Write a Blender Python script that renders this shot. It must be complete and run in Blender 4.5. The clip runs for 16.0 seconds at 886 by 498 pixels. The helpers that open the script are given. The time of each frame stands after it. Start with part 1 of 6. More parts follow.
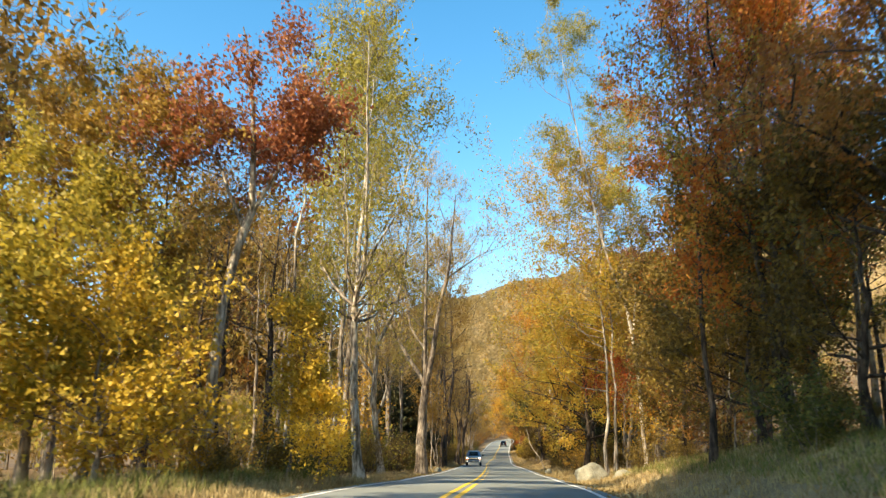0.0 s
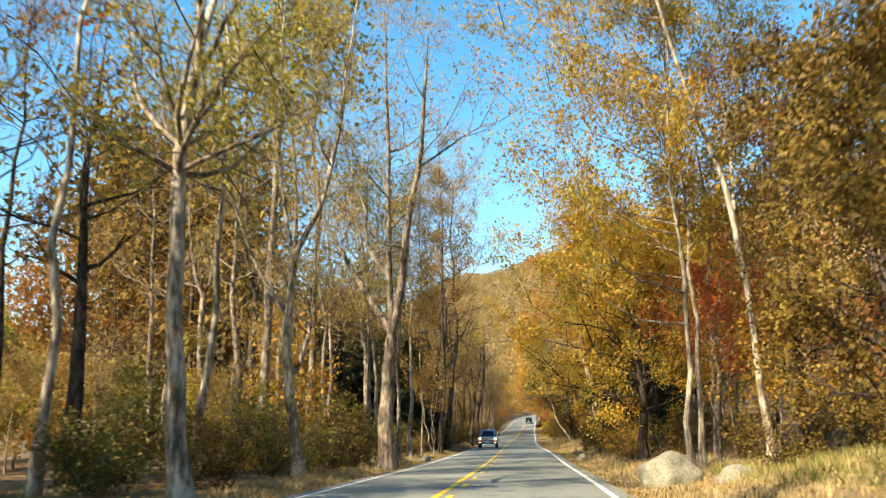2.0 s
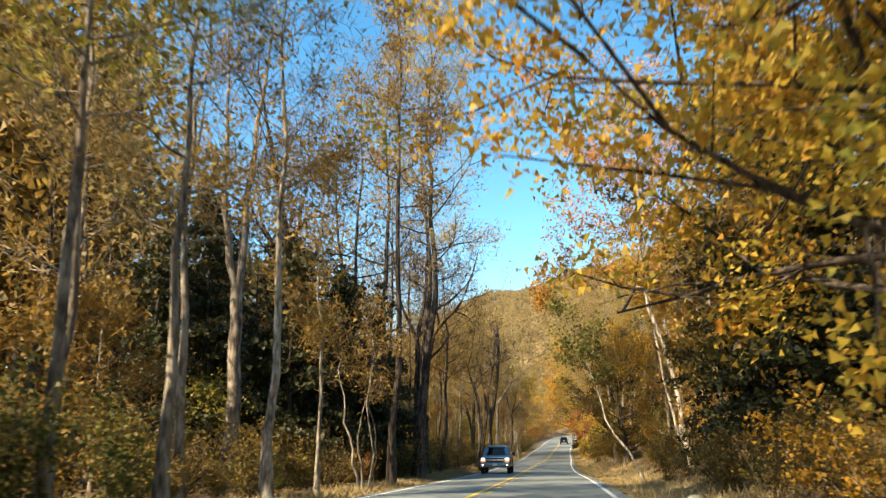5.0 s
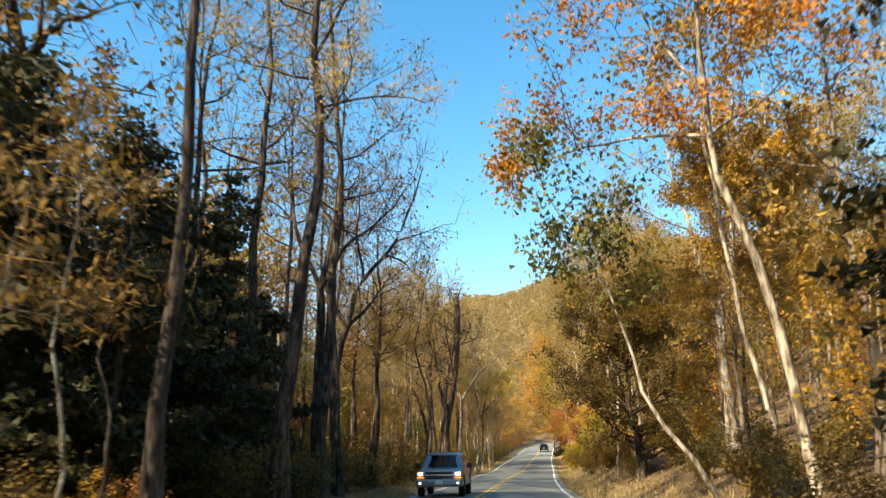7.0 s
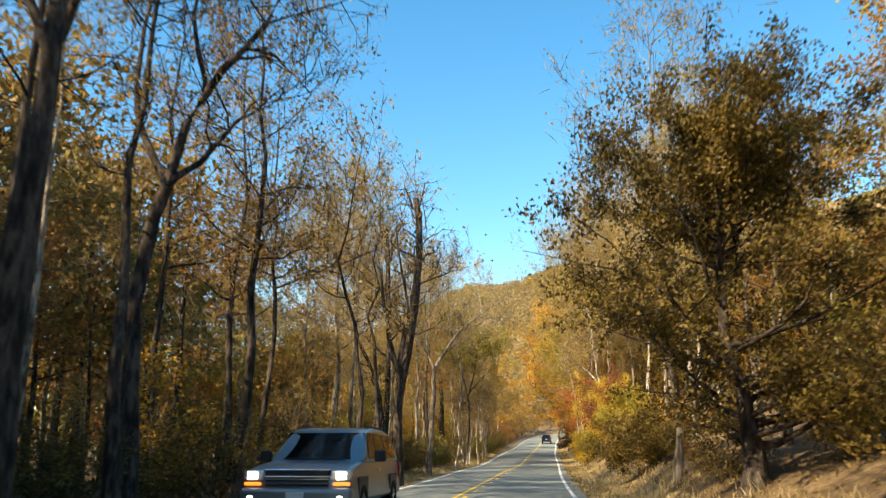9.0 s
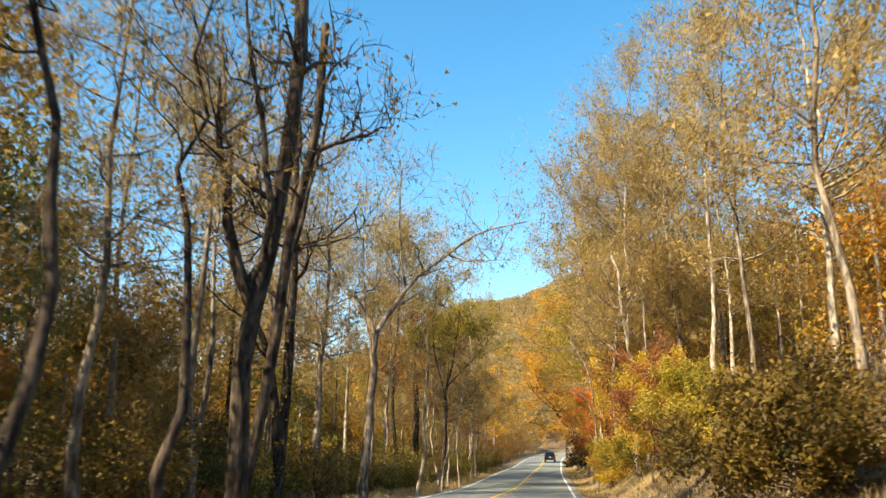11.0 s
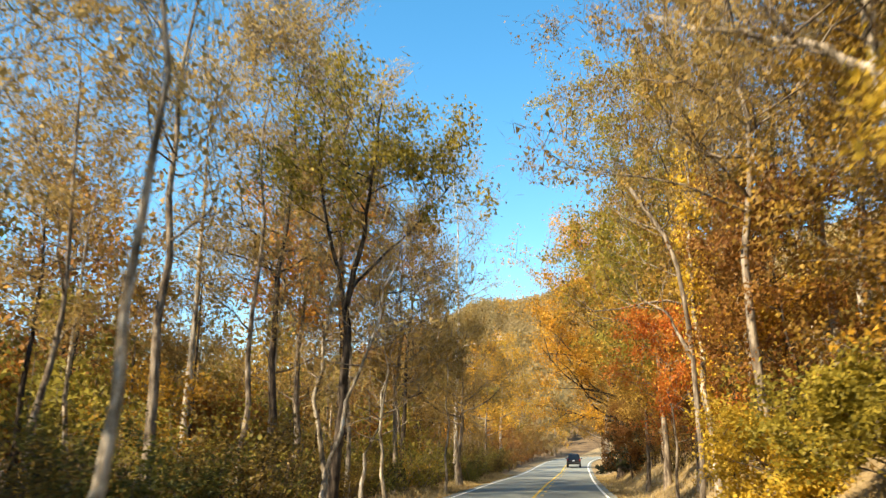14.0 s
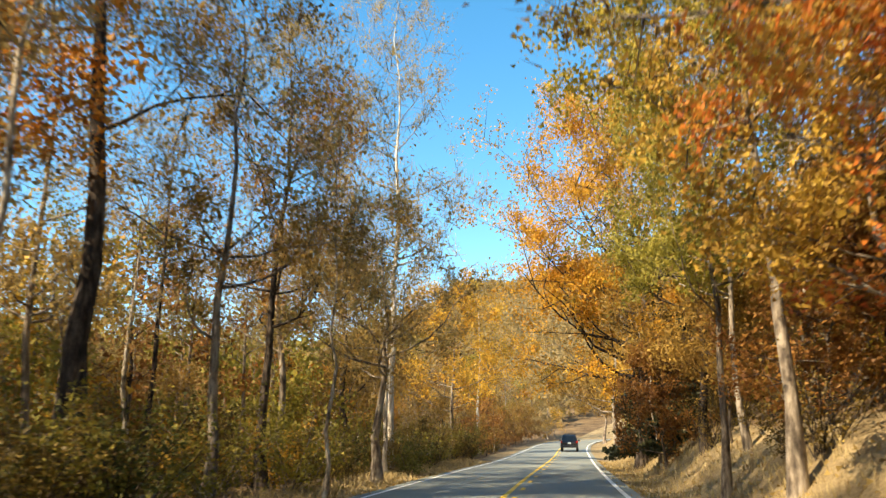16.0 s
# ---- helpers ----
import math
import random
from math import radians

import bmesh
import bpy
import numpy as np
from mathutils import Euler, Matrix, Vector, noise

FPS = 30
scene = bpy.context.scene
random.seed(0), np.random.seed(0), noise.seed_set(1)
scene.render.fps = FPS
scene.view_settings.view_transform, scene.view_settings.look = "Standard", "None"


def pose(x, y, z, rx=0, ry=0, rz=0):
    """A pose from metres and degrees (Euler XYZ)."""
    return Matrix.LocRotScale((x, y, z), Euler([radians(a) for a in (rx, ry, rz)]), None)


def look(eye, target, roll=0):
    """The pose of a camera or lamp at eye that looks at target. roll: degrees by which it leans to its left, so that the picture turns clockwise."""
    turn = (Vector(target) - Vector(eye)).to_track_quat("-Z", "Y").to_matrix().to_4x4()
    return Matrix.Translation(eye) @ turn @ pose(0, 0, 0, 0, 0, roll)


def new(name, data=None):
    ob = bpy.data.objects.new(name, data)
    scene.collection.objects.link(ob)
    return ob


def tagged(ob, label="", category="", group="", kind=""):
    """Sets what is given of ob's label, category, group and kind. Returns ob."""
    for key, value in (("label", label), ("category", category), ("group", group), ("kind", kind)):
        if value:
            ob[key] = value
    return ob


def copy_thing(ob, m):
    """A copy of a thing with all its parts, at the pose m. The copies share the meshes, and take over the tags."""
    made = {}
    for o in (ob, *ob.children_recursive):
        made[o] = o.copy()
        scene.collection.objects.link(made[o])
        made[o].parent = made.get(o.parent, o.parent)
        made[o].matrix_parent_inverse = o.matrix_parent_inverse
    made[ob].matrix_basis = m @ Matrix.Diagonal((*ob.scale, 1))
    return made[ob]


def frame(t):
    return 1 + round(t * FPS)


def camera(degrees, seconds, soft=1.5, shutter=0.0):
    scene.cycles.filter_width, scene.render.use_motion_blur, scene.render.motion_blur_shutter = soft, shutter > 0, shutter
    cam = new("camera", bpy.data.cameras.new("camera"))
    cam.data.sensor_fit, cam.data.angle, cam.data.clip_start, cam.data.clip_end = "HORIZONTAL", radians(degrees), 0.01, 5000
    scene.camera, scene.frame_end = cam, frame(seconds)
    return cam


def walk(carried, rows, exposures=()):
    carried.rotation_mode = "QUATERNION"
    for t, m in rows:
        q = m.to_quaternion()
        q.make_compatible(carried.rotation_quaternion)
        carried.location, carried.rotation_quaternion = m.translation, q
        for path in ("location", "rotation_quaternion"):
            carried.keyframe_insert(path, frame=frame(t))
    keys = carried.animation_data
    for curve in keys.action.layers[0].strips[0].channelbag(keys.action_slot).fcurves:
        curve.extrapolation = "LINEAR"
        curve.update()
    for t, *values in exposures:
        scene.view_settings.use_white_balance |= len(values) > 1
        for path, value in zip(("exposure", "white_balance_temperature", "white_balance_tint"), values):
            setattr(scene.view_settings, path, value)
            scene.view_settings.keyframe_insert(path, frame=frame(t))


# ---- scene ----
cam = camera(56.7, 16.0, 1.35, 0.3)
PATH = [
    (0.0, 1.75, 0.00, 1.280, 103.70, -0.78, 7.21),
    (0.5, 1.75, 5.10, 1.388, 103.39, -1.11, 7.75),
    (1.0, 1.69, 10.18, 1.376, 102.79, -0.09, 7.79),
    (1.5, 1.58, 15.30, 1.372, 102.57, 0.13, 8.98),
    (2.0, 1.45, 20.52, 1.394, 102.27, 0.50, 9.17),
    (2.5, 1.30, 25.66, 1.279, 101.68, 0.57, 8.88),
    (3.0, 1.07, 30.78, 1.163, 101.47, 0.43, 9.46),
    (3.5, 0.85, 35.92, 1.009, 102.04, 0.29, 10.45),
    (6.0, -0.66, 61.40, 0.735, 104.20, 0.29, 11.67),
    (6.5, -1.04, 66.45, 0.778, 103.61, 0.47, 10.48),
    (7.0, -1.33, 71.60, 0.804, 104.41, 0.64, 10.21),
    (7.5, -1.63, 76.81, 0.735, 104.31, 1.00, 9.17),
    (8.0, -1.96, 82.00, 0.735, 104.20, 0.34, 8.90),
    (8.5, -2.24, 87.31, 0.725, 104.61, -0.86, 10.47),
    (9.0, -2.62, 92.55, 0.630, 103.91, -0.01, 10.36),
    (11.5, -4.50, 118.53, 0.416, 105.60, 0.04, 10.52),
    (12.0, -4.87, 123.68, 0.426, 105.70, -0.30, 11.36),
    (12.5, -5.27, 128.98, 0.478, 105.80, -0.65, 11.88),
    (13.0, -5.63, 134.36, 0.444, 105.80, -0.42, 12.16),
    (13.5, -6.02, 139.87, 0.502, 105.70, -0.46, 11.94),
    (14.0, -6.40, 145.37, 0.609, 105.70, -0.31, 11.77),
    (14.5, -6.74, 150.89, 0.666, 105.50, -0.74, 11.44),
    (15.0, -7.08, 156.41, 0.723, 105.50, -0.94, 11.80),
    (15.5, -7.37, 161.95, 0.780, 104.90, -0.83, 11.42),
    (16.0, -7.64, 167.42, 0.872, 104.70, -0.23, 11.48),
]
walk(cam, [(row[0], pose(*row[1:])) for row in PATH], [(0.0, 1.27), (2.5, 1.36), (3.5, 1.33), (6.0, 1.29), (9.0, 1.24), (11.5, 1.30), (16.0, 1.32)])

# ---- world, sun, exposure ----
SUN_TO = Vector((-0.52, -0.57, 0.635)).normalized()
world = bpy.data.worlds.new("sky")
scene.world = world
world.use_nodes = True
wn, wl = world.node_tree.nodes, world.node_tree.links
sky = wn.new("ShaderNodeTexSky")
sky.sky_type = "NISHITA"
sky.sun_disc = False
sky.sun_elevation = math.asin(SUN_TO.z)
sky.sun_rotation = math.atan2(SUN_TO.x, SUN_TO.y)
sky.altitude = 300.0
sky.air_density = 1.0
sky.dust_density = 0.3
sky.ozone_density = 1.0
rich = wn.new("ShaderNodeHueSaturation")
rich.inputs["Saturation"].default_value = 1.40
rich.inputs["Hue"].default_value = 0.492
wl.new(sky.outputs[0], rich.inputs["Color"])
wl.new(rich.outputs[0], wn["Background"].inputs[0])
wn["Background"].inputs[1].default_value = 0.15
sun_data = bpy.data.lights.new("sun", "SUN")
sun_data.energy = 5.0
sun_data.angle = radians(0.6)
sun_data.color = (1.0, 0.88, 0.68)
sun = new("sun", sun_data)
sun.matrix_world = look(SUN_TO * 200, (0, 0, 0))
scene.view_settings.use_white_balance = True
scene.view_settings.white_balance_temperature = 7750

# ---- materials ----


def material(name, rough=0.8, metal=0.0, spec=0.3):
    m = bpy.data.materials.new(name)
    m.use_nodes = True
    b = m.node_tree.nodes["Principled BSDF"]
    b.inputs["Roughness"].default_value = rough
    b.inputs["Metallic"].default_value = metal
    b.inputs["Specular IOR Level"].default_value = spec
    return m, m.node_tree.nodes, m.node_tree.links, b


def ramp(nodes, stops):
    r = nodes.new("ShaderNodeValToRGB")
    e = r.color_ramp.elements
    while len(e) < len(stops):
        e.new(0.5)
    for k, (p, c) in zip(e, stops):
        k.position, k.color = p, (*c, 1)
    return r


def noisy(nodes, links, scale, detail=6, coord="Object", squash=(1, 1, 1), rough=0.6):
    tc = nodes.new("ShaderNodeTexCoord")
    mp = nodes.new("ShaderNodeMapping")
    mp.inputs["Scale"].default_value = squash
    n = nodes.new("ShaderNodeTexNoise")
    n.inputs["Scale"].default_value = scale
    n.inputs["Detail"].default_value = detail
    n.inputs["Roughness"].default_value = rough
    links.new(tc.outputs[coord], mp.inputs[0])
    links.new(mp.outputs[0], n.inputs[0])
    return n


def bump(nodes, links, b, height, strength, distance):
    n = nodes.new("ShaderNodeBump")
    n.inputs["Strength"].default_value = strength
    n.inputs["Distance"].default_value = distance
    links.new(height, n.inputs["Height"])
    links.new(n.outputs[0], b.inputs["Normal"])


def two_scale(name, stops, large, fine, relief=0.02, rough=0.9, squash=(1, 1, 1), spec=0.2):
    """Colour by a large noise, broken by a fine one, with relief from the fine one."""
    m, n, l, b = material(name, rough, 0, spec)
    big, small = noisy(n, l, large, 5, "Object", squash), noisy(n, l, fine, 8, "Object", squash)
    add = n.new("ShaderNodeMath")
    add.operation = "MULTIPLY_ADD"
    l.new(small.outputs[0], add.inputs[0])
    add.inputs[1].default_value = 0.55
    half = n.new("ShaderNodeMath")
    half.operation = "MULTIPLY"
    l.new(big.outputs[0], half.inputs[0])
    half.inputs[1].default_value = 0.45
    l.new(half.outputs[0], add.inputs[2])
    r = ramp(n, stops)
    l.new(add.outputs[0], r.inputs[0])
    l.new(r.outputs[0], b.inputs["Base Color"])
    bump(n, l, b, small.outputs[0], 0.7, relief)
    return m


def leaf_material(name, a, b_, c, glow=0.4):
    """Autumn leaf: three hues by leaf, drifting over the crown, partly translucent."""
    m, n, l, b = material(name, 0.55, 0, 0.25)
    geo = n.new("ShaderNodeNewGeometry")
    info = n.new("ShaderNodeObjectInfo")
    drift = noisy(n, l, 0.45, 3)
    s = n.new("ShaderNodeMath")
    s.operation = "MULTIPLY_ADD"
    l.new(geo.outputs["Random Per Island"], s.inputs[0])
    s.inputs[1].default_value = 0.5
    d = n.new("ShaderNodeMath")
    d.operation = "MULTIPLY_ADD"
    l.new(drift.outputs[0], d.inputs[0])
    d.inputs[1].default_value = 1.3
    d.inputs[2].default_value = -0.4
    l.new(d.outputs[0], s.inputs[2])
    r = ramp(n, ((0.12, a), (0.5, b_), (0.9, c)))
    l.new(s.outputs[0], r.inputs[0])
    hsv = n.new("ShaderNodeHueSaturation")
    val = n.new("ShaderNodeMapRange")
    val.inputs[3].default_value, val.inputs[4].default_value = 0.8, 1.15
    l.new(info.outputs["Random"], val.inputs[0])
    l.new(val.outputs[0], hsv.inputs["Value"])
    l.new(r.outputs[0], hsv.inputs["Color"])
    l.new(hsv.outputs[0], b.inputs["Base Color"])
    tr = n.new("ShaderNodeBsdfTranslucent")
    l.new(hsv.outputs[0], tr.inputs[0])
    mx = n.new("ShaderNodeMixShader")
    mx.inputs[0].default_value = glow
    l.new(b.outputs[0], mx.inputs[1])
    l.new(tr.outputs[0], mx.inputs[2])
    l.new(mx.outputs[0], n["Material Output"].inputs[0])
    return m


def bark_material(name, dark, mid, light, patch=2.0):
    m, n, l, b = material(name, 0.9, 0, 0.15)
    fine = noisy(n, l, 9.0, 8, "Object", (1, 1, 0.22))
    big = noisy(n, l, patch, 4, "Object", (1, 1, 0.6))
    add = n.new("ShaderNodeMath")
    add.operation = "MULTIPLY_ADD"
    l.new(fine.outputs[0], add.inputs[0])
    add.inputs[1].default_value = 0.6
    half = n.new("ShaderNodeMath")
    half.operation = "MULTIPLY"
    l.new(big.outputs[0], half.inputs[0])
    half.inputs[1].default_value = 0.4
    l.new(half.outputs[0], add.inputs[2])
    r = ramp(n, ((0.41, dark), (0.5, mid), (0.575, light)))
    l.new(add.outputs[0], r.inputs[0])
    l.new(r.outputs[0], b.inputs["Base Color"])
    bump(n, l, b, fine.outputs[0], 0.8, 0.04)
    return m


def plain(name, colour, rough=0.5, metal=0.0, spec=0.5, grain=0.12, scale=20.0):
    m, n, l, b = material(name, rough, metal, spec)
    z = noisy(n, l, scale, 4)
    r = ramp(n, ((0.3, tuple(v * (1 - grain) for v in colour)), (0.7, tuple(min(1, v * (1 + grain)) for v in colour))))
    l.new(z.outputs[0], r.inputs[0])
    l.new(r.outputs[0], b.inputs["Base Color"])
    return m


LEAF = {
    "gold": leaf_material("gold_leaf", (0.40, 0.20, 0.025), (0.56, 0.31, 0.04), (0.64, 0.43, 0.07)),
    "yellow": leaf_material("yellow_leaf", (0.42, 0.27, 0.04), (0.64, 0.43, 0.05), (0.72, 0.54, 0.11)),
    "orange": leaf_material("orange_leaf", (0.38, 0.11, 0.02), (0.58, 0.24, 0.03), (0.66, 0.38, 0.06)),
    "maple": leaf_material("maple_leaf", (0.40, 0.16, 0.02), (0.50, 0.335, 0.05), (0.30, 0.30, 0.06)),
    "flame": leaf_material("flame_leaf", (0.34, 0.07, 0.02), (0.54, 0.17, 0.03), (0.50, 0.33, 0.06)),
    "honey": leaf_material("honey_leaf", (0.20, 0.11, 0.03), (0.40, 0.24, 0.045), (0.58, 0.39, 0.07)),
    # dark brown leaf; also puts shade into the colour of shaded crowns
    "bronze": leaf_material("shade_brown_leaf", (0.075, 0.06, 0.018), (0.17, 0.11, 0.025), (0.34, 0.24, 0.045), 0.3),
    "amber": leaf_material("amber_leaf", (0.44, 0.19, 0.02), (0.60, 0.31, 0.035), (0.68, 0.42, 0.06)),
    "lime": leaf_material("yellow_olive_leaf", (0.17, 0.15, 0.028), (0.38, 0.30, 0.045), (0.58, 0.43, 0.06)),
    "rust": leaf_material("rust_leaf", (0.17, 0.065, 0.02), (0.31, 0.14, 0.035), (0.42, 0.23, 0.06), 0.4),
    "red": leaf_material("red_leaf", (0.17, 0.055, 0.03), (0.31, 0.105, 0.045), (0.42, 0.19, 0.06)),
    "scarlet": leaf_material("scarlet_leaf", (0.26, 0.05, 0.02), (0.46, 0.11, 0.03), (0.55, 0.24, 0.05)),
    "olive": leaf_material("olive_leaf", (0.14, 0.13, 0.025), (0.29, 0.25, 0.045), (0.45, 0.36, 0.07), 0.4),
    "tan": leaf_material("tan_leaf", (0.25, 0.16, 0.055), (0.41, 0.285, 0.098), (0.53, 0.395, 0.15), 0.5),
    "brown": leaf_material("brown_leaf", (0.14, 0.08, 0.024), (0.30, 0.18, 0.043), (0.45, 0.29, 0.068), 0.42),
    "green": leaf_material("green_leaf", (0.05, 0.06, 0.016), (0.11, 0.115, 0.026), (0.25, 0.20, 0.042), 0.35),
    "evergreen": leaf_material("evergreen_needle", (0.02, 0.025, 0.011), (0.036, 0.042, 0.016), (0.08, 0.066, 0.024), 0.18),
}
BARK = {
    "pale": bark_material("pale_bark", (0.085, 0.07, 0.05), (0.29, 0.245, 0.19), (0.54, 0.48, 0.39), 1.2),
    "grey": bark_material("grey_bark", (0.07, 0.055, 0.045), (0.19, 0.155, 0.12), (0.34, 0.29, 0.23)),
    "dark": bark_material("dark_bark", (0.02, 0.016, 0.014), (0.055, 0.043, 0.035), (0.12, 0.095, 0.075)),
    "white": bark_material("white_bark", (0.20, 0.165, 0.13), (0.47, 0.42, 0.35), (0.70, 0.65, 0.57), 1.0),
}
ASPHALT = two_scale("asphalt", ((0.30, (0.142, 0.160, 0.150)), (0.5, (0.196, 0.219, 0.206)), (0.7, (0.254, 0.281, 0.263))), 0.25, 60, 0.004, 0.85)
LITTER = two_scale("leaf_litter", ((0.34, (0.045, 0.03, 0.018)), (0.5, (0.13, 0.085, 0.045)), (0.66, (0.27, 0.19, 0.10))), 0.35, 9, 0.06)
DRY_GRASS = two_scale("dry_grass_ground", ((0.34, (0.12, 0.085, 0.043)), (0.5, (0.25, 0.185, 0.098)), (0.66, (0.40, 0.31, 0.17))), 0.5, 14, 0.05)
STRAW = two_scale("straw_blade", ((0.35, (0.17, 0.12, 0.053)), (0.5, (0.32, 0.245, 0.12)), (0.65, (0.47, 0.38, 0.21))), 0.6, 6, 0.0)
GREEN_BLADE = two_scale("green_blade", ((0.35, (0.06, 0.075, 0.02)), (0.5, (0.15, 0.16, 0.04)), (0.65, (0.36, 0.30, 0.12))), 0.6, 6, 0.0)
HILL = two_scale("wooded_hill", ((0.34, (0.10, 0.07, 0.03)), (0.5, (0.24, 0.165, 0.07)), (0.66, (0.36, 0.25, 0.11))), 0.02, 0.25, 0.5)
# far leaf colours paled to stand in for distance haze
HILL_LEAF = leaf_material("hazed_wood_leaf", (0.35, 0.26, 0.11), (0.41, 0.305, 0.14), (0.46, 0.34, 0.16), 0.55)
WHITE_PAINT = two_scale("white_road_paint", ((0.25, (0.38, 0.38, 0.36)), (0.42, (0.72, 0.72, 0.69)), (0.7, (0.84, 0.84, 0.80))), 1.2, 25, 0.002, 0.6)
YELLOW_PAINT = two_scale("yellow_road_paint", ((0.25, (0.34, 0.25, 0.08)), (0.42, (0.70, 0.44, 0.035)), (0.7, (0.80, 0.54, 0.06))), 1.2, 25, 0.002, 0.6)
GRANITE = two_scale("granite", ((0.36, (0.13, 0.125, 0.09)), (0.5, (0.24, 0.235, 0.18)), (0.64, (0.36, 0.355, 0.29))), 1.6, 18, 0.03)

# ---- the lie of the land ----


def glide(ys, vs):
    ys, vs = np.array(ys, float), np.array(vs, float)
    slope = np.gradient(vs, ys)

    def at(y):
        y = np.clip(np.asarray(y, float), ys[0], ys[-1])
        i = np.clip(np.searchsorted(ys, y) - 1, 0, len(ys) - 2)
        h = ys[i + 1] - ys[i]
        s = (y - ys[i]) / h
        return ((2 * s**3 - 3 * s**2 + 1) * vs[i] + (s**3 - 2 * s**2 + s) * h * slope[i]
                + (-2 * s**3 + 3 * s**2) * vs[i + 1] + (s**3 - s**2) * h * slope[i + 1])
    return at


road_x = glide((-80, -40, 0, 20, 36, 61, 92, 118, 145, 167, 200, 240, 267, 290, 310, 330, 350, 380),
               (0.0, 0.1, 0.0, -0.35, -1.1, -2.6, -4.6, -6.6, -8.3, -9.4, -11.3, -13.1, -14.2, -14.3, -12.9, -9.5, -4.0, 8.0))
road_z = glide((-80, -40, 0, 9, 17, 25, 36, 48, 61, 75, 92, 118, 134, 150, 167, 185, 200, 240, 267, 300, 320, 350, 380),
               (-0.3, -0.2, 0.02, 0.12, 0.20, 0.15, -0.04, -0.2, -0.38, -0.48, -0.62, -0.82, -0.79, -0.64, -0.5, -0.08, 0.33, 1.5, 2.65, 4.3, 5.2, 6.2, 7.2))
right_slope = glide((-80, 0, 30, 60, 85, 110, 140, 200, 300, 380), (0.10, 0.13, 0.15, 0.10, 0.12, 0.24, 0.36, 0.38, 0.36, 0.3))
right_bank = glide((-80, 0, 30, 45, 70, 100, 140, 170, 220, 380), (0.6, 0.9, 0.8, 0.4, 0.4, 0.5, 0.9, 1.2, 1.1, 1.0))


def smooth(a, b, v):
    s = np.clip((v - a) / (b - a), 0, 1)
    return s * s * (3 - 2 * s)


def ripple(x, y):
    return (np.sin(x * 0.63 + 1.3 * np.sin(y * 0.21)) * np.sin(y * 0.47 + 0.8 * np.sin(x * 0.33)) * 0.6
            + np.sin(x * 1.7 + y * 0.9) * np.sin(y * 1.3 - x * 0.7) * 0.25 + np.sin(x * 0.11 + y * 0.07) * 0.6)


def ground(x, y):
    x, y = np.asarray(x, float), np.asarray(y, float)
    u = x - road_x(y)
    base = road_z(y)
    right = right_bank(y) * smooth(4.6, 8.5, u) + right_slope(y) * np.minimum(np.clip(u - 5.5, 0, None), 60) + 0.1 * np.clip(u - 65, 0, None)
    left = -0.02 * np.clip(-u - 6, 0, 60) + 0.15 * smooth(4.2, 6.5, -u)
    z = base - 0.05 - 0.07 * smooth(3.7, 4.6, np.abs(u)) + np.where(u > 0, right, left)
    z = z + ripple(x, y) * 0.22 * smooth(4.5, 9, np.abs(u))
    ridge = np.clip(186 + np.where(x > -130, 0.12, 0.75) * (x + 130), 45, 330)
    far = smooth(330, 1080, y) * 0.55 + np.clip((y - 330) / 750, 0, 1) * 0.45
    hill = ridge * far * (1 + 0.03 * np.sin(x * 0.021 + 1) + 0.02 * np.sin(x * 0.055 + y * 0.01)) * (1 - 0.5 * smooth(1080, 1600, y))
    return z + hill


# ---- mesh helpers ----


def mesh_of(name, verts, faces, mats, smooth_faces=False, index=None):
    me = bpy.data.meshes.new(name)
    verts, faces = np.asarray(verts, np.float32), np.asarray(faces, np.int32)
    k = faces.shape[1]
    me.vertices.add(len(verts))
    me.vertices.foreach_set("co", verts.ravel())
    me.loops.add(faces.size)
    me.loops.foreach_set("vertex_index", faces.ravel())
    me.polygons.add(len(faces))
    me.polygons.foreach_set("loop_start", np.arange(len(faces), dtype=np.int32) * k)
    if smooth_faces:
        me.polygons.foreach_set("use_smooth", np.ones(len(faces), bool))
    for mat in mats if isinstance(mats, (list, tuple)) else [mats]:
        me.materials.append(mat)
    if index is not None:
        me.polygons.foreach_set("material_index", np.asarray(index, np.int32))
    me.update(calc_edges=True)
    return me


def part(name, bm, mat, parent=None, label="", soft=False):
    me = bpy.data.meshes.new(name)
    bm.to_mesh(me)
    bm.free()
    for mt in mat if isinstance(mat, (list, tuple)) else [mat]:
        me.materials.append(mt)
    if soft:
        me.polygons.foreach_set("use_smooth", np.ones(len(me.polygons), bool))
    ob = new(name, me)
    ob.parent = parent
    if label:
        ob["label"] = label
    return ob


def piece(name, me, parent, label=""):
    ob = new(name, me)
    ob.parent = parent
    if label:
        ob["label"] = label
    return ob


def grid_faces(rows, cols):
    i = np.arange(rows - 1)[:, None] * cols + np.arange(cols - 1)[None, :]
    return np.stack([i, i + 1, i + 1 + cols, i + cols], -1).reshape(-1, 4)


def strip(ys, us, lift=0.0, crown=0.05, drift=None):
    """A band along the road between the cross offsets us, lying on the crowned surface."""
    ys = np.asarray(ys, float)
    d = np.gradient(road_x(ys), ys)
    c = 1 / np.sqrt(1 + d * d)
    us = np.asarray(us, float)[None, :] + (drift(ys)[:, None] if drift else 0 * ys[:, None])
    x = road_x(ys)[:, None] + us * c[:, None]
    y = ys[:, None] - us * (d * c)[:, None]
    z = road_z(ys)[:, None] + lift + crown * (1 - (us / 3.8) ** 2)
    return np.stack([x, y, z], -1).reshape(-1, 3), grid_faces(len(ys), us.shape[1])


middle = glide((-80, 0, 40, 120, 150, 170, 380), (-0.1, -0.1, -0.2, -0.3, -0.05, 0.2, 0.1))


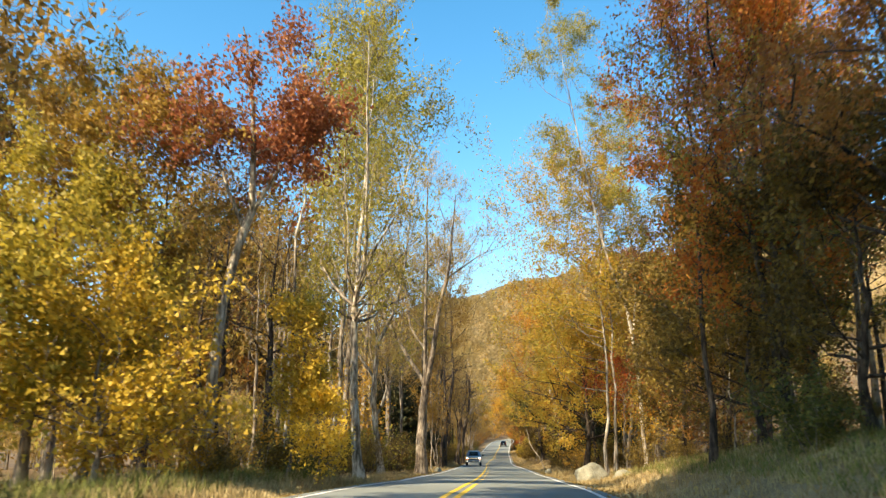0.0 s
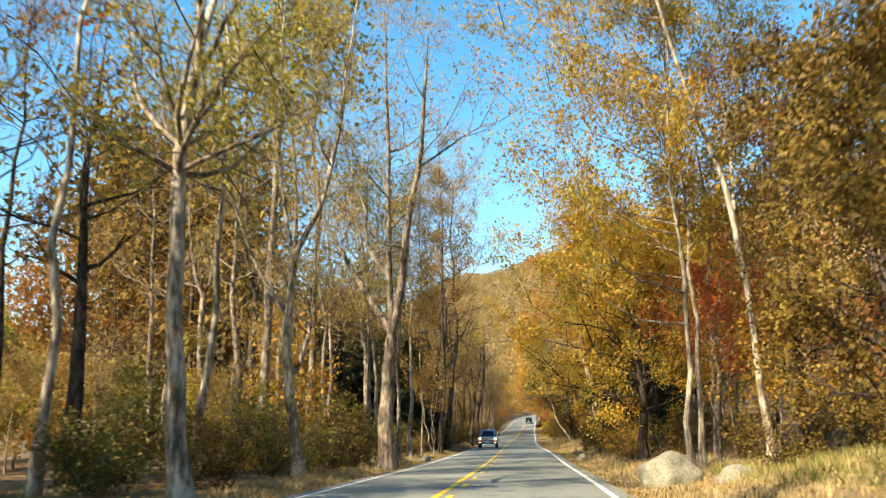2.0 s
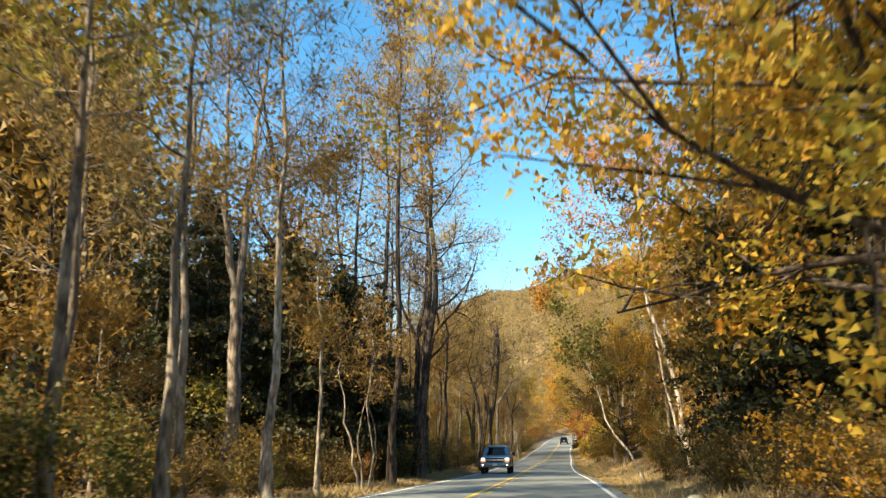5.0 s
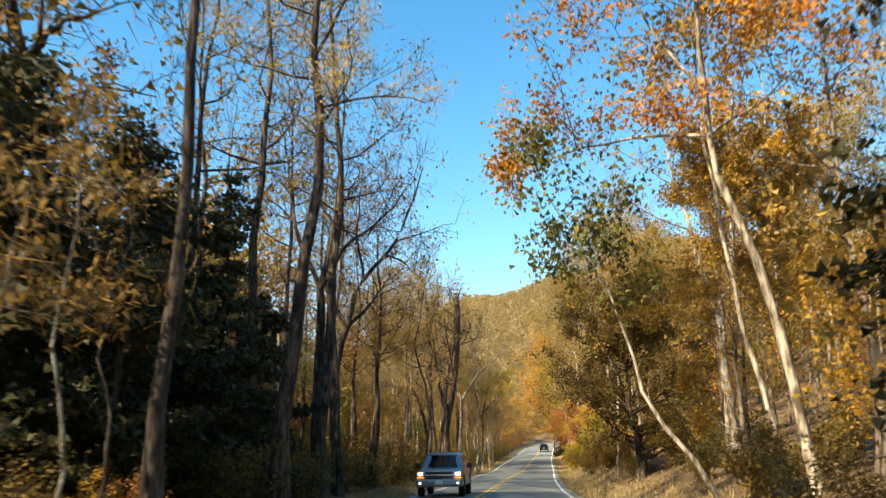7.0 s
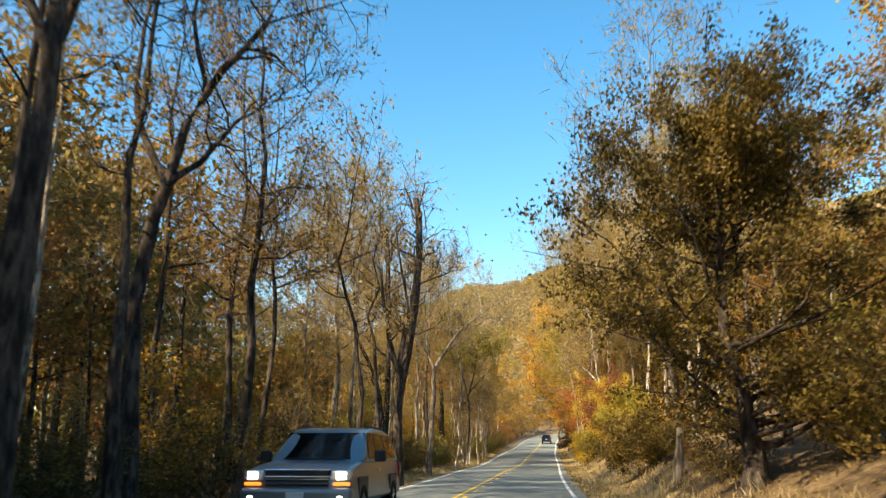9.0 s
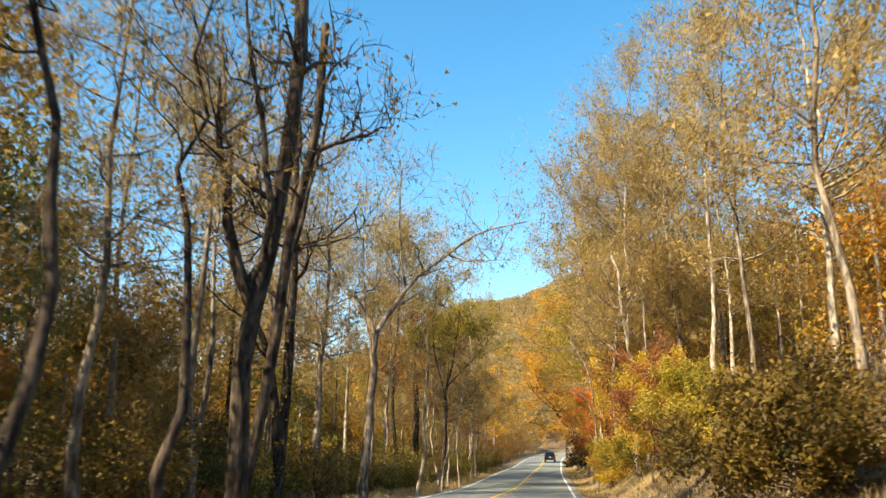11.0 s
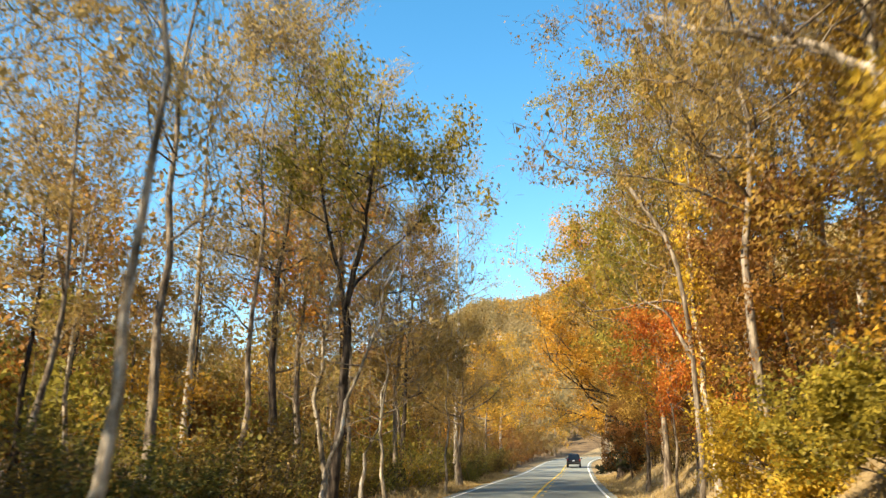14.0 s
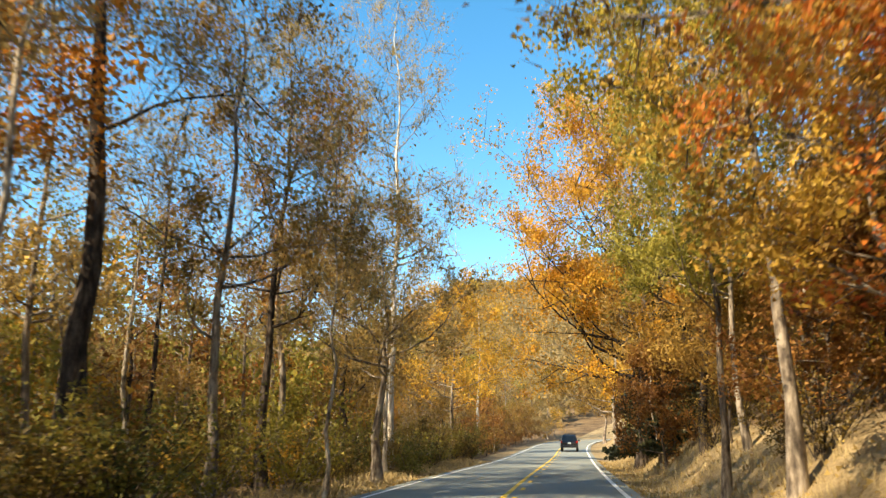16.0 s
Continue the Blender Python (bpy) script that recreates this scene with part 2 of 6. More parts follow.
# ---- ground, road and markings ----
gy = np.concatenate([np.arange(-80, -10, 4), np.arange(-10, 260, 1.5), np.arange(260, 400, 5), np.arange(400, 1300, 30), np.arange(1300, 2600, 200)])
gu = np.array([-900, -600, -400, -260, -170, -120, -85, -60, -45, -35, -28, -22, -18, -15, -12.5, -10.5, -9, -8, -7, -6.2, -5.6, -5, -4.5, -4.1, -3.8,
               0, 3.8, 4.1, 4.5, 5, 5.6, 6.2, 7, 7.8, 8.6, 9.6, 11, 13, 15, 18, 22, 27, 33, 40, 50, 65, 85, 120, 170, 260, 400, 600, 900])
X = road_x(gy)[:, None] + gu[None, :]
Y = np.repeat(gy[:, None], len(gu), 1)
gv = np.stack([X, Y, ground(X, Y)], -1).reshape(-1, 3)
gf = grid_faces(len(gy), len(gu))
uc = np.tile((gu[1:] + gu[:-1]) / 2, len(gy) - 1)
yc = np.repeat((gy[1:] + gy[:-1]) / 2, len(gu) - 1)
reach = np.where(uc > 0, np.where(yc < 46, 8.0, np.where(yc > 150, 8.2, 6.2)), np.where(yc < 32, 6.4, 5.5))
kind_ = np.where(np.abs(uc) < reach, 1, 0)
kind_[(yc > 395)] = 2
earth = new("ground", mesh_of("ground", gv, gf, [LITTER, DRY_GRASS, HILL], True, kind_))
tagged(earth, "brown leaf-littered forest floor with tan dry verges", "ground", kind="structure")

ry = np.arange(-80, 381, 1.5)
road = new("road", mesh_of("road", *strip(ry, np.linspace(-3.8, 3.8, 9)), ASPHALT, True))
tagged(road, "grey weathered two-lane asphalt road", "road", kind="structure")
for name, u0, u1, mat, label in (("edge_line", 3.32, 3.46, WHITE_PAINT, "solid white painted road edge line"),
                                 ("edge_line", -3.46, -3.32, WHITE_PAINT, "solid white painted road edge line"),
                                 ("centre_line", -0.22, -0.08, YELLOW_PAINT, "solid yellow painted centre line")):
    tagged(new(name, mesh_of(name, *strip(ry, (u0, u1), 0.005, drift=middle if name == "centre_line" else None), mat)), label, "road marking", kind="structure")
tagged(new("centre_line", mesh_of("centre_line", *strip(np.arange(-80, 31, 1.5), (0.08, 0.22), 0.005, drift=middle), YELLOW_PAINT)),
       "solid yellow painted second centre line", "road marking", kind="structure")
dash = [strip(np.array((a, a + 0.6, a + 1.3)), (0.08, 0.21), 0.005, drift=middle) for a in np.arange(33, 340, 4.3)]
dv = np.concatenate([d[0] for d in dash])
df = np.concatenate([d[1] + 6 * i for i, d in enumerate(dash)])
tagged(new("worn_centre_dashes", mesh_of("worn_centre_dashes", dv, df, YELLOW_PAINT)), "short worn yellow dashes beside the centre line", "road marking", kind="structure")

# ---- trees ----


def unit(v):
    return v / np.maximum(np.linalg.norm(v, axis=-1, keepdims=True), 1e-9)


def tubes(pts, rad, sides):
    """Tapered tubes along K polylines of N points: pts (K, N, 3), rad (K, N)."""
    k, n, _ = pts.shape
    t = unit(np.gradient(pts, axis=1))
    ref = np.where(np.abs(t[..., 2:3]) > 0.9, np.array([1.0, 0, 0]), np.array([0, 0, 1.0]))
    a = unit(np.cross(t, ref))
    b = np.cross(t, a)
    ang = np.arange(sides) * 2 * np.pi / sides
    ring = a[:, :, None] * np.cos(ang)[None, None, :, None] + b[:, :, None] * np.sin(ang)[None, None, :, None]
    v = (pts[:, :, None] + ring * rad[:, :, None, None]).reshape(-1, 3)
    s = np.arange(sides)
    base = (np.arange(k)[:, None, None] * n + np.arange(n - 1)[None, :, None]) * sides
    f = np.stack([base + s, base + (s + 1) % sides, base + sides + (s + 1) % sides, base + sides + s], -1).reshape(-1, 4)
    return v, f


def slivers(p0, p1, r, sides=2):
    """K pointed twigs from p0 to p1."""
    t = unit(p1 - p0)
    a = unit(np.cross(t, np.where(np.abs(t[:, 2:3]) > 0.9, np.array([1.0, 0, 0]), np.array([0, 0, 1.0]))))
    b = np.cross(t, a)
    ang = np.arange(sides) * 2 * np.pi / sides
    ring = p0[:, None] + (a[:, None] * np.cos(ang)[None, :, None] + b[:, None] * np.sin(ang)[None, :, None]) * r[:, None, None]
    v = np.concatenate([ring, p1[:, None]], 1)
    s = np.arange(sides if sides > 2 else 1)
    f = np.stack([s, (s + 1) % sides, np.full(len(s), sides)], -1)
    return v.reshape(-1, 3), (np.arange(len(p0))[:, None, None] * (sides + 1) + f[None]).reshape(-1, 3)


def joined(groups):
    vs, fs, n = [], [], 0
    for v, f in groups:
        if f.shape[1] == 4:
            f = np.concatenate([f[:, :3], f[:, (0, 2, 3)]])
        vs.append(v)
        fs.append(f + n)
        n += len(v)
    return np.concatenate(vs), np.concatenate(fs)


def bend_lines(rng, start, way, length, n, rise, wobble):
    """K branches from start along way, curving up by rise and wandering."""
    k = len(start)
    pts = np.zeros((k, n, 3))
    pts[:, 0] = start
    d = way.copy()
    for i in range(1, n):
        pts[:, i] = pts[:, i - 1] + d * (length / (n - 1))[:, None]
        d = unit(d + np.array([0, 0, rise]) + rng.normal(0, wobble, (k, 3)))
    return pts, d


def along(pts, s):
    """Points at the fractions s of polylines (K, N, 3), and the local direction."""
    n = pts.shape[1]
    f = np.clip(s, 0, 0.999) * (n - 1)
    i = f.astype(int)
    r = np.arange(len(pts))
    a, b = pts[r, i], pts[r, i + 1]
    return a + (b - a) * (f - i)[:, None], unit(b - a)


def leaf_mesh(rng, sites, size, mat, droop=0.35, way=None, feather=0.0):
    """Single leaves at the sites; the share feather of them are long thin twig tips that follow way."""
    k = len(sites)
    a = unit(rng.normal(0, 1, (k, 3)) - np.array([0, 0, droop]))
    b = unit(np.cross(a, rng.normal(0, 1, (k, 3))))
    s = (size * rng.uniform(0.6, 1.35, k))[:, None]
    wide = np.ones((k, 1))
    if way is not None and feather:
        j = rng.random(k) < feather
        a[j] = unit(way[j] * 0.7 + rng.normal(0, 0.5, (j.sum(), 3)) + np.array([0, 0, 0.25]))
        b[j] = unit(np.cross(a[j], rng.normal(0, 1, (j.sum(), 3))))
        s[j] = np.clip(s[j] * 3.0, 0.3, 0.8)
        wide[j] = 0.075
    v = np.stack([sites - a * s * 0.5 - b * s * 0.40 * wide, sites - a * s * 0.4 + b * s * 0.44 * wide, sites + a * s * 0.62], 1)
    w = v.shape[1]
    return mesh_of("leaves", v.reshape(-1, 3), np.arange(k * w).reshape(k, w), mat)


def grow(name, label, seed, H=18.0, r=0.25, leaf="tan", bark="grey", leaves=3000, size=0.26, z0=0.4, spread=3.5, limbs=14, lean=(0, 0), fork=0.0,
         rise=0.14, angle=0.75, twigs=4, stems=1, fine=True, shape="tall", pull=(0, 0), crookedness=1.0, low=0.0, wide=0.4, rich=1.0, feather=None, at=None, arms=None):
    """A tree of height H at the origin. z0: where limbs begin, as a share of H; spread: the crown's reach; lean: how far the tip stands off;
    fork: height of a fork into two leaders; pull: a side to which the limbs reach further; low: share of leaves low on the stem;
    arms: the trunk and then each large limb as a course of (x, z) points, in place of the straight stem."""
    rng = np.random.default_rng(seed)
    n = 12 if fine else 8
    s = np.linspace(0, 1, n)
    lines, radii = [], []

    def stem(start, tip, r0, r1, wander, splay=None):
        p = start[None] + (tip - start)[None] * s[:, None]
        w = np.cumsum(rng.normal(0, 1, (n, 2)), 0)
        w = (w - s[:, None] * w[-1] - (1 - s[:, None]) * w[0]) * wander * crookedness
        p[:, :2] += w
        if splay is not None:
            p += splay[None] * (s**0.55 - s)[:, None]
        lines.append(p)
        radii.append(r0 + (r1 - r0) * s**0.8)

    o = np.zeros(3)
    tip = np.array([lean[0], lean[1], H])
    if arms:
        for i, course in enumerate(arms):
            q = np.array(course, float)
            leg = np.concatenate([[0], np.cumsum(np.hypot(*np.diff(q, axis=0).T))])
            f = s * leg[-1]
            p = np.stack([np.interp(f, leg, q[:, 0]), np.zeros(n), np.interp(f, leg, q[:, 1])], -1)
            p[1:-1] = p[1:-1] * 0.5 + (p[:-2] + p[2:]) * 0.25
            p[:, 1] = np.cumsum(rng.normal(0, 0.10 if i else 0.03, n)) + s * (rng.normal(0, 0.22) * leg[-1] if i else 0)
            p[:, 0] += np.cumsum(rng.normal(0, 0.03, n)) * (s > 0) * (s < 1)
            r0 = r
            if i:
                near = [(np.hypot(w[:, 0] - p[0, 0], w[:, 2] - p[0, 2]), w, v) for w, v in zip(lines, radii)]
                d, w, v = min(near, key=lambda e: e[0].min())
                p += w[d.argmin()] - p[0]
                r0 = v[d.argmin()] * (0.86 if i == 1 else 0.66)
            lines.append(p)
            radii.append(r0 * (1 - (0.30 if i == 0 and len(arms) > 1 else 0.82) * s))
    elif fork:
        q = tip * (fork / H)
        stem(o, q, r, r * 0.72, 0.05)
        a = rng.uniform(0, 6.28)
        off = np.array([math.cos(a), 0.4 * math.sin(a), 0]) * spread * wide
        stem(q, tip + off, r * 0.66, r * 0.08, 0.07, off)
        stem(q, tip * (1, 1, 0.93) - off, r * 0.58, r * 0.07, 0.07, -off)
    elif stems > 1:
        for i in range(stems):
            a = i * 6.283 / stems + rng.uniform(-0.5, 0.5)
            off = np.array([math.cos(a), math.sin(a), 0])
            stem(off * r * 0.8 + o, tip * (1, 1, rng.uniform(0.7, 1)) + off * spread * rng.uniform(0.3, 0.7), r * rng.uniform(0.6, 1), r * 0.07, 0.1)
    else:
        stem(o, tip, r, r * 0.07, 0.06 + 0.004 * H)
    for i, (p, q) in enumerate(zip(lines, radii)):
        if p[0, 2] < 0.01:
            q *= 1 + 0.5 * np.exp(-p[:, 2] / (0.9 * r * 3))
            p[0, 2] = -0.25
    trunk_v = joined([tubes(p[None], q[None], (10 if r > 0.2 else 6) if fine else 5) for p, q in zip(lines, radii)])

    # limbs
    per = max(2, limbs // len(lines) if not fork else limbs // 2)
    st, wy, ln, rd = [], [], [], []
    for li, p in enumerate(lines):
        if fork and li == 0:
            continue
        f0 = max(0.02, (z0 * H - p[0, 2]) / max(p[-1, 2] - p[0, 2], 0.1)) if z0 * H > p[0, 2] else 0.05
        if arms and li:
            f0 = 0.3
        elif arms and f0 > 0.85:
            continue
        f = np.sort(rng.uniform(f0, 0.98, per))
        pos, dr = along(np.repeat(p[None], per, 0), f)
        az = rng.uniform(0, 6.28) + np.arange(per) * 2.4 + rng.normal(0, 0.35, per)
        g = (f - f0) / max(1 - f0, 0.05)
        if shape == "tall":
            prof = 0.55 + 0.6 * np.sin(np.pi * np.clip(g * 0.85 + 0.12, 0, 1))
        elif shape == "round":
            prof = 0.5 + 0.75 * np.sin(np.pi * np.clip(g * 0.7 + 0.25, 0, 1))
        else:
            prof = 1.15 - g
        el = angle * (0.35 + 0.75 * g) + rng.normal(0, 0.12, per)
        w = np.stack([np.cos(az) * np.cos(el), np.sin(az) * np.cos(el), np.sin(el)], -1)
        w[:, 0] += pull[0]
        w[:, 1] += pull[1]
        reach_ = spread * prof * rng.uniform(0.75, 1.2, per) * (1 + 0.5 * np.clip(w[:, 0] * pull[0] + w[:, 1] * pull[1], 0, 2))
        st.append(pos)
        wy.append(unit(w))
        ln.append(reach_)
        rd.append(np.interp(f, s, radii[li]) * rng.uniform(0.38, 0.6, per))
    st, wy, ln, rd = np.concatenate(st), np.concatenate(wy), np.concatenate(ln), np.concatenate(rd)
    rd = np.clip(rd, 0.018, None)
    segs = 6 if fine else 4
    p1, _ = bend_lines(rng, st, wy, ln, segs, rise, 0.2 * crookedness)
    taper = np.linspace(1, 0.22, segs)
    g1 = tubes(p1, rd[:, None] * taper[None], 4 if fine else 3)
    # second order
    m = 5
    idx = np.repeat(np.arange(len(p1)), m)
    f2 = np.tile(np.linspace(0.3, 0.97, m), len(p1)) + rng.normal(0, 0.05, len(idx))
    a2, d2 = along(p1[idx], f2)
    w2 = unit(d2 * 0.8 + rng.normal(0, 0.62, d2.shape) + np.array([0, 0, 0.12]))
    l2 = ln[idx] * rng.uniform(0.28, 0.55, len(idx))
    p2, _ = bend_lines(rng, a2, w2, l2, 3, rise * 0.8, 0.22)
    r2 = np.clip(rd[idx] * 0.4, 0.010, 0.06)
    g2 = tubes(p2, r2[:, None] * np.linspace(1, 0.3, 3)[None], 3) if fine else slivers(p2[:, 0], p2[:, -1], r2, 3)
    # twigs
    wood = [g1, g2]
    idx3 = np.repeat(np.arange(len(p2)), twigs)
    a3, d3 = along(p2[idx3], rng.uniform(0.2, 1, len(idx3)))
    w3 = unit(d3 * 0.7 + rng.normal(0, 0.6, d3.shape) + np.array([0, 0, 0.15]))
    l3 = l2[idx3] * rng.uniform(0.35, 0.8, len(idx3))
    p3, _ = bend_lines(rng, a3, w3, l3, 3, rise * 0.7, 0.25)
    if at:
        for q in (p1, p2, p3):
            gx, gy_ = q[..., 0] + at[0], q[..., 1] + at[1]
            need = 3.7 * smooth(-4.5, -3.5, -np.abs(gx - road_x(gy_))) + road_z(gy_) - float(ground(*at))
            q[..., 2] = np.maximum(q[..., 2], need)
    if shape == "round":
        fit_h = H / max(p3[..., 2].max(), H)
        for q in (p1, p2, p3, *lines):
            q[..., 2] *= fit_h
        trunk_v = joined([tubes(p[None], q[None], (10 if r > 0.2 else 6) if fine else 5) for p, q in zip(lines, radii)])
        g1 = tubes(p1, rd[:, None] * taper[None], 4 if fine else 3)
        g2 = tubes(p2, r2[:, None] * np.linspace(1, 0.3, 3)[None], 3) if fine else slivers(p2[:, 0], p2[:, -1], r2, 3)
        wood = [g1, g2]
    r3 = np.full(len(idx3), 0.009) + 0.004 * rng.random(len(idx3))
    g3 = slivers(p3[:, 0], p3[:, -1], r3 * 1.3)
    wood.append(g3)
    ob = new(name)
    tv, tf = joined([trunk_v])
    wv, wf = joined(wood)
    two = [BARK[bark], BARK["grey" if bark in ("pale", "white") else bark]]
    which = np.concatenate([np.zeros(len(tf), int), np.ones(len(wf), int)])
    if leaves:
        piece("trunk", mesh_of("trunk", np.concatenate([tv, wv]), np.concatenate([tf, wf + len(tv)]), two, True, which), ob)
    else:
        piece("trunk", mesh_of("trunk", tv, tf, BARK[bark], True), ob)
        piece("bare_crown", mesh_of("bare_crown", wv, wf, BARK[bark], True), ob, "bare broken limbs")
    if leaves:
        leaves, size = (int(leaves * 2.5 * rich), size * 0.60 * rich**-0.5) if fine else (int(leaves * rich), size * rich**-0.5)
        pick = rng.integers(0, len(p3), leaves)
        site, way = along(p3[pick], rng.uniform(0.05, 1, leaves))
        puff = size * 1.7
        site = site + rng.normal(0, puff, site.shape)
        if low:
            k = int(leaves * low)
            li = rng.integers(0, len(lines), k)
            q, _ = along(np.stack(lines)[li], rng.uniform(0.12, 0.75, k))
            site[:k] = q + rng.normal(0, r * 1.1 + 0.1, q.shape)
        if at:
            gx, gy_ = site[:, 0] + at[0], site[:, 1] + at[1]
            over = (np.abs(gx - road_x(gy_)) < 3.9) & (site[:, 2] + float(ground(*at)) - road_z(gy_) < 3.4)
            site, way = site[~over], way[~over]
        if feather is None:
            feather = {"tan": 0.75, "brown": 0.5, "olive": 0.2, "rust": 0.2}.get(leaf, 0.0)
        piece("crown", leaf_mesh(rng, site, size, LEAF[leaf], way=way, feather=feather), ob)
    return tagged(ob, label, "tree")


def hemlock(name, label, seed, H, spread, leaves, size=0.3, bark="dark"):
    """A conifer with drooping tiers."""
    rng = np.random.default_rng(seed)
    n = 10
    s = np.linspace(0, 1, n)
    p = np.stack([rng.normal(0, 0.03, n), rng.normal(0, 0.03, n), s * H - 0.2], -1)
    ob = new(name)
    k = int(H * 6)
    f = rng.uniform(0.1, 0.98, k)
    az = rng.uniform(0, 6.28, k)
    w = np.stack([np.cos(az), np.sin(az), 0.15 + rng.normal(0, 0.12, k)], -1)
    ln = spread * (1.08 - f) ** 0.75 * rng.uniform(0.6, 1.15, k)
    st, _ = along(np.repeat(p[None], k, 0), f)
    q, _ = bend_lines(rng, st, unit(w), ln, 5, -0.09, 0.1)
    wood = [tubes(p[None], (0.012 * H * (1 - s) + 0.02)[None], 7), tubes(q, np.linspace(0.03, 0.008, 5)[None].repeat(k, 0), 3)]
    piece("trunk", mesh_of("trunk", *joined(wood), BARK[bark], True), ob)
    leaves, size = int(leaves * 1.25), size * 0.9
    pick = rng.choice(k, leaves, p=ln / ln.sum())
    c, _ = along(q[pick], rng.uniform(0.1, 1, leaves))
    c = c + rng.normal(0, 1, c.shape) * np.array([0.28, 0.28, 0.12]) * (0.5 + spread * 0.12)
    piece("crown", leaf_mesh(rng, c, size, LEAF["evergreen"], 0.5), ob)
    return tagged(ob, label, "tree")


def shrub(name, label, seed, H, spread, leaf, leaves, size=0.16, bark="grey", stems=9):
    rng = np.random.default_rng(seed)
    az = rng.uniform(0, 6.28, stems)
    el = rng.uniform(0.75, 1.4, stems)
    w = np.stack([np.cos(az) * np.cos(el), np.sin(az) * np.cos(el), np.sin(el)], -1)
    p, _ = bend_lines(rng, rng.normal(0, 0.12, (stems, 3)) * (1, 1, 0) - np.array([0, 0, 0.1]), w, H * rng.uniform(0.7, 1.15, stems), 4, 0.02, 0.2)
    idx = np.repeat(np.arange(stems), 7)
    a, d = along(p[idx], rng.uniform(0.15, 1, len(idx)))
    w2 = unit(d * 0.6 + rng.normal(0, 0.6, d.shape))
    p2, _ = bend_lines(rng, a, w2, spread * rng.uniform(0.3, 0.8, len(idx)), 4, 0.0, 0.25)
    ob = new(name)
    wood = [tubes(p, np.linspace(0.022, 0.008, 4)[None].repeat(stems, 0), 3), slivers(p2[:, 0], p2[:, -1], np.full(len(idx), 0.011))]
    piece("stem", mesh_of("stem", *joined(wood), BARK[bark], True), ob)
    pick = rng.integers(0, len(p2), leaves)
    c, _ = along(p2[pick], rng.uniform(0, 1, leaves))
    piece("foliage", leaf_mesh(rng, c + rng.normal(0, size * 1.3, c.shape), size, LEAF[leaf]), ob)
    return tagged(ob, label, "shrub")


taken = []


def plant(ob, x, y, turn=0.0, sink=0.0, group=""):
    """Sets a thing built at the origin on the ground."""
    ob.matrix_world = pose(x, y, float(ground(x, y)) - sink, 0, 0, turn)
    taken.append((x, y))
    if group:
        ob["group"] = group
    return ob


BANK_BRUSH = ((0.4, 126.5), (-0.2, 131.0), (-0.6, 134.5), (0.6, 135.5), (-0.4, 138.5), (0.0, 142.5))
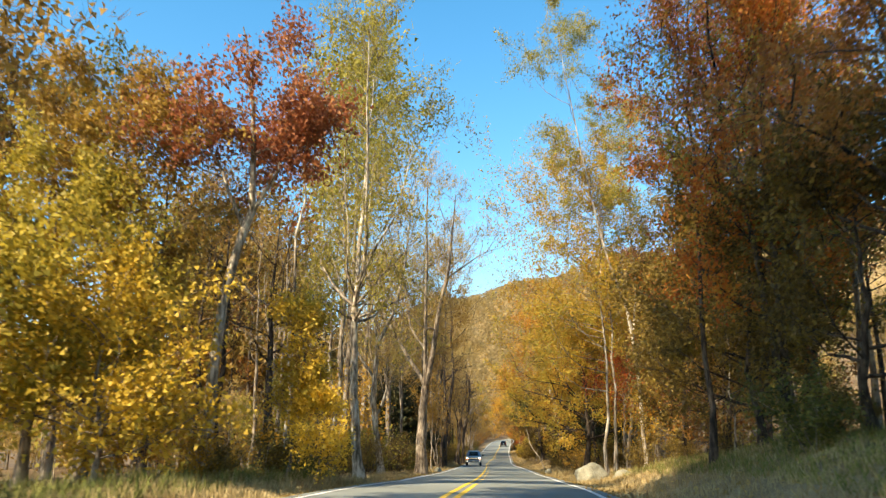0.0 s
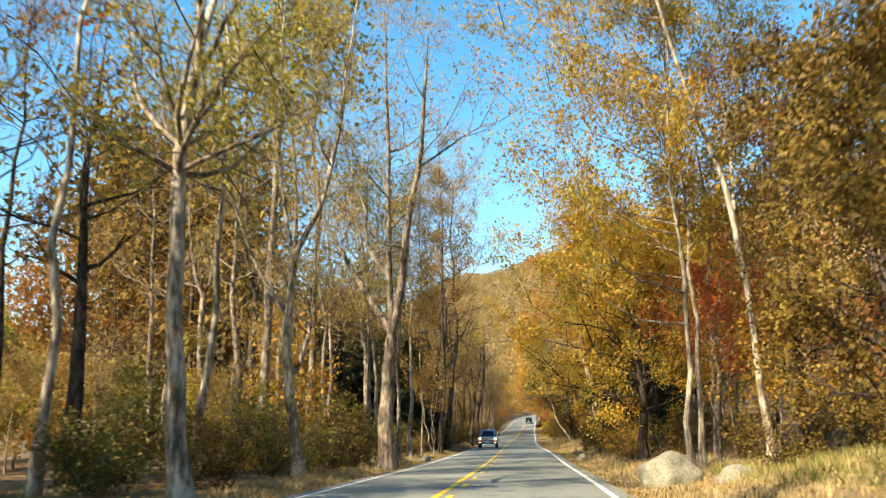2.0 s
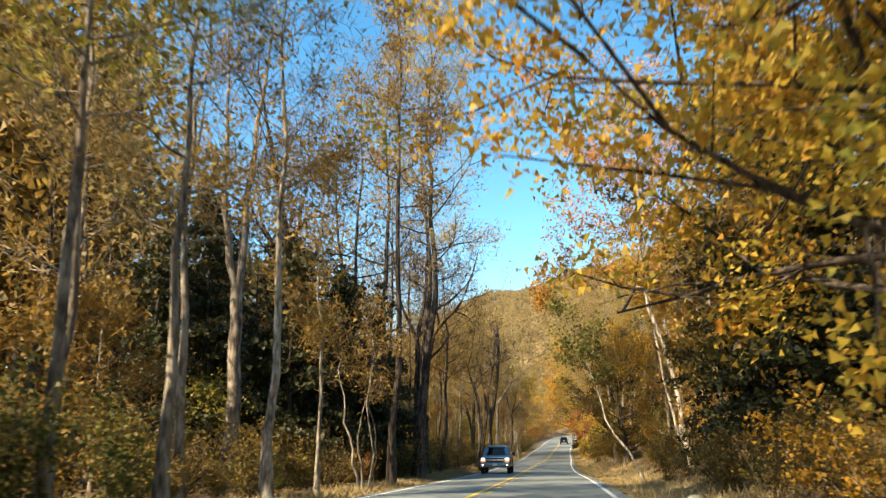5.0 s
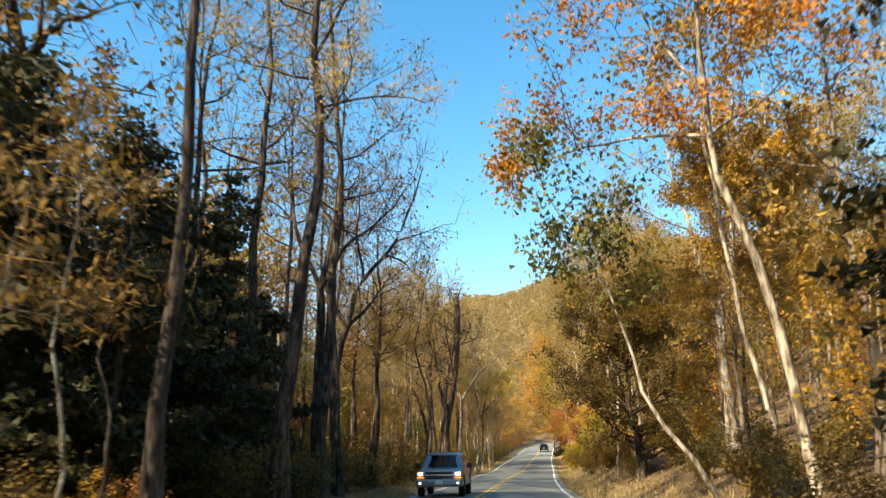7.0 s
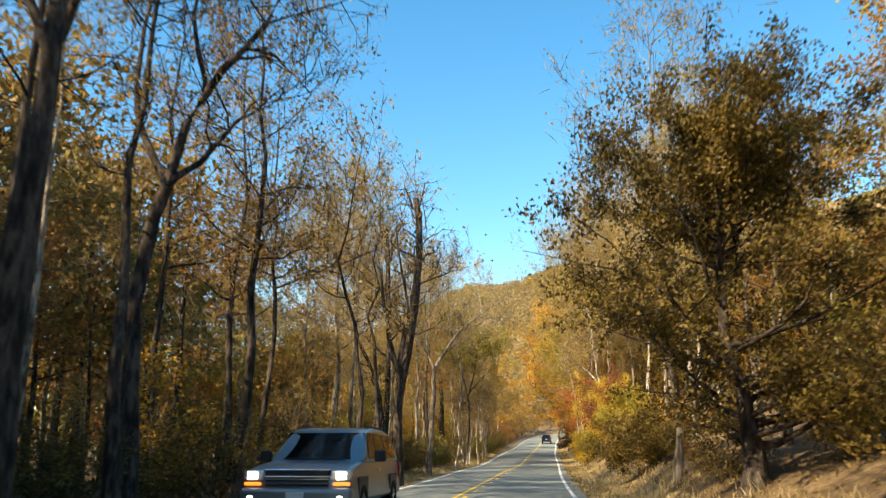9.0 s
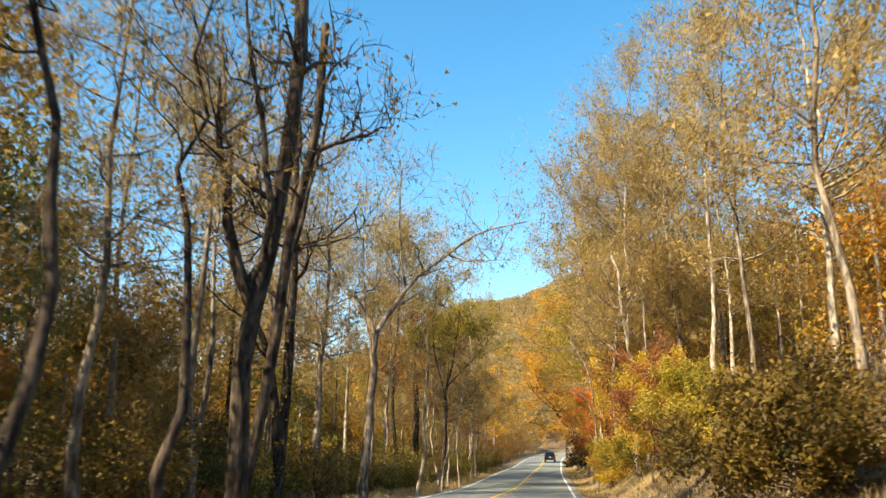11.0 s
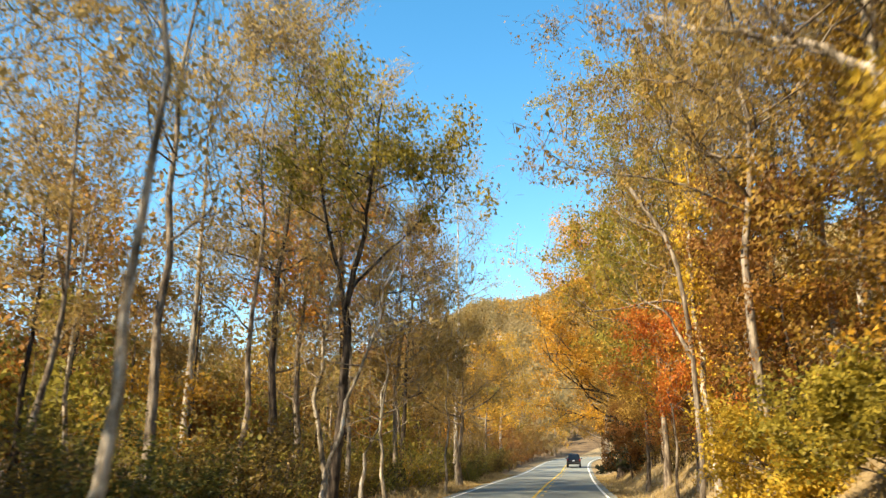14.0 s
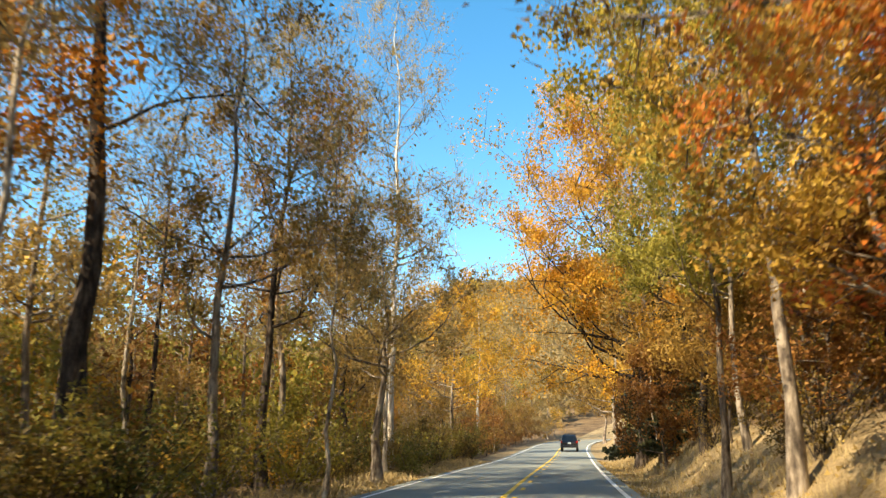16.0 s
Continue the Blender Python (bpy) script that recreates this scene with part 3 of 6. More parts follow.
# trees that stand alone, in the order of the drive
ALONE = [
    # name, label, x, y, options
    ("oak_tree", "leaning oak with dark red and rust leaves", -8.6, 24.2, dict(H=14.6, r=0.19, leaf="red", bark="pale", leaves=5200, size=0.22, z0=0.5, spread=2.6, limbs=28, rise=0.08, angle=0.6,
        arms=(((0.1, -0.25), (0.2, 4.8), (1.0, 8.4)), ((1.0, 8.4), (1.1, 11.0), (0.6, 14.4)), ((0.8, 7.4), (-0.2, 9.6), (-1.2, 11.2)), ((1.0, 8.6), (2.0, 10.2), (2.6, 10.8))))),
    ("oak_tree", "broad oak with brown-gold autumn leaves", -12.0, 23.4, dict(H=13.6, r=0.2, leaf="honey", leaves=8000, size=0.22, z0=0.2, spread=3.0, limbs=26, shape="round", rich=1.2)),
    ("hickory_tree", "hickory with golden leaves in a dense crown", -12.2, 21.0, dict(H=10.5, r=0.16, leaf="lime", leaves=7000, size=0.22, z0=0.1, spread=2.8, limbs=24, shape="round", rich=1.2)),
    ("maple_tree", "young maple with yellow leaves to the ground", -9.3, 19.5, dict(H=6.4, r=0.09, leaf="yellow", leaves=5000, size=0.18, z0=0.1, spread=2.2, limbs=20, shape="round")),
    ("maple_tree", "young maple with yellow-green leaves", -11.4, 17.5, dict(H=6.8, r=0.1, leaf="lime", leaves=5000, size=0.18, z0=0.1, spread=2.3, limbs=20, shape="round")),
    ("maple_tree", "slender roadside maple with bright yellow leaves", -6.7, 26.4, dict(H=7.0, r=0.06, leaf="yellow", leaves=2600, size=0.17, z0=0.08, spread=1.1, limbs=16)),
    ("maple_tree", "small roadside maple with bright yellow leaves", -5.6, 26.0, dict(H=3.2, r=0.04, leaf="yellow", leaves=1900, size=0.16, z0=0.08, spread=1.0, limbs=12, shape="round")),
    ("poplar_tree", "tall pale-barked forked poplar with thin yellow-green leaves", -6.7, 37.0, dict(H=23, r=0.21, leaf="olive", bark="pale", leaves=4875, size=0.2, z0=0.3, spread=3.4, limbs=44, rise=0.2, angle=1.0, twigs=4, feather=0.3,
        arms=(((0.1, -0.25), (-0.3, 4.6), (-0.4, 8.4)), ((-0.4, 8.4), (-0.6, 10.7), (-0.8, 14.5), (-1.3, 22.5)), ((-0.4, 8.3), (0.1, 10.0), (0.2, 13.3), (0.6, 20.5)), ((-0.1, 9.6), (1.6, 12.4), (2.3, 16.5))))),
    ("dead_tree", "slender dead tree with pale bare top", -10.6, 37.8, dict(H=21, r=0.14, leaf="red", bark="pale", leaves=500, z0=0.5, spread=1.6, limbs=9, twigs=2)),
    ("oak_tree", "dark-barked oak with thin brown leaves", -13.1, 43.0, dict(twigs=5, size=0.2, feather=0.8, H=14, r=0.3, leaf="brown", bark="dark", leaves=800, z0=0.4, spread=4.0, limbs=14)),
    ("oak_tree", "dark-barked oak with sparse brown leaves", -15.0, 40.5, dict(twigs=5, size=0.2, feather=0.8, H=15, r=0.22, leaf="brown", bark="dark", leaves=1300, z0=0.35, spread=3.4, limbs=14)),
    ("poplar_tree", "tall slim poplar with thinning yellow-olive leaves", -10.0, 44.5, dict(feather=0.5, H=19, r=0.16, leaf="olive", bark="pale", leaves=2200, size=0.2, z0=0.4, spread=3.4, limbs=18, rise=0.2)),
    ("beech_tree", "grey many-limbed tree with mostly bare tan twigs", -8.1, 47.9, dict(H=20, r=0.2, leaf="tan", bark="pale", leaves=2200, size=0.2, z0=0.36, spread=2.8, limbs=40, twigs=4, rise=0.18,
        arms=(((0.3, -0.25), (-0.2, 3.6), (-0.2, 7.5)), ((-0.2, 7.5), (0.6, 9.0), (1.2, 12.2), (1.7, 18.5)), ((-0.2, 7.4), (-0.6, 9.7), (-1.1, 13.5), (-1.0, 19.0)), ((-0.2, 5.7), (-1.4, 7.2), (-2.2, 9.8), (-2.8, 13.0)), ((-0.2, 3.6), (0.2, 4.6), (0.3, 7.0))))),
    ("oak_tree", "large grey oak with spreading half-bare limbs and tan leaves", -6.9, 56.6, dict(H=21, r=0.36, leaf="tan", bark="grey", leaves=2600, size=0.22, z0=0.4, spread=3.4, limbs=44, angle=0.85, twigs=4, rise=0.16,
        arms=(((0, -0.25), (0, 3.0), (0.2, 5.9)), ((0.2, 5.9), (0.7, 8.3), (1.2, 11.3), (1.9, 13.5), (2.6, 18.5)), ((0, 5.7), (-0.1, 8.4), (0.1, 12.1), (0.3, 20)),
              ((-0.1, 5.7), (-1.5, 8.0), (-3.2, 10.6), (-4.8, 14.5)), ((0, 7.9), (-1.4, 9.4), (-1.4, 11.3), (-2.7, 14.0), (-3.6, 18.0))))),
    ("beech_tree", "pale straight beech pole with few leaves", -9.0, 72.3, dict(twigs=5, size=0.2, feather=0.8, H=18, r=0.15, leaf="brown", bark="pale", leaves=1300, z0=0.45, spread=2.4, limbs=12)),
    ("beech_tree", "thin pale pole of a young tree", -8.9, 75.8, dict(H=11, r=0.08, leaf="brown", bark="pale", leaves=900, z0=0.4, spread=1.8, limbs=10)),
    ("oak_tree", "slim grey-barked oak with golden brown leaves", -8.4, 66.0, dict(twigs=5, size=0.2, feather=0.8, H=14, r=0.14, leaf="brown", leaves=1300, z0=0.45, spread=3.0, limbs=14)),
    ("oak_tree", "grey-barked oak with thin brown leaves", -16.5, 55.0, dict(twigs=5, size=0.2, feather=0.8, H=17, r=0.2, leaf="brown", leaves=650, z0=0.4, spread=3.2, limbs=14)),
    ("oak_tree", "dark oak trunk with forked bare limbs", -16.5, 64.8, dict(twigs=5, size=0.2, feather=0.8, H=18, r=0.24, leaf="tan", bark="dark", leaves=650, z0=0.4, spread=3.6, limbs=14, fork=9.5)),
    ("oak_tree", "tall forest oak with thin tan leaves", -22.2, 70.0, dict(twigs=5, size=0.2, feather=0.8, H=20, r=0.24, leaf="tan", leaves=700, z0=0.4, spread=3.6, limbs=14, fork=10.5)),
    ("poplar_tree", "tall straight poplar with dark lower trunk and brown leaves", -9.3, 86.0, dict(H=26, r=0.18, leaf="brown", bark="dark", leaves=2600, z0=0.45, spread=2.8, limbs=16)),
    ("poplar_tree", "tall poplar with brown sparse feathery crown", -10.0, 94.0, dict(feather=0.7, rich=0.9, H=26, r=0.27, leaf="tan", bark="dark", leaves=6000, size=0.2, z0=0.42, spread=4.4, limbs=22, lean=(0.5, 0), twigs=5)),
    ("oak_tree", "tall dark forest oak with level crooked limbs", -15.9, 89.4, dict(H=20, r=0.27, leaf="brown", bark="dark", leaves=1900, z0=0.5, spread=3.0, limbs=36, twigs=4, rise=0.1,
        arms=(((0.3, -0.25), (0.2, 7.0), (0.1, 12.2)), ((0.1, 12.2), (0, 15.4), (-0.1, 20.5)), ((0.1, 12.1), (1.2, 13.1), (2.9, 13.3)), ((0, 11.3), (-1.9, 13.3), (-3.0, 16.5)), ((0, 14.7), (1.4, 15.2), (3.2, 14.2))))),
    ("beech_tree", "thin pale sapling trunk beside the road", -9.5, 83.2, dict(H=7, r=0.05, leaf="brown", bark="pale", leaves=166, z0=0.5, spread=1.2, limbs=8, crookedness=1.6)),
    ("beech_tree", "thin dark sapling trunk beside the road", -9.7, 85.2, dict(H=6, r=0.05, leaf="brown", bark="dark", leaves=150, z0=0.5, spread=1.2, limbs=8, crookedness=1.6)),
    ("beech_tree", "pale sapling trunk with forked base", -9.0, 80.6, dict(H=6, r=0.07, leaf="brown", bark="pale", leaves=150, z0=0.5, spread=1.2, limbs=8, stems=2)),
    ("walnut_tree", "dark bare tree with crooked limbs reaching over the verge", -13.0, 111.2, dict(H=17, r=0.24, leaf="brown", bark="dark", leaves=150, z0=0.45, spread=2.8, limbs=44, twigs=4, rise=0.14, crookedness=1.5,
        arms=(((-0.7, -0.25), (-0.8, 5.0), (-0.3, 8.1)), ((-0.3, 8.1), (0.2, 10.5), (1.7, 11.5), (2.7, 13.6), (3.6, 16.5)), ((-0.2, 8.4), (0.9, 9.8), (1.7, 11.4)), ((0.2, 10.5), (-0.2, 12.8), (0.1, 17.0)), ((1.7, 11.4), (2.6, 11.0), (3.6, 9.9)), ((-0.3, 8.0), (-2.2, 10.9), (-2.3, 18.5))))),
    ("walnut_tree", "dark tall bare tree with upright limbs", -13.1, 105.8, dict(H=19, r=0.25, leaf="brown", bark="dark", leaves=300, z0=0.45, spread=2.8, limbs=36, twigs=4, rise=0.16, crookedness=1.3,
        arms=(((0.2, -0.25), (0.2, 5.0), (0.2, 9.0)), ((0.2, 9.0), (0.7, 12.6), (0.9, 19.0)), ((0.1, 8.7), (-1.1, 11.3), (-2.2, 17.0)), ((0.2, 9.3), (1.7, 11.3), (3.0, 11.8), (4.4, 13.5))))),
    ("walnut_tree", "dark straight trunk with sparse brown leaves", -12.3, 104.6, dict(H=26, r=0.3, leaf="brown", bark="dark", leaves=800, z0=0.45, spread=3.8, limbs=16, twigs=5)),
    ("poplar_tree", "tall bare-limbed poplar with mossy trunk", -13.6, 100.5, dict(H=27, r=0.27, leaf="brown", bark="dark", leaves=900, z0=0.45, spread=3.6, limbs=16, twigs=5)),
    ("walnut_tree", "crooked dark tree with bare twigs", -11.3, 122.5, dict(H=14, r=0.14, leaf="brown", bark="dark", leaves=500, z0=0.5, spread=2.8, limbs=14, twigs=5, crookedness=2.2)),
    ("walnut_tree", "dark crooked bare tree", -12.2, 128.3, dict(H=14, r=0.14, leaf="tan", bark="dark", leaves=500, z0=0.5, spread=2.8, limbs=14, twigs=5, crookedness=1.8)),
    ("box_elder_tree", "dark crooked bare tree with curving trunk", -11.9, 134.0, dict(H=14, r=0.17, leaf="brown", bark="dark", leaves=150, z0=0.5, spread=2.2, limbs=26, twigs=4, crookedness=1.5,
        arms=(((-1.6, -0.25), (-0.7, 3.0), (-0.4, 5.8), (-0.3, 8.1), (0.4, 9.6), (0.5, 14.0)), ((-0.7, 3.4), (-0.8, 6.2), (-0.3, 8.7), (0.1, 12.5)), ((0.4, 9.7), (1.3, 10.1), (2.6, 10.6))))),
    ("box_elder_tree", "dark leaning bare tree with three curving limbs", -11.3, 130.0, dict(H=12, r=0.22, leaf="brown", bark="dark", leaves=150, z0=0.5, spread=2.0, limbs=24, twigs=4, crookedness=1.5,
        arms=(((-0.3, -0.25), (-0.5, 4.2), (0.1, 6.1), (0.4, 7.6), (0.6, 9.2), (0.5, 13.5)), ((-0.5, 4.7), (-1.1, 6.2), (-1.4, 10.0)), ((-0.4, 5.0), (0.4, 6.2), (0.2, 8.0), (-0.2, 12.0))))),
    ("box_elder_tree", "dark tall bare tree with yellow vine leaves on its trunk", -15.2, 141.5, dict(H=14, r=0.2, leaf="gold", bark="dark", leaves=420, size=0.2, z0=0.5, spread=2.6, limbs=22, twigs=4, low=0.5,
        arms=(((0, -0.25), (0.2, 4.5), (0.3, 7.3), (0.2, 10.3), (0, 15)), ((0.1, 1.5), (0, 5.6), (-0.9, 7.6), (-1.4, 8.9), (-1.2, 13.5))))),
    ("walnut_tree", "large spreading half-bare tree with pale sunlit limbs", -13.0, 145.6, dict(H=15, r=0.2, leaf="tan", bark="grey", leaves=1700, size=0.17, z0=0.42, spread=2.6, limbs=64, rise=0.08, angle=0.8, twigs=4, crookedness=1.3,
        arms=(((-0.3, -0.25), (0, 2.5), (0.1, 4.7), (0.1, 6.7)), ((0.1, 6.7), (0.8, 7.9), (1.3, 9.0), (2.7, 10.3), (4.2, 11.5), (6.2, 12.1)), ((0.1, 6.6), (-0.6, 8.0), (-1.9, 9.4), (-4.4, 9.6)), ((1.3, 8.9), (1.1, 11.0), (1.3, 14.5)),
              ((-1.5, 9.1), (-2.3, 10.6), (-3.8, 12.0)), ((2.9, 10.2), (3.9, 9.8), (5.4, 9.8)), ((0.9, 7.8), (1.7, 8.4), (2.9, 7.7)), ((-0.3, 7.5), (-0.5, 10.0), (-0.6, 13.5))))),
    ("dead_tree", "pale dead tree with bare broken limbs", -13.2, 155.0, dict(H=13, r=0.11, leaf="tan", bark="pale", leaves=0, z0=0.5, spread=3.2, limbs=12, twigs=2, crookedness=1.4)),
    ("poplar_tree", "tall tan-leaved tree with straight grey trunk", -17.0, 151.0, dict(H=16, r=0.2, leaf="tan", leaves=1320, z0=0.4, spread=3.2, limbs=16)),
    ("beech_tree", "leaning white sapling trunk at the verge", -14.5, 171.6, dict(H=5.2, r=0.09, leaf="tan", bark="white", leaves=122, z0=0.5, spread=2.0, limbs=8, lean=(1.0, -0.5), crookedness=1.3)),
    ("willow_tree", "olive-green leafy tree leaning towards the road", -14.4, 168.2, dict(H=13.5, r=0.16, leaf="lime", bark="dark", leaves=3600, size=0.18, z0=0.5, spread=2.4, limbs=34, rich=1.0, feather=0.15,
        arms=(((0, -0.25), (0.2, 3), (0.3, 6)), ((0.3, 6), (1.2, 9), (1.6, 12)), ((0.3, 6.4), (2.2, 8.5), (3.2, 9.8)), ((0.2, 5.8), (-0.5, 9), (-0.6, 12.5))))),
    ("beech_tree", "slim pale crooked tree with grey twigs", -14.6, 168.5, dict(H=9.5, r=0.11, leaf="tan", bark="pale", leaves=280, z0=0.35, spread=3.2, limbs=14, twigs=5, crookedness=1.5)),
    ("beech_tree", "slim pale tree with tangled grey twigs", -13.6, 171.2, dict(H=7, r=0.08, leaf="tan", bark="pale", leaves=244, z0=0.3, spread=2.6, limbs=14, twigs=5, crookedness=1.5)),
    ("beech_tree", "pale narrow trunk at the wood edge", -17.3, 178.6, dict(H=15, r=0.12, leaf="tan", bark="pale", leaves=1300, z0=0.45, spread=2.6, limbs=12)),
    ("oak_tree", "dark thick oak trunk with tan leaves", -19.5, 184.0, dict(H=21, r=0.36, leaf="tan", bark="dark", leaves=3600, z0=0.4, spread=4.4, limbs=18)),
    ("poplar_tree", "tall pale bare forest pole", -30.6, 171.0, dict(H=22, r=0.2, leaf="tan", bark="pale", leaves=1200, z0=0.45, spread=3.0, limbs=14)),
    ("poplar_tree", "tall pale forest pole with tan twigs", -23.1, 176.2, dict(H=19, r=0.2, leaf="tan", bark="pale", leaves=1400, z0=0.45, spread=3.0, limbs=14)),
    ("oak_tree", "forest oak with orange-brown leaves", -21.0, 182.0, dict(H=15, r=0.2, leaf="orange", leaves=3000, z0=0.45, spread=3.2, limbs=14)),
    ("sycamore_tree", "tall pale feathery bare tree", -18.2, 206.5, dict(feather=0.7, H=25, r=0.2, leaf="tan", bark="white", leaves=3200, size=0.2, z0=0.4, spread=3.6, limbs=22, rise=0.24, twigs=6)),
    ("oak_tree", "broad oak with dense brown leaves", -22.4, 212.0, dict(H=14.5, r=0.25, leaf="brown", bark="dark", leaves=4200, z0=0.3, spread=4.6, limbs=18, shape="round")),
    ("oak_tree", "tan oak with dead pale limbs", -16.2, 197.5, dict(H=12, r=0.2, leaf="tan", leaves=3800, z0=0.35, spread=4.0, limbs=18, shape="round")),
    ("beech_tree", "pale slim trunk at the road edge", -15.6, 190.0, dict(H=10, r=0.08, leaf="tan", bark="pale", leaves=900, z0=0.5, spread=2.2, limbs=10)),
    ("maple_tree", "golden maple beside the road bend", -19.0, 228.0, dict(H=14, r=0.2, leaf="gold", leaves=4200, z0=0.25, spread=4.2, limbs=18, shape="round")),
    ("sycamore_tree", "pale white trunk with golden leaves at the bend", -20.8, 250.0, dict(H=16, r=0.22, leaf="gold", bark="white", leaves=3000, z0=0.35, spread=3.6, limbs=16)),
    ("walnut_tree", "dark bare tree in the wood edge", -15.6, 108.2, dict(H=22, r=0.19, leaf="brown", bark="dark", leaves=500, z0=0.38, spread=3.4, limbs=18, twigs=6, rise=0.2)),
    ("walnut_tree", "dark bare tree with fine twigs", -16.0, 116.0, dict(H=17, r=0.17, leaf="brown", bark="dark", leaves=500, z0=0.38, spread=3.2, limbs=18, twigs=6, rise=0.2)),
    ("poplar_tree", "tan feathery tree with upright twigs", -15.1, 122.5, dict(bark="dark", H=16, r=0.15, leaf="brown", leaves=2400, size=0.19, z0=0.35, spread=2.6, limbs=18, rise=0.22, twigs=5)),
    ("poplar_tree", "tan feathery forest tree with grey twigs", -14.0, 128.3, dict(H=14.5, r=0.14, leaf="tan", leaves=2400, size=0.19, z0=0.35, spread=2.6, limbs=18, rise=0.22, twigs=5)),
    ("walnut_tree", "tall dark forest tree with bare limbs", -18.2, 103.5, dict(H=26, r=0.22, leaf="brown", bark="dark", leaves=700, z0=0.4, spread=3.6, limbs=18, twigs=6)),
    ("walnut_tree", "dark forest tree with sparse brown leaves", -20.2, 112.0, dict(H=22, r=0.19, leaf="brown", bark="dark", leaves=900, z0=0.36, spread=3.4, limbs=18, twigs=6)),
    ("poplar_tree", "tall tan forest tree with fine twigs", -17.8, 127.0, dict(H=17, r=0.17, leaf="tan", leaves=1800, z0=0.38, spread=3.0, limbs=18, twigs=5)),
    ("walnut_tree", "dark tree with curved bare limbs", -14.6, 97.5, dict(H=25, r=0.2, leaf="brown", bark="dark", leaves=500, z0=0.4, spread=3.6, limbs=18, twigs=6)),
    ("poplar_tree", "grey tree with bare upright twigs", -15.2, 135.0, dict(H=17, r=0.16, leaf="tan", leaves=900, z0=0.36, spread=3.0, limbs=18, twigs=6, rise=0.22)),
    ("poplar_tree", "grey bare tree with a few tan leaves", -18.5, 142.0, dict(H=17, r=0.16, leaf="tan", leaves=900, z0=0.36, spread=3.0, limbs=18, twigs=6, rise=0.22)),
    ("poplar_tree", "pale bare forest tree with fine twigs", -20.5, 160.0, dict(H=18, r=0.16, leaf="tan", bark="pale", leaves=900, z0=0.36, spread=3.0, limbs=18, twigs=6, rise=0.22)),
    ("poplar_tree", "tall grey forest tree with tan leaves", -18.0, 165.0, dict(H=19, r=0.17, leaf="tan", leaves=1500, z0=0.36, spread=3.2, limbs=18, twigs=6, rise=0.2)),
    ("poplar_tree", "tall forest tree with thin olive leaves", -12.0, 52.0, dict(twigs=5, feather=0.8, H=19, r=0.17, leaf="olive", leaves=650, size=0.2, z0=0.36, spread=3.2, limbs=18, rise=0.18)),
    ("oak_tree", "forest oak with thin gold-brown leaves", -11.6, 62.5, dict(twigs=5, feather=0.8, H=16, r=0.17, leaf="brown", leaves=1300, size=0.2, z0=0.36, spread=3.4, limbs=18)),
    ("oak_tree", "forest oak with tan half-bare crown", -13.6, 69.5, dict(feather=0.8, H=18, r=0.18, leaf="tan", leaves=1300, size=0.2, z0=0.36, spread=3.4, limbs=18, twigs=5)),
    ("oak_tree", "forest oak with thin rust leaves", -19.0, 47.0, dict(twigs=5, feather=0.8, H=18, r=0.2, leaf="rust", bark="dark", leaves=1300, size=0.2, z0=0.36, spread=3.6, limbs=18)),
    ("poplar_tree", "tall forest poplar with olive leaves", -20.0, 59.5, dict(twigs=5, feather=0.8, H=20, r=0.2, leaf="olive", leaves=650, size=0.2, z0=0.36, spread=3.6, limbs=18)),
    ("oak_tree", "large grey forked oak with half-bare limbs", -13.8, 79.8, dict(size=0.2, feather=0.8, H=20, r=0.3, leaf="rust", bark="grey", leaves=1300, z0=0.42, spread=4.2, limbs=18, fork=7.5, twigs=5, wide=0.5)),
    # five unseen poplars, added so that their shadow falls on the right bank
    ("poplar_tree", "very tall leafy poplar added unseen behind the start for shade", -10.2, -4.0, dict(H=34, r=0.28, leaf="brown", bark="grey", leaves=6000, size=0.42, z0=0.42, spread=5.0, limbs=22)),
    ("poplar_tree", "very tall unseen poplar added far behind the start for shade", -10.6, -11.0, dict(H=34, r=0.28, leaf="brown", bark="grey", leaves=6000, size=0.42, z0=0.42, spread=5.0, limbs=22)),
    ("poplar_tree", "very tall leafy poplar added unseen beside the start for shade", -11.6, 1.0, dict(H=34, r=0.28, leaf="olive", bark="grey", leaves=6000, size=0.42, z0=0.42, spread=5.0, limbs=22)),
    ("poplar_tree", "very tall unseen leafy poplar, its high crown added for shade", -12.6, -2.0, dict(H=34, r=0.28, leaf="brown", bark="grey", leaves=6000, size=0.42, z0=0.44, spread=5.0, limbs=22)),
    ("poplar_tree", "very tall unseen poplar, its high brown crown added for shade", -14.8, -8.5, dict(H=34, r=0.28, leaf="brown", bark="grey", leaves=6000, size=0.42, z0=0.5, spread=5.0, limbs=22)),
    ("oak_tree", "brown leafy oak at the wood edge", -17.6, 187.0, dict(H=14, r=0.16, leaf="brown", leaves=3600, size=0.22, z0=0.25, spread=3.4, limbs=20)),
    ("oak_tree", "tan half-bare oak at the wood edge", -18.5, 192.5, dict(H=16, r=0.18, leaf="tan", bark="dark", leaves=3000, size=0.22, z0=0.3, spread=3.6, limbs=20, twigs=5)),
    ("oak_tree", "rust-brown oak with dense twigs", -20.5, 198.5, dict(H=15, r=0.18, leaf="rust", leaves=3400, size=0.22, z0=0.25, spread=3.8, limbs=20)),
    ("poplar_tree", "tall forest tree with dark trunk and hazy tan crown", -19.0, 175.2, dict(H=20, r=0.2, leaf="tan", bark="dark", leaves=4200, size=0.2, z0=0.4, spread=3.4, limbs=24, twigs=5, rise=0.16, rich=0.8, feather=0.6)),
    ("beech_tree", "pale leaning trunk at the wood edge", -13.9, 165.8, dict(H=9, r=0.09, leaf="tan", bark="pale", leaves=280, z0=0.45, spread=2.4, limbs=12, lean=(1.7, 2.4), twigs=5)),
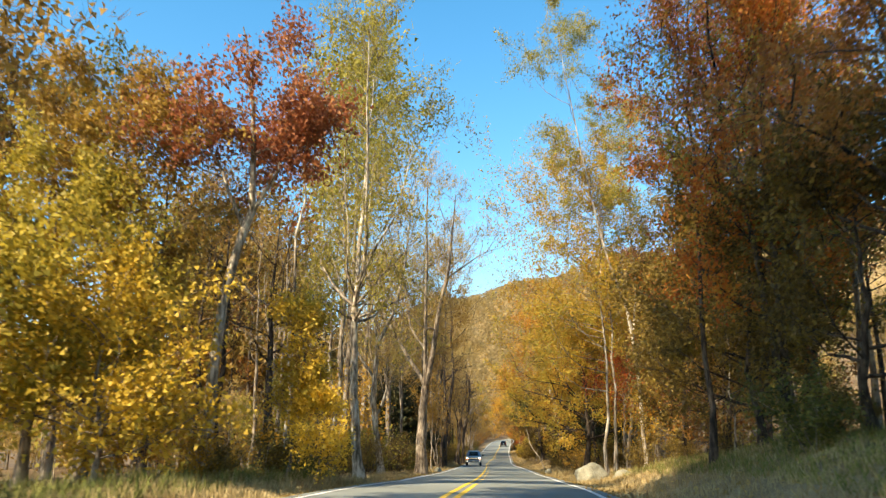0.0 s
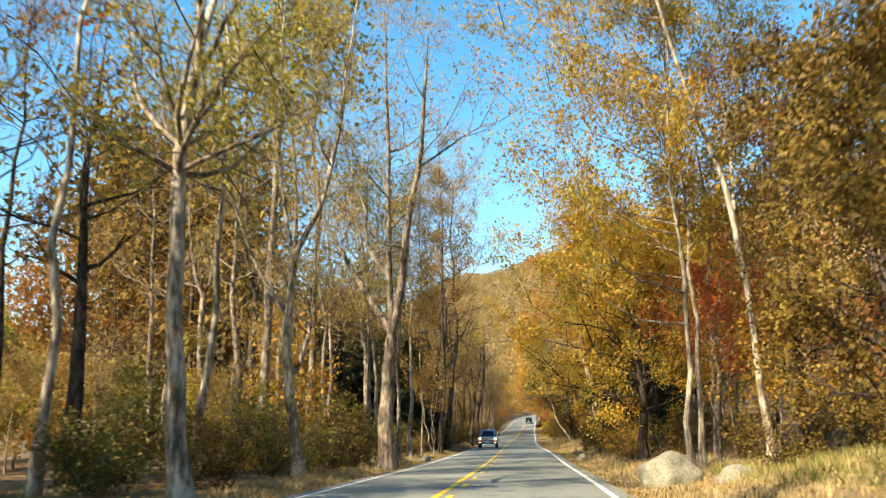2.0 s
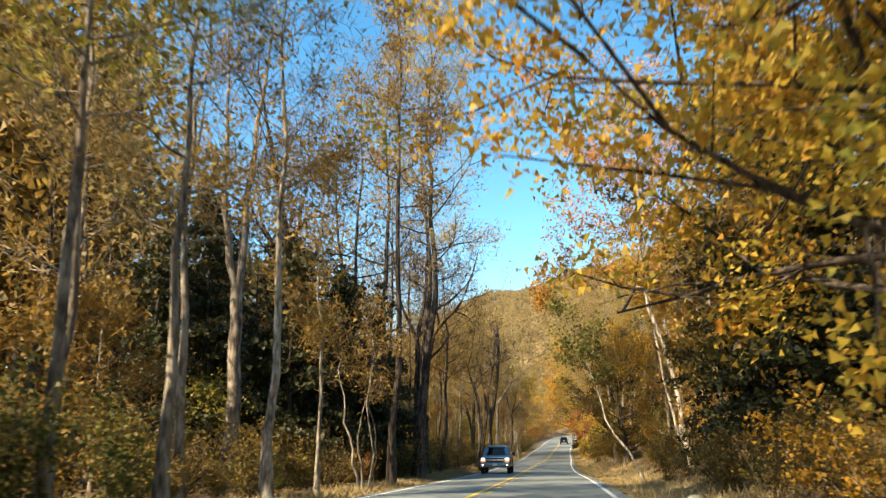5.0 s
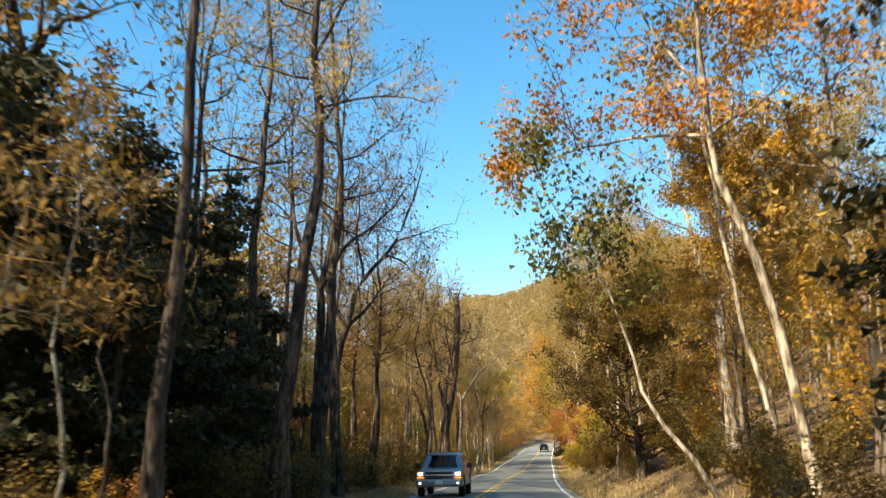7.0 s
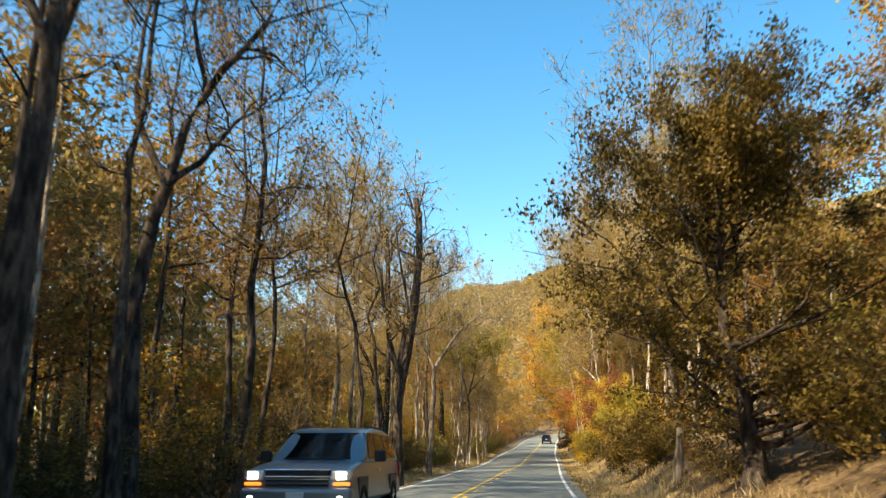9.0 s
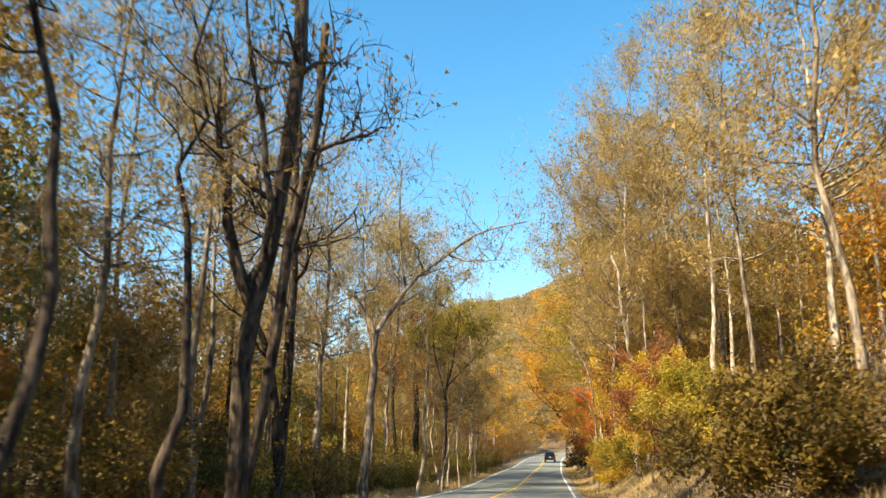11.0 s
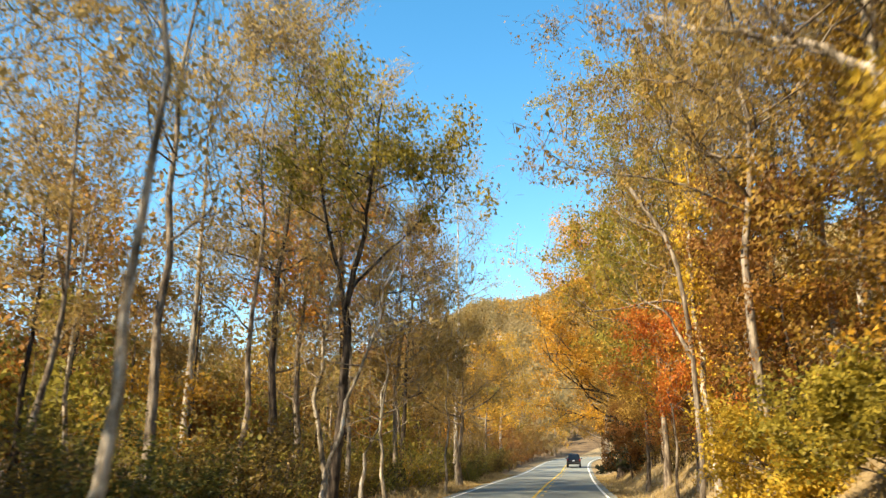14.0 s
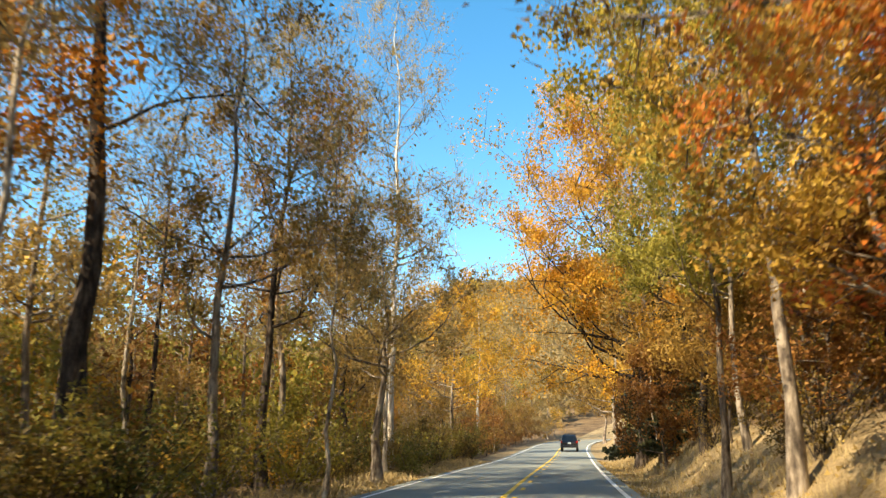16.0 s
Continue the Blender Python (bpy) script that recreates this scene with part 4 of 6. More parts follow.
    ("dead_tree", "pale dead tree with level broken limbs over the verge", -17.6, 203.5, dict(H=10, r=0.1, leaf="tan", bark="white", leaves=0, z0=0.9, spread=1.4, limbs=16, twigs=2, crookedness=1.5,
        arms=(((0, -0.25), (0, 6), (-0.3, 9.2)), ((-0.3, 9.2), (1.8, 9.9), (3.5, 10.1)), ((-0.2, 9.0), (-2.4, 9.0)), ((0, 8.7), (1.4, 8.2), (3.0, 7.9))))),
    # three more unseen poplars added to thicken that shadow
    ("poplar_tree", "tall dense unseen poplar added to shade the start of the drive", -13.6, -5.5, dict(H=34, r=0.28, leaf="olive", bark="grey", leaves=6000, size=0.42, z0=0.4, spread=5.0, limbs=22, rich=0.4)),
    ("poplar_tree", "tall dense unseen poplar added for shade, set back from the drive", -15.0, -13.0, dict(H=34, r=0.28, leaf="brown", bark="grey", leaves=6000, size=0.42, z0=0.4, spread=5.0, limbs=22, rich=0.4)),
    ("poplar_tree", "tall broad unseen poplar added for shade at the start", -14.0, -1.0, dict(H=34, r=0.28, leaf="brown", bark="grey", leaves=6000, size=0.42, z0=0.4, spread=5.0, limbs=22, rich=0.4)),
    ("poplar_tree", "slim forest tree with feathery olive leaves", -15.6, 27.5, dict(H=15, r=0.15, leaf="olive", leaves=3000, size=0.2, z0=0.35, spread=2.8, limbs=20, rise=0.18, feather=0.4, rich=0.5)),
    ("oak_tree", "forest oak with fine tan-brown leaves", -19.5, 36.5, dict(H=13, r=0.15, leaf="brown", leaves=4200, size=0.2, z0=0.2, spread=3.2, limbs=20, feather=0.4, rich=0.32)),
    ("oak_tree", "forest oak with fine olive-brown leaves", -23.0, 46.0, dict(H=17, r=0.17, leaf="olive", leaves=4600, size=0.22, z0=0.2, spread=4.0, limbs=20, feather=0.3, rich=0.32)),
    ("walnut_tree", "dark-trunked tree with thin brown leaves", -13.4, 116.5, dict(H=17, r=0.2, leaf="brown", bark="dark", leaves=1300, size=0.2, z0=0.36, spread=3.4, limbs=18, twigs=5)),
    ("walnut_tree", "dark slim trunk with few rust leaves", -15.6, 120.5, dict(H=17, r=0.17, leaf="rust", bark="dark", leaves=1300, size=0.2, z0=0.36, spread=3.2, limbs=18, twigs=5)),
    ("walnut_tree", "dark tall trunk with fine bare twigs", -13.0, 109.5, dict(H=18, r=0.18, leaf="brown", bark="dark", leaves=900, size=0.2, z0=0.4, spread=3.2, limbs=18, twigs=6)),
    ("poplar_tree", "tall grey forest tree with feathery tan crown", -19.5, 150.5, dict(H=18, r=0.14, leaf="tan", bark="grey", leaves=4000, size=0.19, z0=0.28, spread=3.3, limbs=20, twigs=5, rise=0.2, rich=0.65, feather=0.55)),
    ("poplar_tree", "tall tan forest tree with hazy fine twigs", -21.5, 156.5, dict(H=17, r=0.14, leaf="tan", bark="pale", leaves=4000, size=0.19, z0=0.28, spread=3.3, limbs=20, twigs=5, rise=0.2, rich=0.65, feather=0.55)),
    ("poplar_tree", "tall grey forest tree with feathery tan crown", -22.5, 166.0, dict(H=16, r=0.14, leaf="tan", bark="grey", leaves=4000, size=0.19, z0=0.28, spread=3.3, limbs=20, twigs=5, rise=0.2, rich=0.65, feather=0.55)),
    ("poplar_tree", "tall tan forest tree with hazy fine twigs", -19.2, 172.5, dict(H=19, r=0.14, leaf="tan", bark="grey", leaves=4000, size=0.19, z0=0.28, spread=3.3, limbs=20, twigs=5, rise=0.2, rich=0.65, feather=0.55)),
    ("poplar_tree", "tall tan forest tree with hazy fine twigs", -21.0, 179.0, dict(H=17, r=0.14, leaf="tan", bark="pale", leaves=4000, size=0.19, z0=0.28, spread=3.3, limbs=20, twigs=5, rise=0.2, rich=0.65, feather=0.55)),
    ("poplar_tree", "slim forest tree with pale tan twigs", -23.0, 187.0, dict(H=16, r=0.14, leaf="tan", bark="grey", leaves=4000, size=0.19, z0=0.28, spread=3.3, limbs=20, twigs=5, rise=0.2, rich=0.65, feather=0.55)),
    ("poplar_tree", "slim forest tree with pale tan twigs", -20.8, 145.0, dict(H=16, r=0.14, leaf="tan", bark="grey", leaves=4000, size=0.19, z0=0.28, spread=3.3, limbs=20, twigs=5, rise=0.2, rich=0.65, feather=0.55)),
    ("poplar_tree", "tall forest tree with hazy olive crown", -9.8, 64.5, dict(H=18, r=0.15, leaf="olive", bark="grey", leaves=3600, size=0.18, z0=0.38, spread=3.6, limbs=22, twigs=5, rise=0.18, rich=0.4, feather=0.6)),
    ("poplar_tree", "tall tan forest tree with hazy half-bare crown", -10.8, 71.0, dict(H=17, r=0.15, leaf="tan", bark="grey", leaves=3600, size=0.18, z0=0.38, spread=3.6, limbs=22, twigs=5, rise=0.18, rich=0.4, feather=0.6)),
    # the side with the bank
    # these four oaks are out of view, added to shade the first bank
    ("oak_tree", "tall dense unseen oak with brown leaves added behind the start for shade", 8.2, 6.0, dict(H=19, r=0.26, leaf="brown", bark="dark", leaves=5000, size=0.3, z0=0.2, spread=4.6, limbs=20)),
    ("oak_tree", "tall dense unseen oak with rust leaves added behind the start for shade", 12.0, 10.5, dict(H=19, r=0.26, leaf="rust", bark="dark", leaves=5000, size=0.3, z0=0.2, spread=4.6, limbs=20)),
    ("oak_tree", "broad tall unseen oak added on the first bank for shade", 9.5, -3.5, dict(H=20, r=0.26, leaf="brown", bark="dark", leaves=5000, size=0.3, z0=0.25, spread=4.6, limbs=20)),
    ("oak_tree", "tall unseen oak with rust leaves added above the bank for shade", 15.5, 16.0, dict(H=18, r=0.24, leaf="rust", bark="dark", leaves=5000, size=0.3, z0=0.15, spread=4.4, limbs=20)),
    ("hickory_tree", "tall hickory with dense rust-brown leaves", -1.6, 178.0, dict(rich=1.1, H=18, r=0.2, leaf="honey", leaves=8000, size=0.15, z0=0.15, spread=3.8, limbs=22)),
    ("oak_tree", "tall oak with dense golden brown leaves", -1.0, 186.5, dict(H=18, r=0.2, leaf="brown", leaves=7000, size=0.16, z0=0.15, spread=3.8, limbs=22)),
    ("maple_tree", "tall maple with brown leaves", -2.4, 197.0, dict(H=17, r=0.2, leaf="brown", leaves=6500, size=0.17, z0=0.15, spread=3.8, limbs=22)),
    # bronze leaves on this bank put the shade into the leaf colour
    ("oak_tree", "dense oak on the bank, brown leaves coloured dark for shade", 8.4, 27.5, dict(H=9, r=0.14, leaf="bronze", bark="dark", leaves=6500, size=0.22, z0=0.1, spread=3.0, limbs=22, shape="round")),
    ("oak_tree", "dense oak up the bank, brown leaves coloured dark for shade", 9.6, 21.5, dict(H=9.5, r=0.14, leaf="bronze", bark="dark", leaves=5000, size=0.22, z0=0.1, spread=3.0, limbs=22, shape="round")),
    ("oak_tree", "dense oak with leaves coloured dark for shade", 7.8, 38.5, dict(H=10, r=0.12, leaf="bronze", bark="dark", leaves=6000, size=0.2, z0=0.08, spread=2.7, limbs=22, shape="round")),
    ("oak_tree", "leaning oak with thin olive-yellow leaves", 8.4, 24.5, dict(H=18, r=0.14, leaf="olive", bark="dark", leaves=2400, size=0.22, z0=0.35, spread=3.0, limbs=18, lean=(-1.8, 1), rise=0.2)),
    ("oak_tree", "broad shaded oak with rust-brown leaves", 9.6, 17.5, dict(H=14.5, r=0.24, leaf="rust", bark="dark", leaves=4600, size=0.24, z0=0.25, spread=4.0, limbs=20, shape="round")),
    ("maple_tree", "dark maple with red-orange leaves", 9.4, 31.5, dict(H=21, r=0.22, leaf="flame", bark="dark", leaves=9000, z0=0.15, spread=4.2, limbs=34, size=0.2)),
    ("oak_tree", "tall oak with brown and red leaves coloured dark for shade", 12.5, 36.0, dict(H=23, r=0.24, leaf="bronze", bark="dark", leaves=7500, z0=0.15, spread=4.6, limbs=30, size=0.22)),
    # pale stem given dark bark to stand in for its shade
    ("oak_tree", "pale-stemmed oak with orange leaves on the bank, stem coloured dark for shade", 6.6, 26.2, dict(H=18, r=0.11, leaf="flame", bark="dark", leaves=3600, z0=0.42, spread=3.2, limbs=22, size=0.2, pull=(0.2, 0))),
    ("maple_tree", "tall maple with flame-red leaves above the bank", 8.6, 25.0, dict(H=17, r=0.18, leaf="flame", bark="dark", leaves=8000, z0=0.15, spread=3.6, limbs=30, size=0.2)),
    ("maple_tree", "maple with brown and green leaves coloured dark for shade", 8.6, 34.0, dict(H=11, r=0.14, leaf="bronze", bark="dark", leaves=5000, z0=0.15, spread=3.2, limbs=20, shape="round", size=0.2)),
    ("poplar_tree", "tall slim maple with orange-gold leaves reaching over the verge", 4.9, 47.6, dict(H=17, r=0.12, leaf="maple", bark="pale", leaves=6500, size=0.19, z0=0.22, spread=4.0, limbs=28, rise=0.12, pull=(-0.6, 0), rich=1.3)),
    ("poplar_tree", "pale twin trunk with yellow-orange leaves", 5.5, 49.9, dict(H=18, r=0.12, leaf="maple", bark="pale", leaves=5600, size=0.19, z0=0.25, spread=4.3, limbs=26, lean=(-0.8, 0), pull=(-0.55, 0), rich=1.2)),
    ("poplar_tree", "tall thin poplar with olive-yellow feathery leaves", 6.6, 45.5, dict(H=24, r=0.13, leaf="olive", bark="pale", leaves=9000, size=0.19, z0=0.3, spread=3.6, limbs=40, rise=0.2, feather=0.45,
        arms=(((0.2, -0.25), (0, 4.5), (-0.5, 8.4)), ((-0.5, 8.4), (-1.6, 11.0), (-2.6, 16), (-4.0, 25)), ((-0.4, 7.0), (0.2, 11.0), (0, 17), (0.4, 24))))),
    ("oak_tree", "tall slim oak with red-brown leaves", 6.6, 53.6, dict(H=15, r=0.16, leaf="maple", bark="grey", leaves=3400, z0=0.4, spread=3.0, limbs=16)),
    ("maple_tree", "spreading maple with gold, orange and green leaves over the road", 4.4, 60.6, dict(shape="round", H=13.5, r=0.24, leaf="maple", bark="dark", leaves=19000, size=0.19, z0=0.2, spread=4.4, limbs=40, pull=(-0.3, -0.1), rich=1.2)),
    ("dogwood_tree", "small dogwood with bright red leaves", 6.2, 51.0, dict(H=5.5, r=0.06, leaf="scarlet", bark="grey", leaves=1500, size=0.18, z0=0.5, spread=2.4, limbs=12, angle=0.4)),
    # bronze in place of lit brown, colouring in the crown's shade
    ("oak_tree", "dense oak behind the boulder, leaves coloured dark for shade", 9.6, 43.5, dict(H=15, r=0.18, leaf="bronze", bark="dark", leaves=6500, size=0.2, z0=0.08, spread=3.6, limbs=26)),
    ("maple_tree", "dark red maple behind the boulder", 8.6, 49.0, dict(H=13, r=0.15, leaf="red", bark="dark", leaves=4500, size=0.18, z0=0.15, spread=2.8, limbs=24)),
    ("dogwood_tree", "small dogwood with orange-red leaves", 8.0, 57.5, dict(H=6.5, r=0.07, leaf="scarlet", bark="grey", leaves=1500, size=0.18, z0=0.45, spread=2.6, limbs=14, angle=0.4)),
    ("hickory_tree", "hickory with golden brown leaves", 5.6, 68.0, dict(H=14, r=0.2, leaf="brown", bark="dark", leaves=5600, z0=0.25, spread=3.8, limbs=20, shape="round")),
    # leaf colour kept dark, as this crown should stand unlit
    ("hickory_tree", "hickory with bronze-brown leaves coloured dark for shade", 5.6, 80.5, dict(H=15, r=0.22, leaf="bronze", bark="dark", leaves=6200, z0=0.15, spread=3.4, limbs=22, shape="round")),
    ("sycamore_tree", "sycamore with crooked pale limbs and sparse orange leaves", 1.9, 91.0, dict(H=18, r=0.14, leaf="orange", bark="pale", leaves=3400, size=0.24, z0=0.45, spread=3.0, limbs=44, twigs=4, crookedness=1.3, rise=0.1,
        arms=(((1.6, -0.25), (1.0, 3.5), (0.6, 5.6), (0, 7.7)), ((0, 7.7), (-0.3, 10.3), (-0.2, 15.0), (-0.2, 18.5)), ((0, 9.1), (1.4, 10.2), (2.6, 11.4)), ((-0.2, 11.2), (0.5, 13.4), (1.4, 16.5)), ((-0.3, 9.9), (-1.5, 11.9), (-2.2, 15.0)), ((-0.2, 9.0), (-2.2, 9.5), (-4.3, 9.4), (-5.3, 8.6))))),
    ("sycamore_tree", "pale leaning sycamore trunk", 3.2, 93.2, dict(H=14, r=0.1, leaf="honey", bark="pale", leaves=1200, z0=0.4, spread=3.0, limbs=14, lean=(-1.5, 0))),
    ("cherry_tree", "small leaning tree with dark leaves at the tip", 1.3, 88.6, dict(H=7.4, r=0.07, leaf="green", bark="pale", leaves=600, size=0.24, z0=0.6, spread=1.3, limbs=8, lean=(-3.6, -0.9))),
    ("maple_tree", "honey-brown and gold maple growing to the ground", 2.8, 96.2, dict(H=10.5, r=0.1, leaf="honey", leaves=8000, size=0.2, z0=0.12, spread=3.0, limbs=20, shape="round", rich=2.4)),
    ("birch_tree", "slim white-barked tree with few gold leaves", 5.3, 100.5, dict(H=15, r=0.12, leaf="gold", bark="white", leaves=1600, z0=0.45, spread=2.4, limbs=12)),
    ("oak_tree", "round dense oak with honey-brown leaves to the ground", 0.7, 112.0, dict(angle=0.75, H=10.2, r=0.24, leaf="bronze", bark="dark", leaves=16000, size=0.2, z0=0.05, spread=3.5, limbs=44, shape="round", rich=1.9)),
    ("sycamore_tree", "tall pale sycamore with bare forking limbs", 4.4, 109.0, dict(H=18, r=0.26, leaf="tan", bark="pale", leaves=500, z0=0.45, spread=3.4, limbs=18, fork=6.2, twigs=4, wide=0.5)),
    ("oak_tree", "bare upright grey-twigged tree", -0.2, 120.5, dict(H=16.5, r=0.14, leaf="tan", leaves=900, z0=0.3, spread=3.2, limbs=24, twigs=6, rise=0.22)),
    # olive bush with its shade put into the leaf colour
    ("maple_tree", "small maple on the bank, leaves coloured dark for shade", -1.0, 128.2, dict(rich=2.0, H=2.8, r=0.05, leaf="bronze", leaves=3600, size=0.18, z0=0.08, spread=1.4, limbs=18, shape="round")),
    ("maple_tree", "yellow-olive leafy small maple on the bank", -2.4, 159.6, dict(rich=1.6, H=2.3, r=0.07, leaf="lime", leaves=4200, size=0.16, z0=0.08, spread=1.4, limbs=18, shape="round")),
    ("poplar_tree", "tall pale forked sycamore on the hillside with tan twigs", 0.1, 163.0, dict(H=23, r=0.2, leaf="tan", bark="pale", leaves=4200, size=0.19, z0=0.4, spread=3.4, limbs=44, rise=0.16, twigs=5,
        arms=(((0.3, -0.25), (0.1, 5.9), (-0.1, 9.3), (-0.1, 15.0)), ((-0.1, 15.0), (-0.9, 17.3), (-1.6, 22.5)), ((-0.1, 14.5), (0.5, 20.0), (0.9, 25)), ((-0.1, 6.8), (-0.9, 10.3), (-2.8, 12.3), (-4.2, 13.9), (-6.4, 14.9))))),
    ("sycamore_tree", "pale crooked sycamore with a long limb over the bank", -1.8, 156.3, dict(H=12, r=0.12, leaf="tan", bark="pale", leaves=700, size=0.18, z0=0.5, spread=2.0, limbs=26, twigs=4, crookedness=1.4,
        arms=(((0, -0.25), (0, 2.0), (-0.4, 4.4), (-0.9, 6.5), (-1.2, 11)), ((-0.4, 4.4), (-1.3, 5.8), (-2.7, 6.4), (-3.8, 7.2)), ((-0.1, 3.0), (0.2, 6), (0.4, 12))))),
    ("poplar_tree", "tall pale poplar on the hillside with tan leaves", 1.0, 151.0, dict(H=19, r=0.18, leaf="tan", bark="pale", leaves=3200, size=0.2, z0=0.35, spread=3.4, limbs=20, rise=0.2)),
    ("poplar_tree", "feathery tan tree leaning to the road", -0.6, 162.8, dict(pull=(-0.3, 0), H=21, r=0.15, leaf="tan", bark="pale", leaves=3200, size=0.2, z0=0.35, spread=4.6, limbs=20, lean=(-1.0, -0.6), twigs=5)),
    ("poplar_tree", "tall hillside tree with golden brown leaves", 1.8, 166.6, dict(H=18, r=0.17, leaf="brown", leaves=4200, z0=0.35, spread=3.4, limbs=18)),
    ("oak_tree", "tan feathery oak on the bank", -1.6, 159.0, dict(H=17, r=0.14, leaf="tan", leaves=3800, z0=0.3, spread=3.8, limbs=18)),
    ("maple_tree", "bright yellow maple leaning over the bank", -1.5, 151.8, dict(rich=2.0, H=5.4, r=0.09, leaf="yellow", leaves=6000, size=0.17, z0=0.1, spread=1.7, limbs=22, shape="round")),
    ("maple_tree", "yellow-olive small maple on the bank", -0.6, 146.8, dict(rich=2.0, H=4.0, r=0.08, leaf="lime", leaves=4600, size=0.17, z0=0.1, spread=1.7, limbs=20, shape="round")),
    ("dogwood_tree", "small red-brown dogwood among yellow leaves", -2.0, 148.8, dict(rich=2.0, H=4.6, r=0.05, leaf="red", leaves=1800, size=0.16, z0=0.35, spread=1.8, limbs=12)),
    ("maple_tree", "honey-brown maple with leaves to the ground", -0.7, 156.2, dict(rich=2.0, H=4.4, r=0.07, leaf="honey", leaves=4600, size=0.17, z0=0.1, spread=2.0, limbs=18, shape="round")),
    ("locust_tree", "straight trunk wrapped in yellow-leaved vine", -3.6, 170.4, dict(H=12, r=0.14, leaf="yellow", bark="pale", leaves=900, size=0.19, z0=0.5, spread=0.55, limbs=12, low=0.4, lean=(-0.3, 0))),
    ("dead_tree", "crooked dead snag with bare pale tip", -4.4, 169.2, dict(H=10.5, r=0.09, leaf="tan", bark="grey", leaves=0, z0=0.7, spread=1.2, limbs=9, twigs=1,
        arms=(((0.1, -0.25), (0.1, 4.0), (0, 5.9), (-0.3, 8.0), (-0.8, 8.6), (-1.3, 9.6)), ((0.0, 4.6), (-0.4, 6.0), (-1.3, 6.5))))),
    ("dogwood_tree", "small tree with flame-orange leaves on the bank", -4.5, 174.6, dict(H=7.0, r=0.07, leaf="flame", leaves=3200, size=0.14, z0=0.32, spread=1.8, limbs=18, shape="round")),
    ("maple_tree", "honey-gold maple with brown leaves on the bank", -3.4, 180.5, dict(H=9.5, r=0.1, leaf="honey", leaves=4600, size=0.2, z0=0.28, spread=2.7, limbs=20, shape="round")),
    ("hickory_tree", "green and gold hickory above the bank", -4.4, 184.0, dict(pull=(-0.3, 0), H=19, r=0.16, leaf="lime", leaves=5600, size=0.22, z0=0.35, spread=4.4, limbs=20)),
    ("oak_tree", "green-gold oak with grey trunk on the bank", -5.1, 188.6, dict(H=17, r=0.11, leaf="olive", bark="grey", leaves=4800, size=0.22, z0=0.15, spread=2.6, limbs=18)),
    ("oak_tree", "slim oak with grey trunk and olive leaves", -3.9, 192.6, dict(H=18, r=0.11, leaf="olive", bark="grey", leaves=4400, size=0.22, z0=0.15, spread=3.2, limbs=18)),
    ("beech_tree", "thin leaning pale stem on the bank", -5.6, 206.5, dict(H=8, r=0.07, leaf="brown", bark="pale", leaves=700, z0=0.5, spread=1.6, limbs=8, lean=(-1.2, 0))),
    ("maple_tree", "large orange-gold maple overhanging the road", -6.4, 211.5, dict(H=17.5, r=0.28, leaf="amber", bark="dark", leaves=18000, size=0.24, z0=0.22, spread=5.6, limbs=40, pull=(-0.45, -0.1), rich=1.4)),
    ("maple_tree", "tall green-gold hickory above the road", -4.4, 199.0, dict(H=16.5, r=0.2, leaf="olive", bark="dark", leaves=6000, size=0.24, z0=0.35, spread=3.6, limbs=22, shape="round", pull=(-0.1, 0))),
    ("maple_tree", "brown-gold maple at the bend of the road", -7.5, 232.0, dict(H=16, r=0.25, leaf="brown", leaves=7000, size=0.28, z0=0.25, spread=4.8, limbs=24, shape="round")),
    ("maple_tree", "low yellow-leaved maple beside the bank", -3.4, 163.5, dict(rich=2.0, H=2.6, r=0.05, leaf="yellow", leaves=3600, size=0.16, z0=0.06, spread=1.3, limbs=18, shape="round")),
    ("oak_tree", "rust-orange oak with dark stem up the bank", -2.0, 167.6, dict(H=8.0, r=0.08, leaf="rust", bark="dark", leaves=5200, size=0.18, z0=0.12, spread=2.2, limbs=22, shape="round")),
    ("hickory_tree", "honey-brown hickory with half-shed leaves up the bank", -1.0, 161.0, dict(H=8.5, r=0.09, leaf="honey", bark="grey", leaves=4600, size=0.17, z0=0.15, spread=2.3, limbs=22, shape="round")),
    ("oak_tree", "small rust-red oak on the bank", -3.0, 186.8, dict(H=5.5, r=0.06, leaf="rust", bark="dark", leaves=3600, size=0.18, z0=0.08, spread=1.9, limbs=18, shape="round")),
    ("oak_tree", "small gold-brown oak up the bank", -1.0, 173.5, dict(H=5.0, r=0.06, leaf="gold", bark="dark", leaves=3600, size=0.18, z0=0.08, spread=1.8, limbs=18, shape="round")),
    ("maple_tree", "small rust maple low on the bank", -2.4, 184.5, dict(H=5.0, r=0.06, leaf="rust", bark="dark", leaves=3600, size=0.18, z0=0.1, spread=1.9, limbs=18, shape="round")),
    ("oak_tree", "small dark brown oak above the cutting", -4.0, 195.5, dict(H=6.0, r=0.07, leaf="brown", bark="dark", leaves=3800, size=0.2, z0=0.08, spread=2.2, limbs=18, shape="round")),
    ("oak_tree", "dark rust oak under the orange maple", -5.6, 203.0, dict(H=5.5, r=0.07, leaf="rust", bark="dark", leaves=3600, size=0.2, z0=0.08, spread=2.1, limbs=18, shape="round")),
    ("poplar_tree", "tall hillside poplar with hazy tan leaves", 1.5, 146, dict(H=19, r=0.15, leaf="tan", bark="grey", leaves=4200, size=0.19, z0=0.3, spread=3.4, limbs=20, twigs=5, rise=0.2, rich=0.8, feather=0.5)),
    ("poplar_tree", "feathery tan hillside tree with fine twigs", 2.6, 155.5, dict(H=17, r=0.15, leaf="tan", bark="pale", leaves=4200, size=0.19, z0=0.3, spread=3.4, limbs=20, twigs=5, rise=0.2, rich=0.8, feather=0.5)),
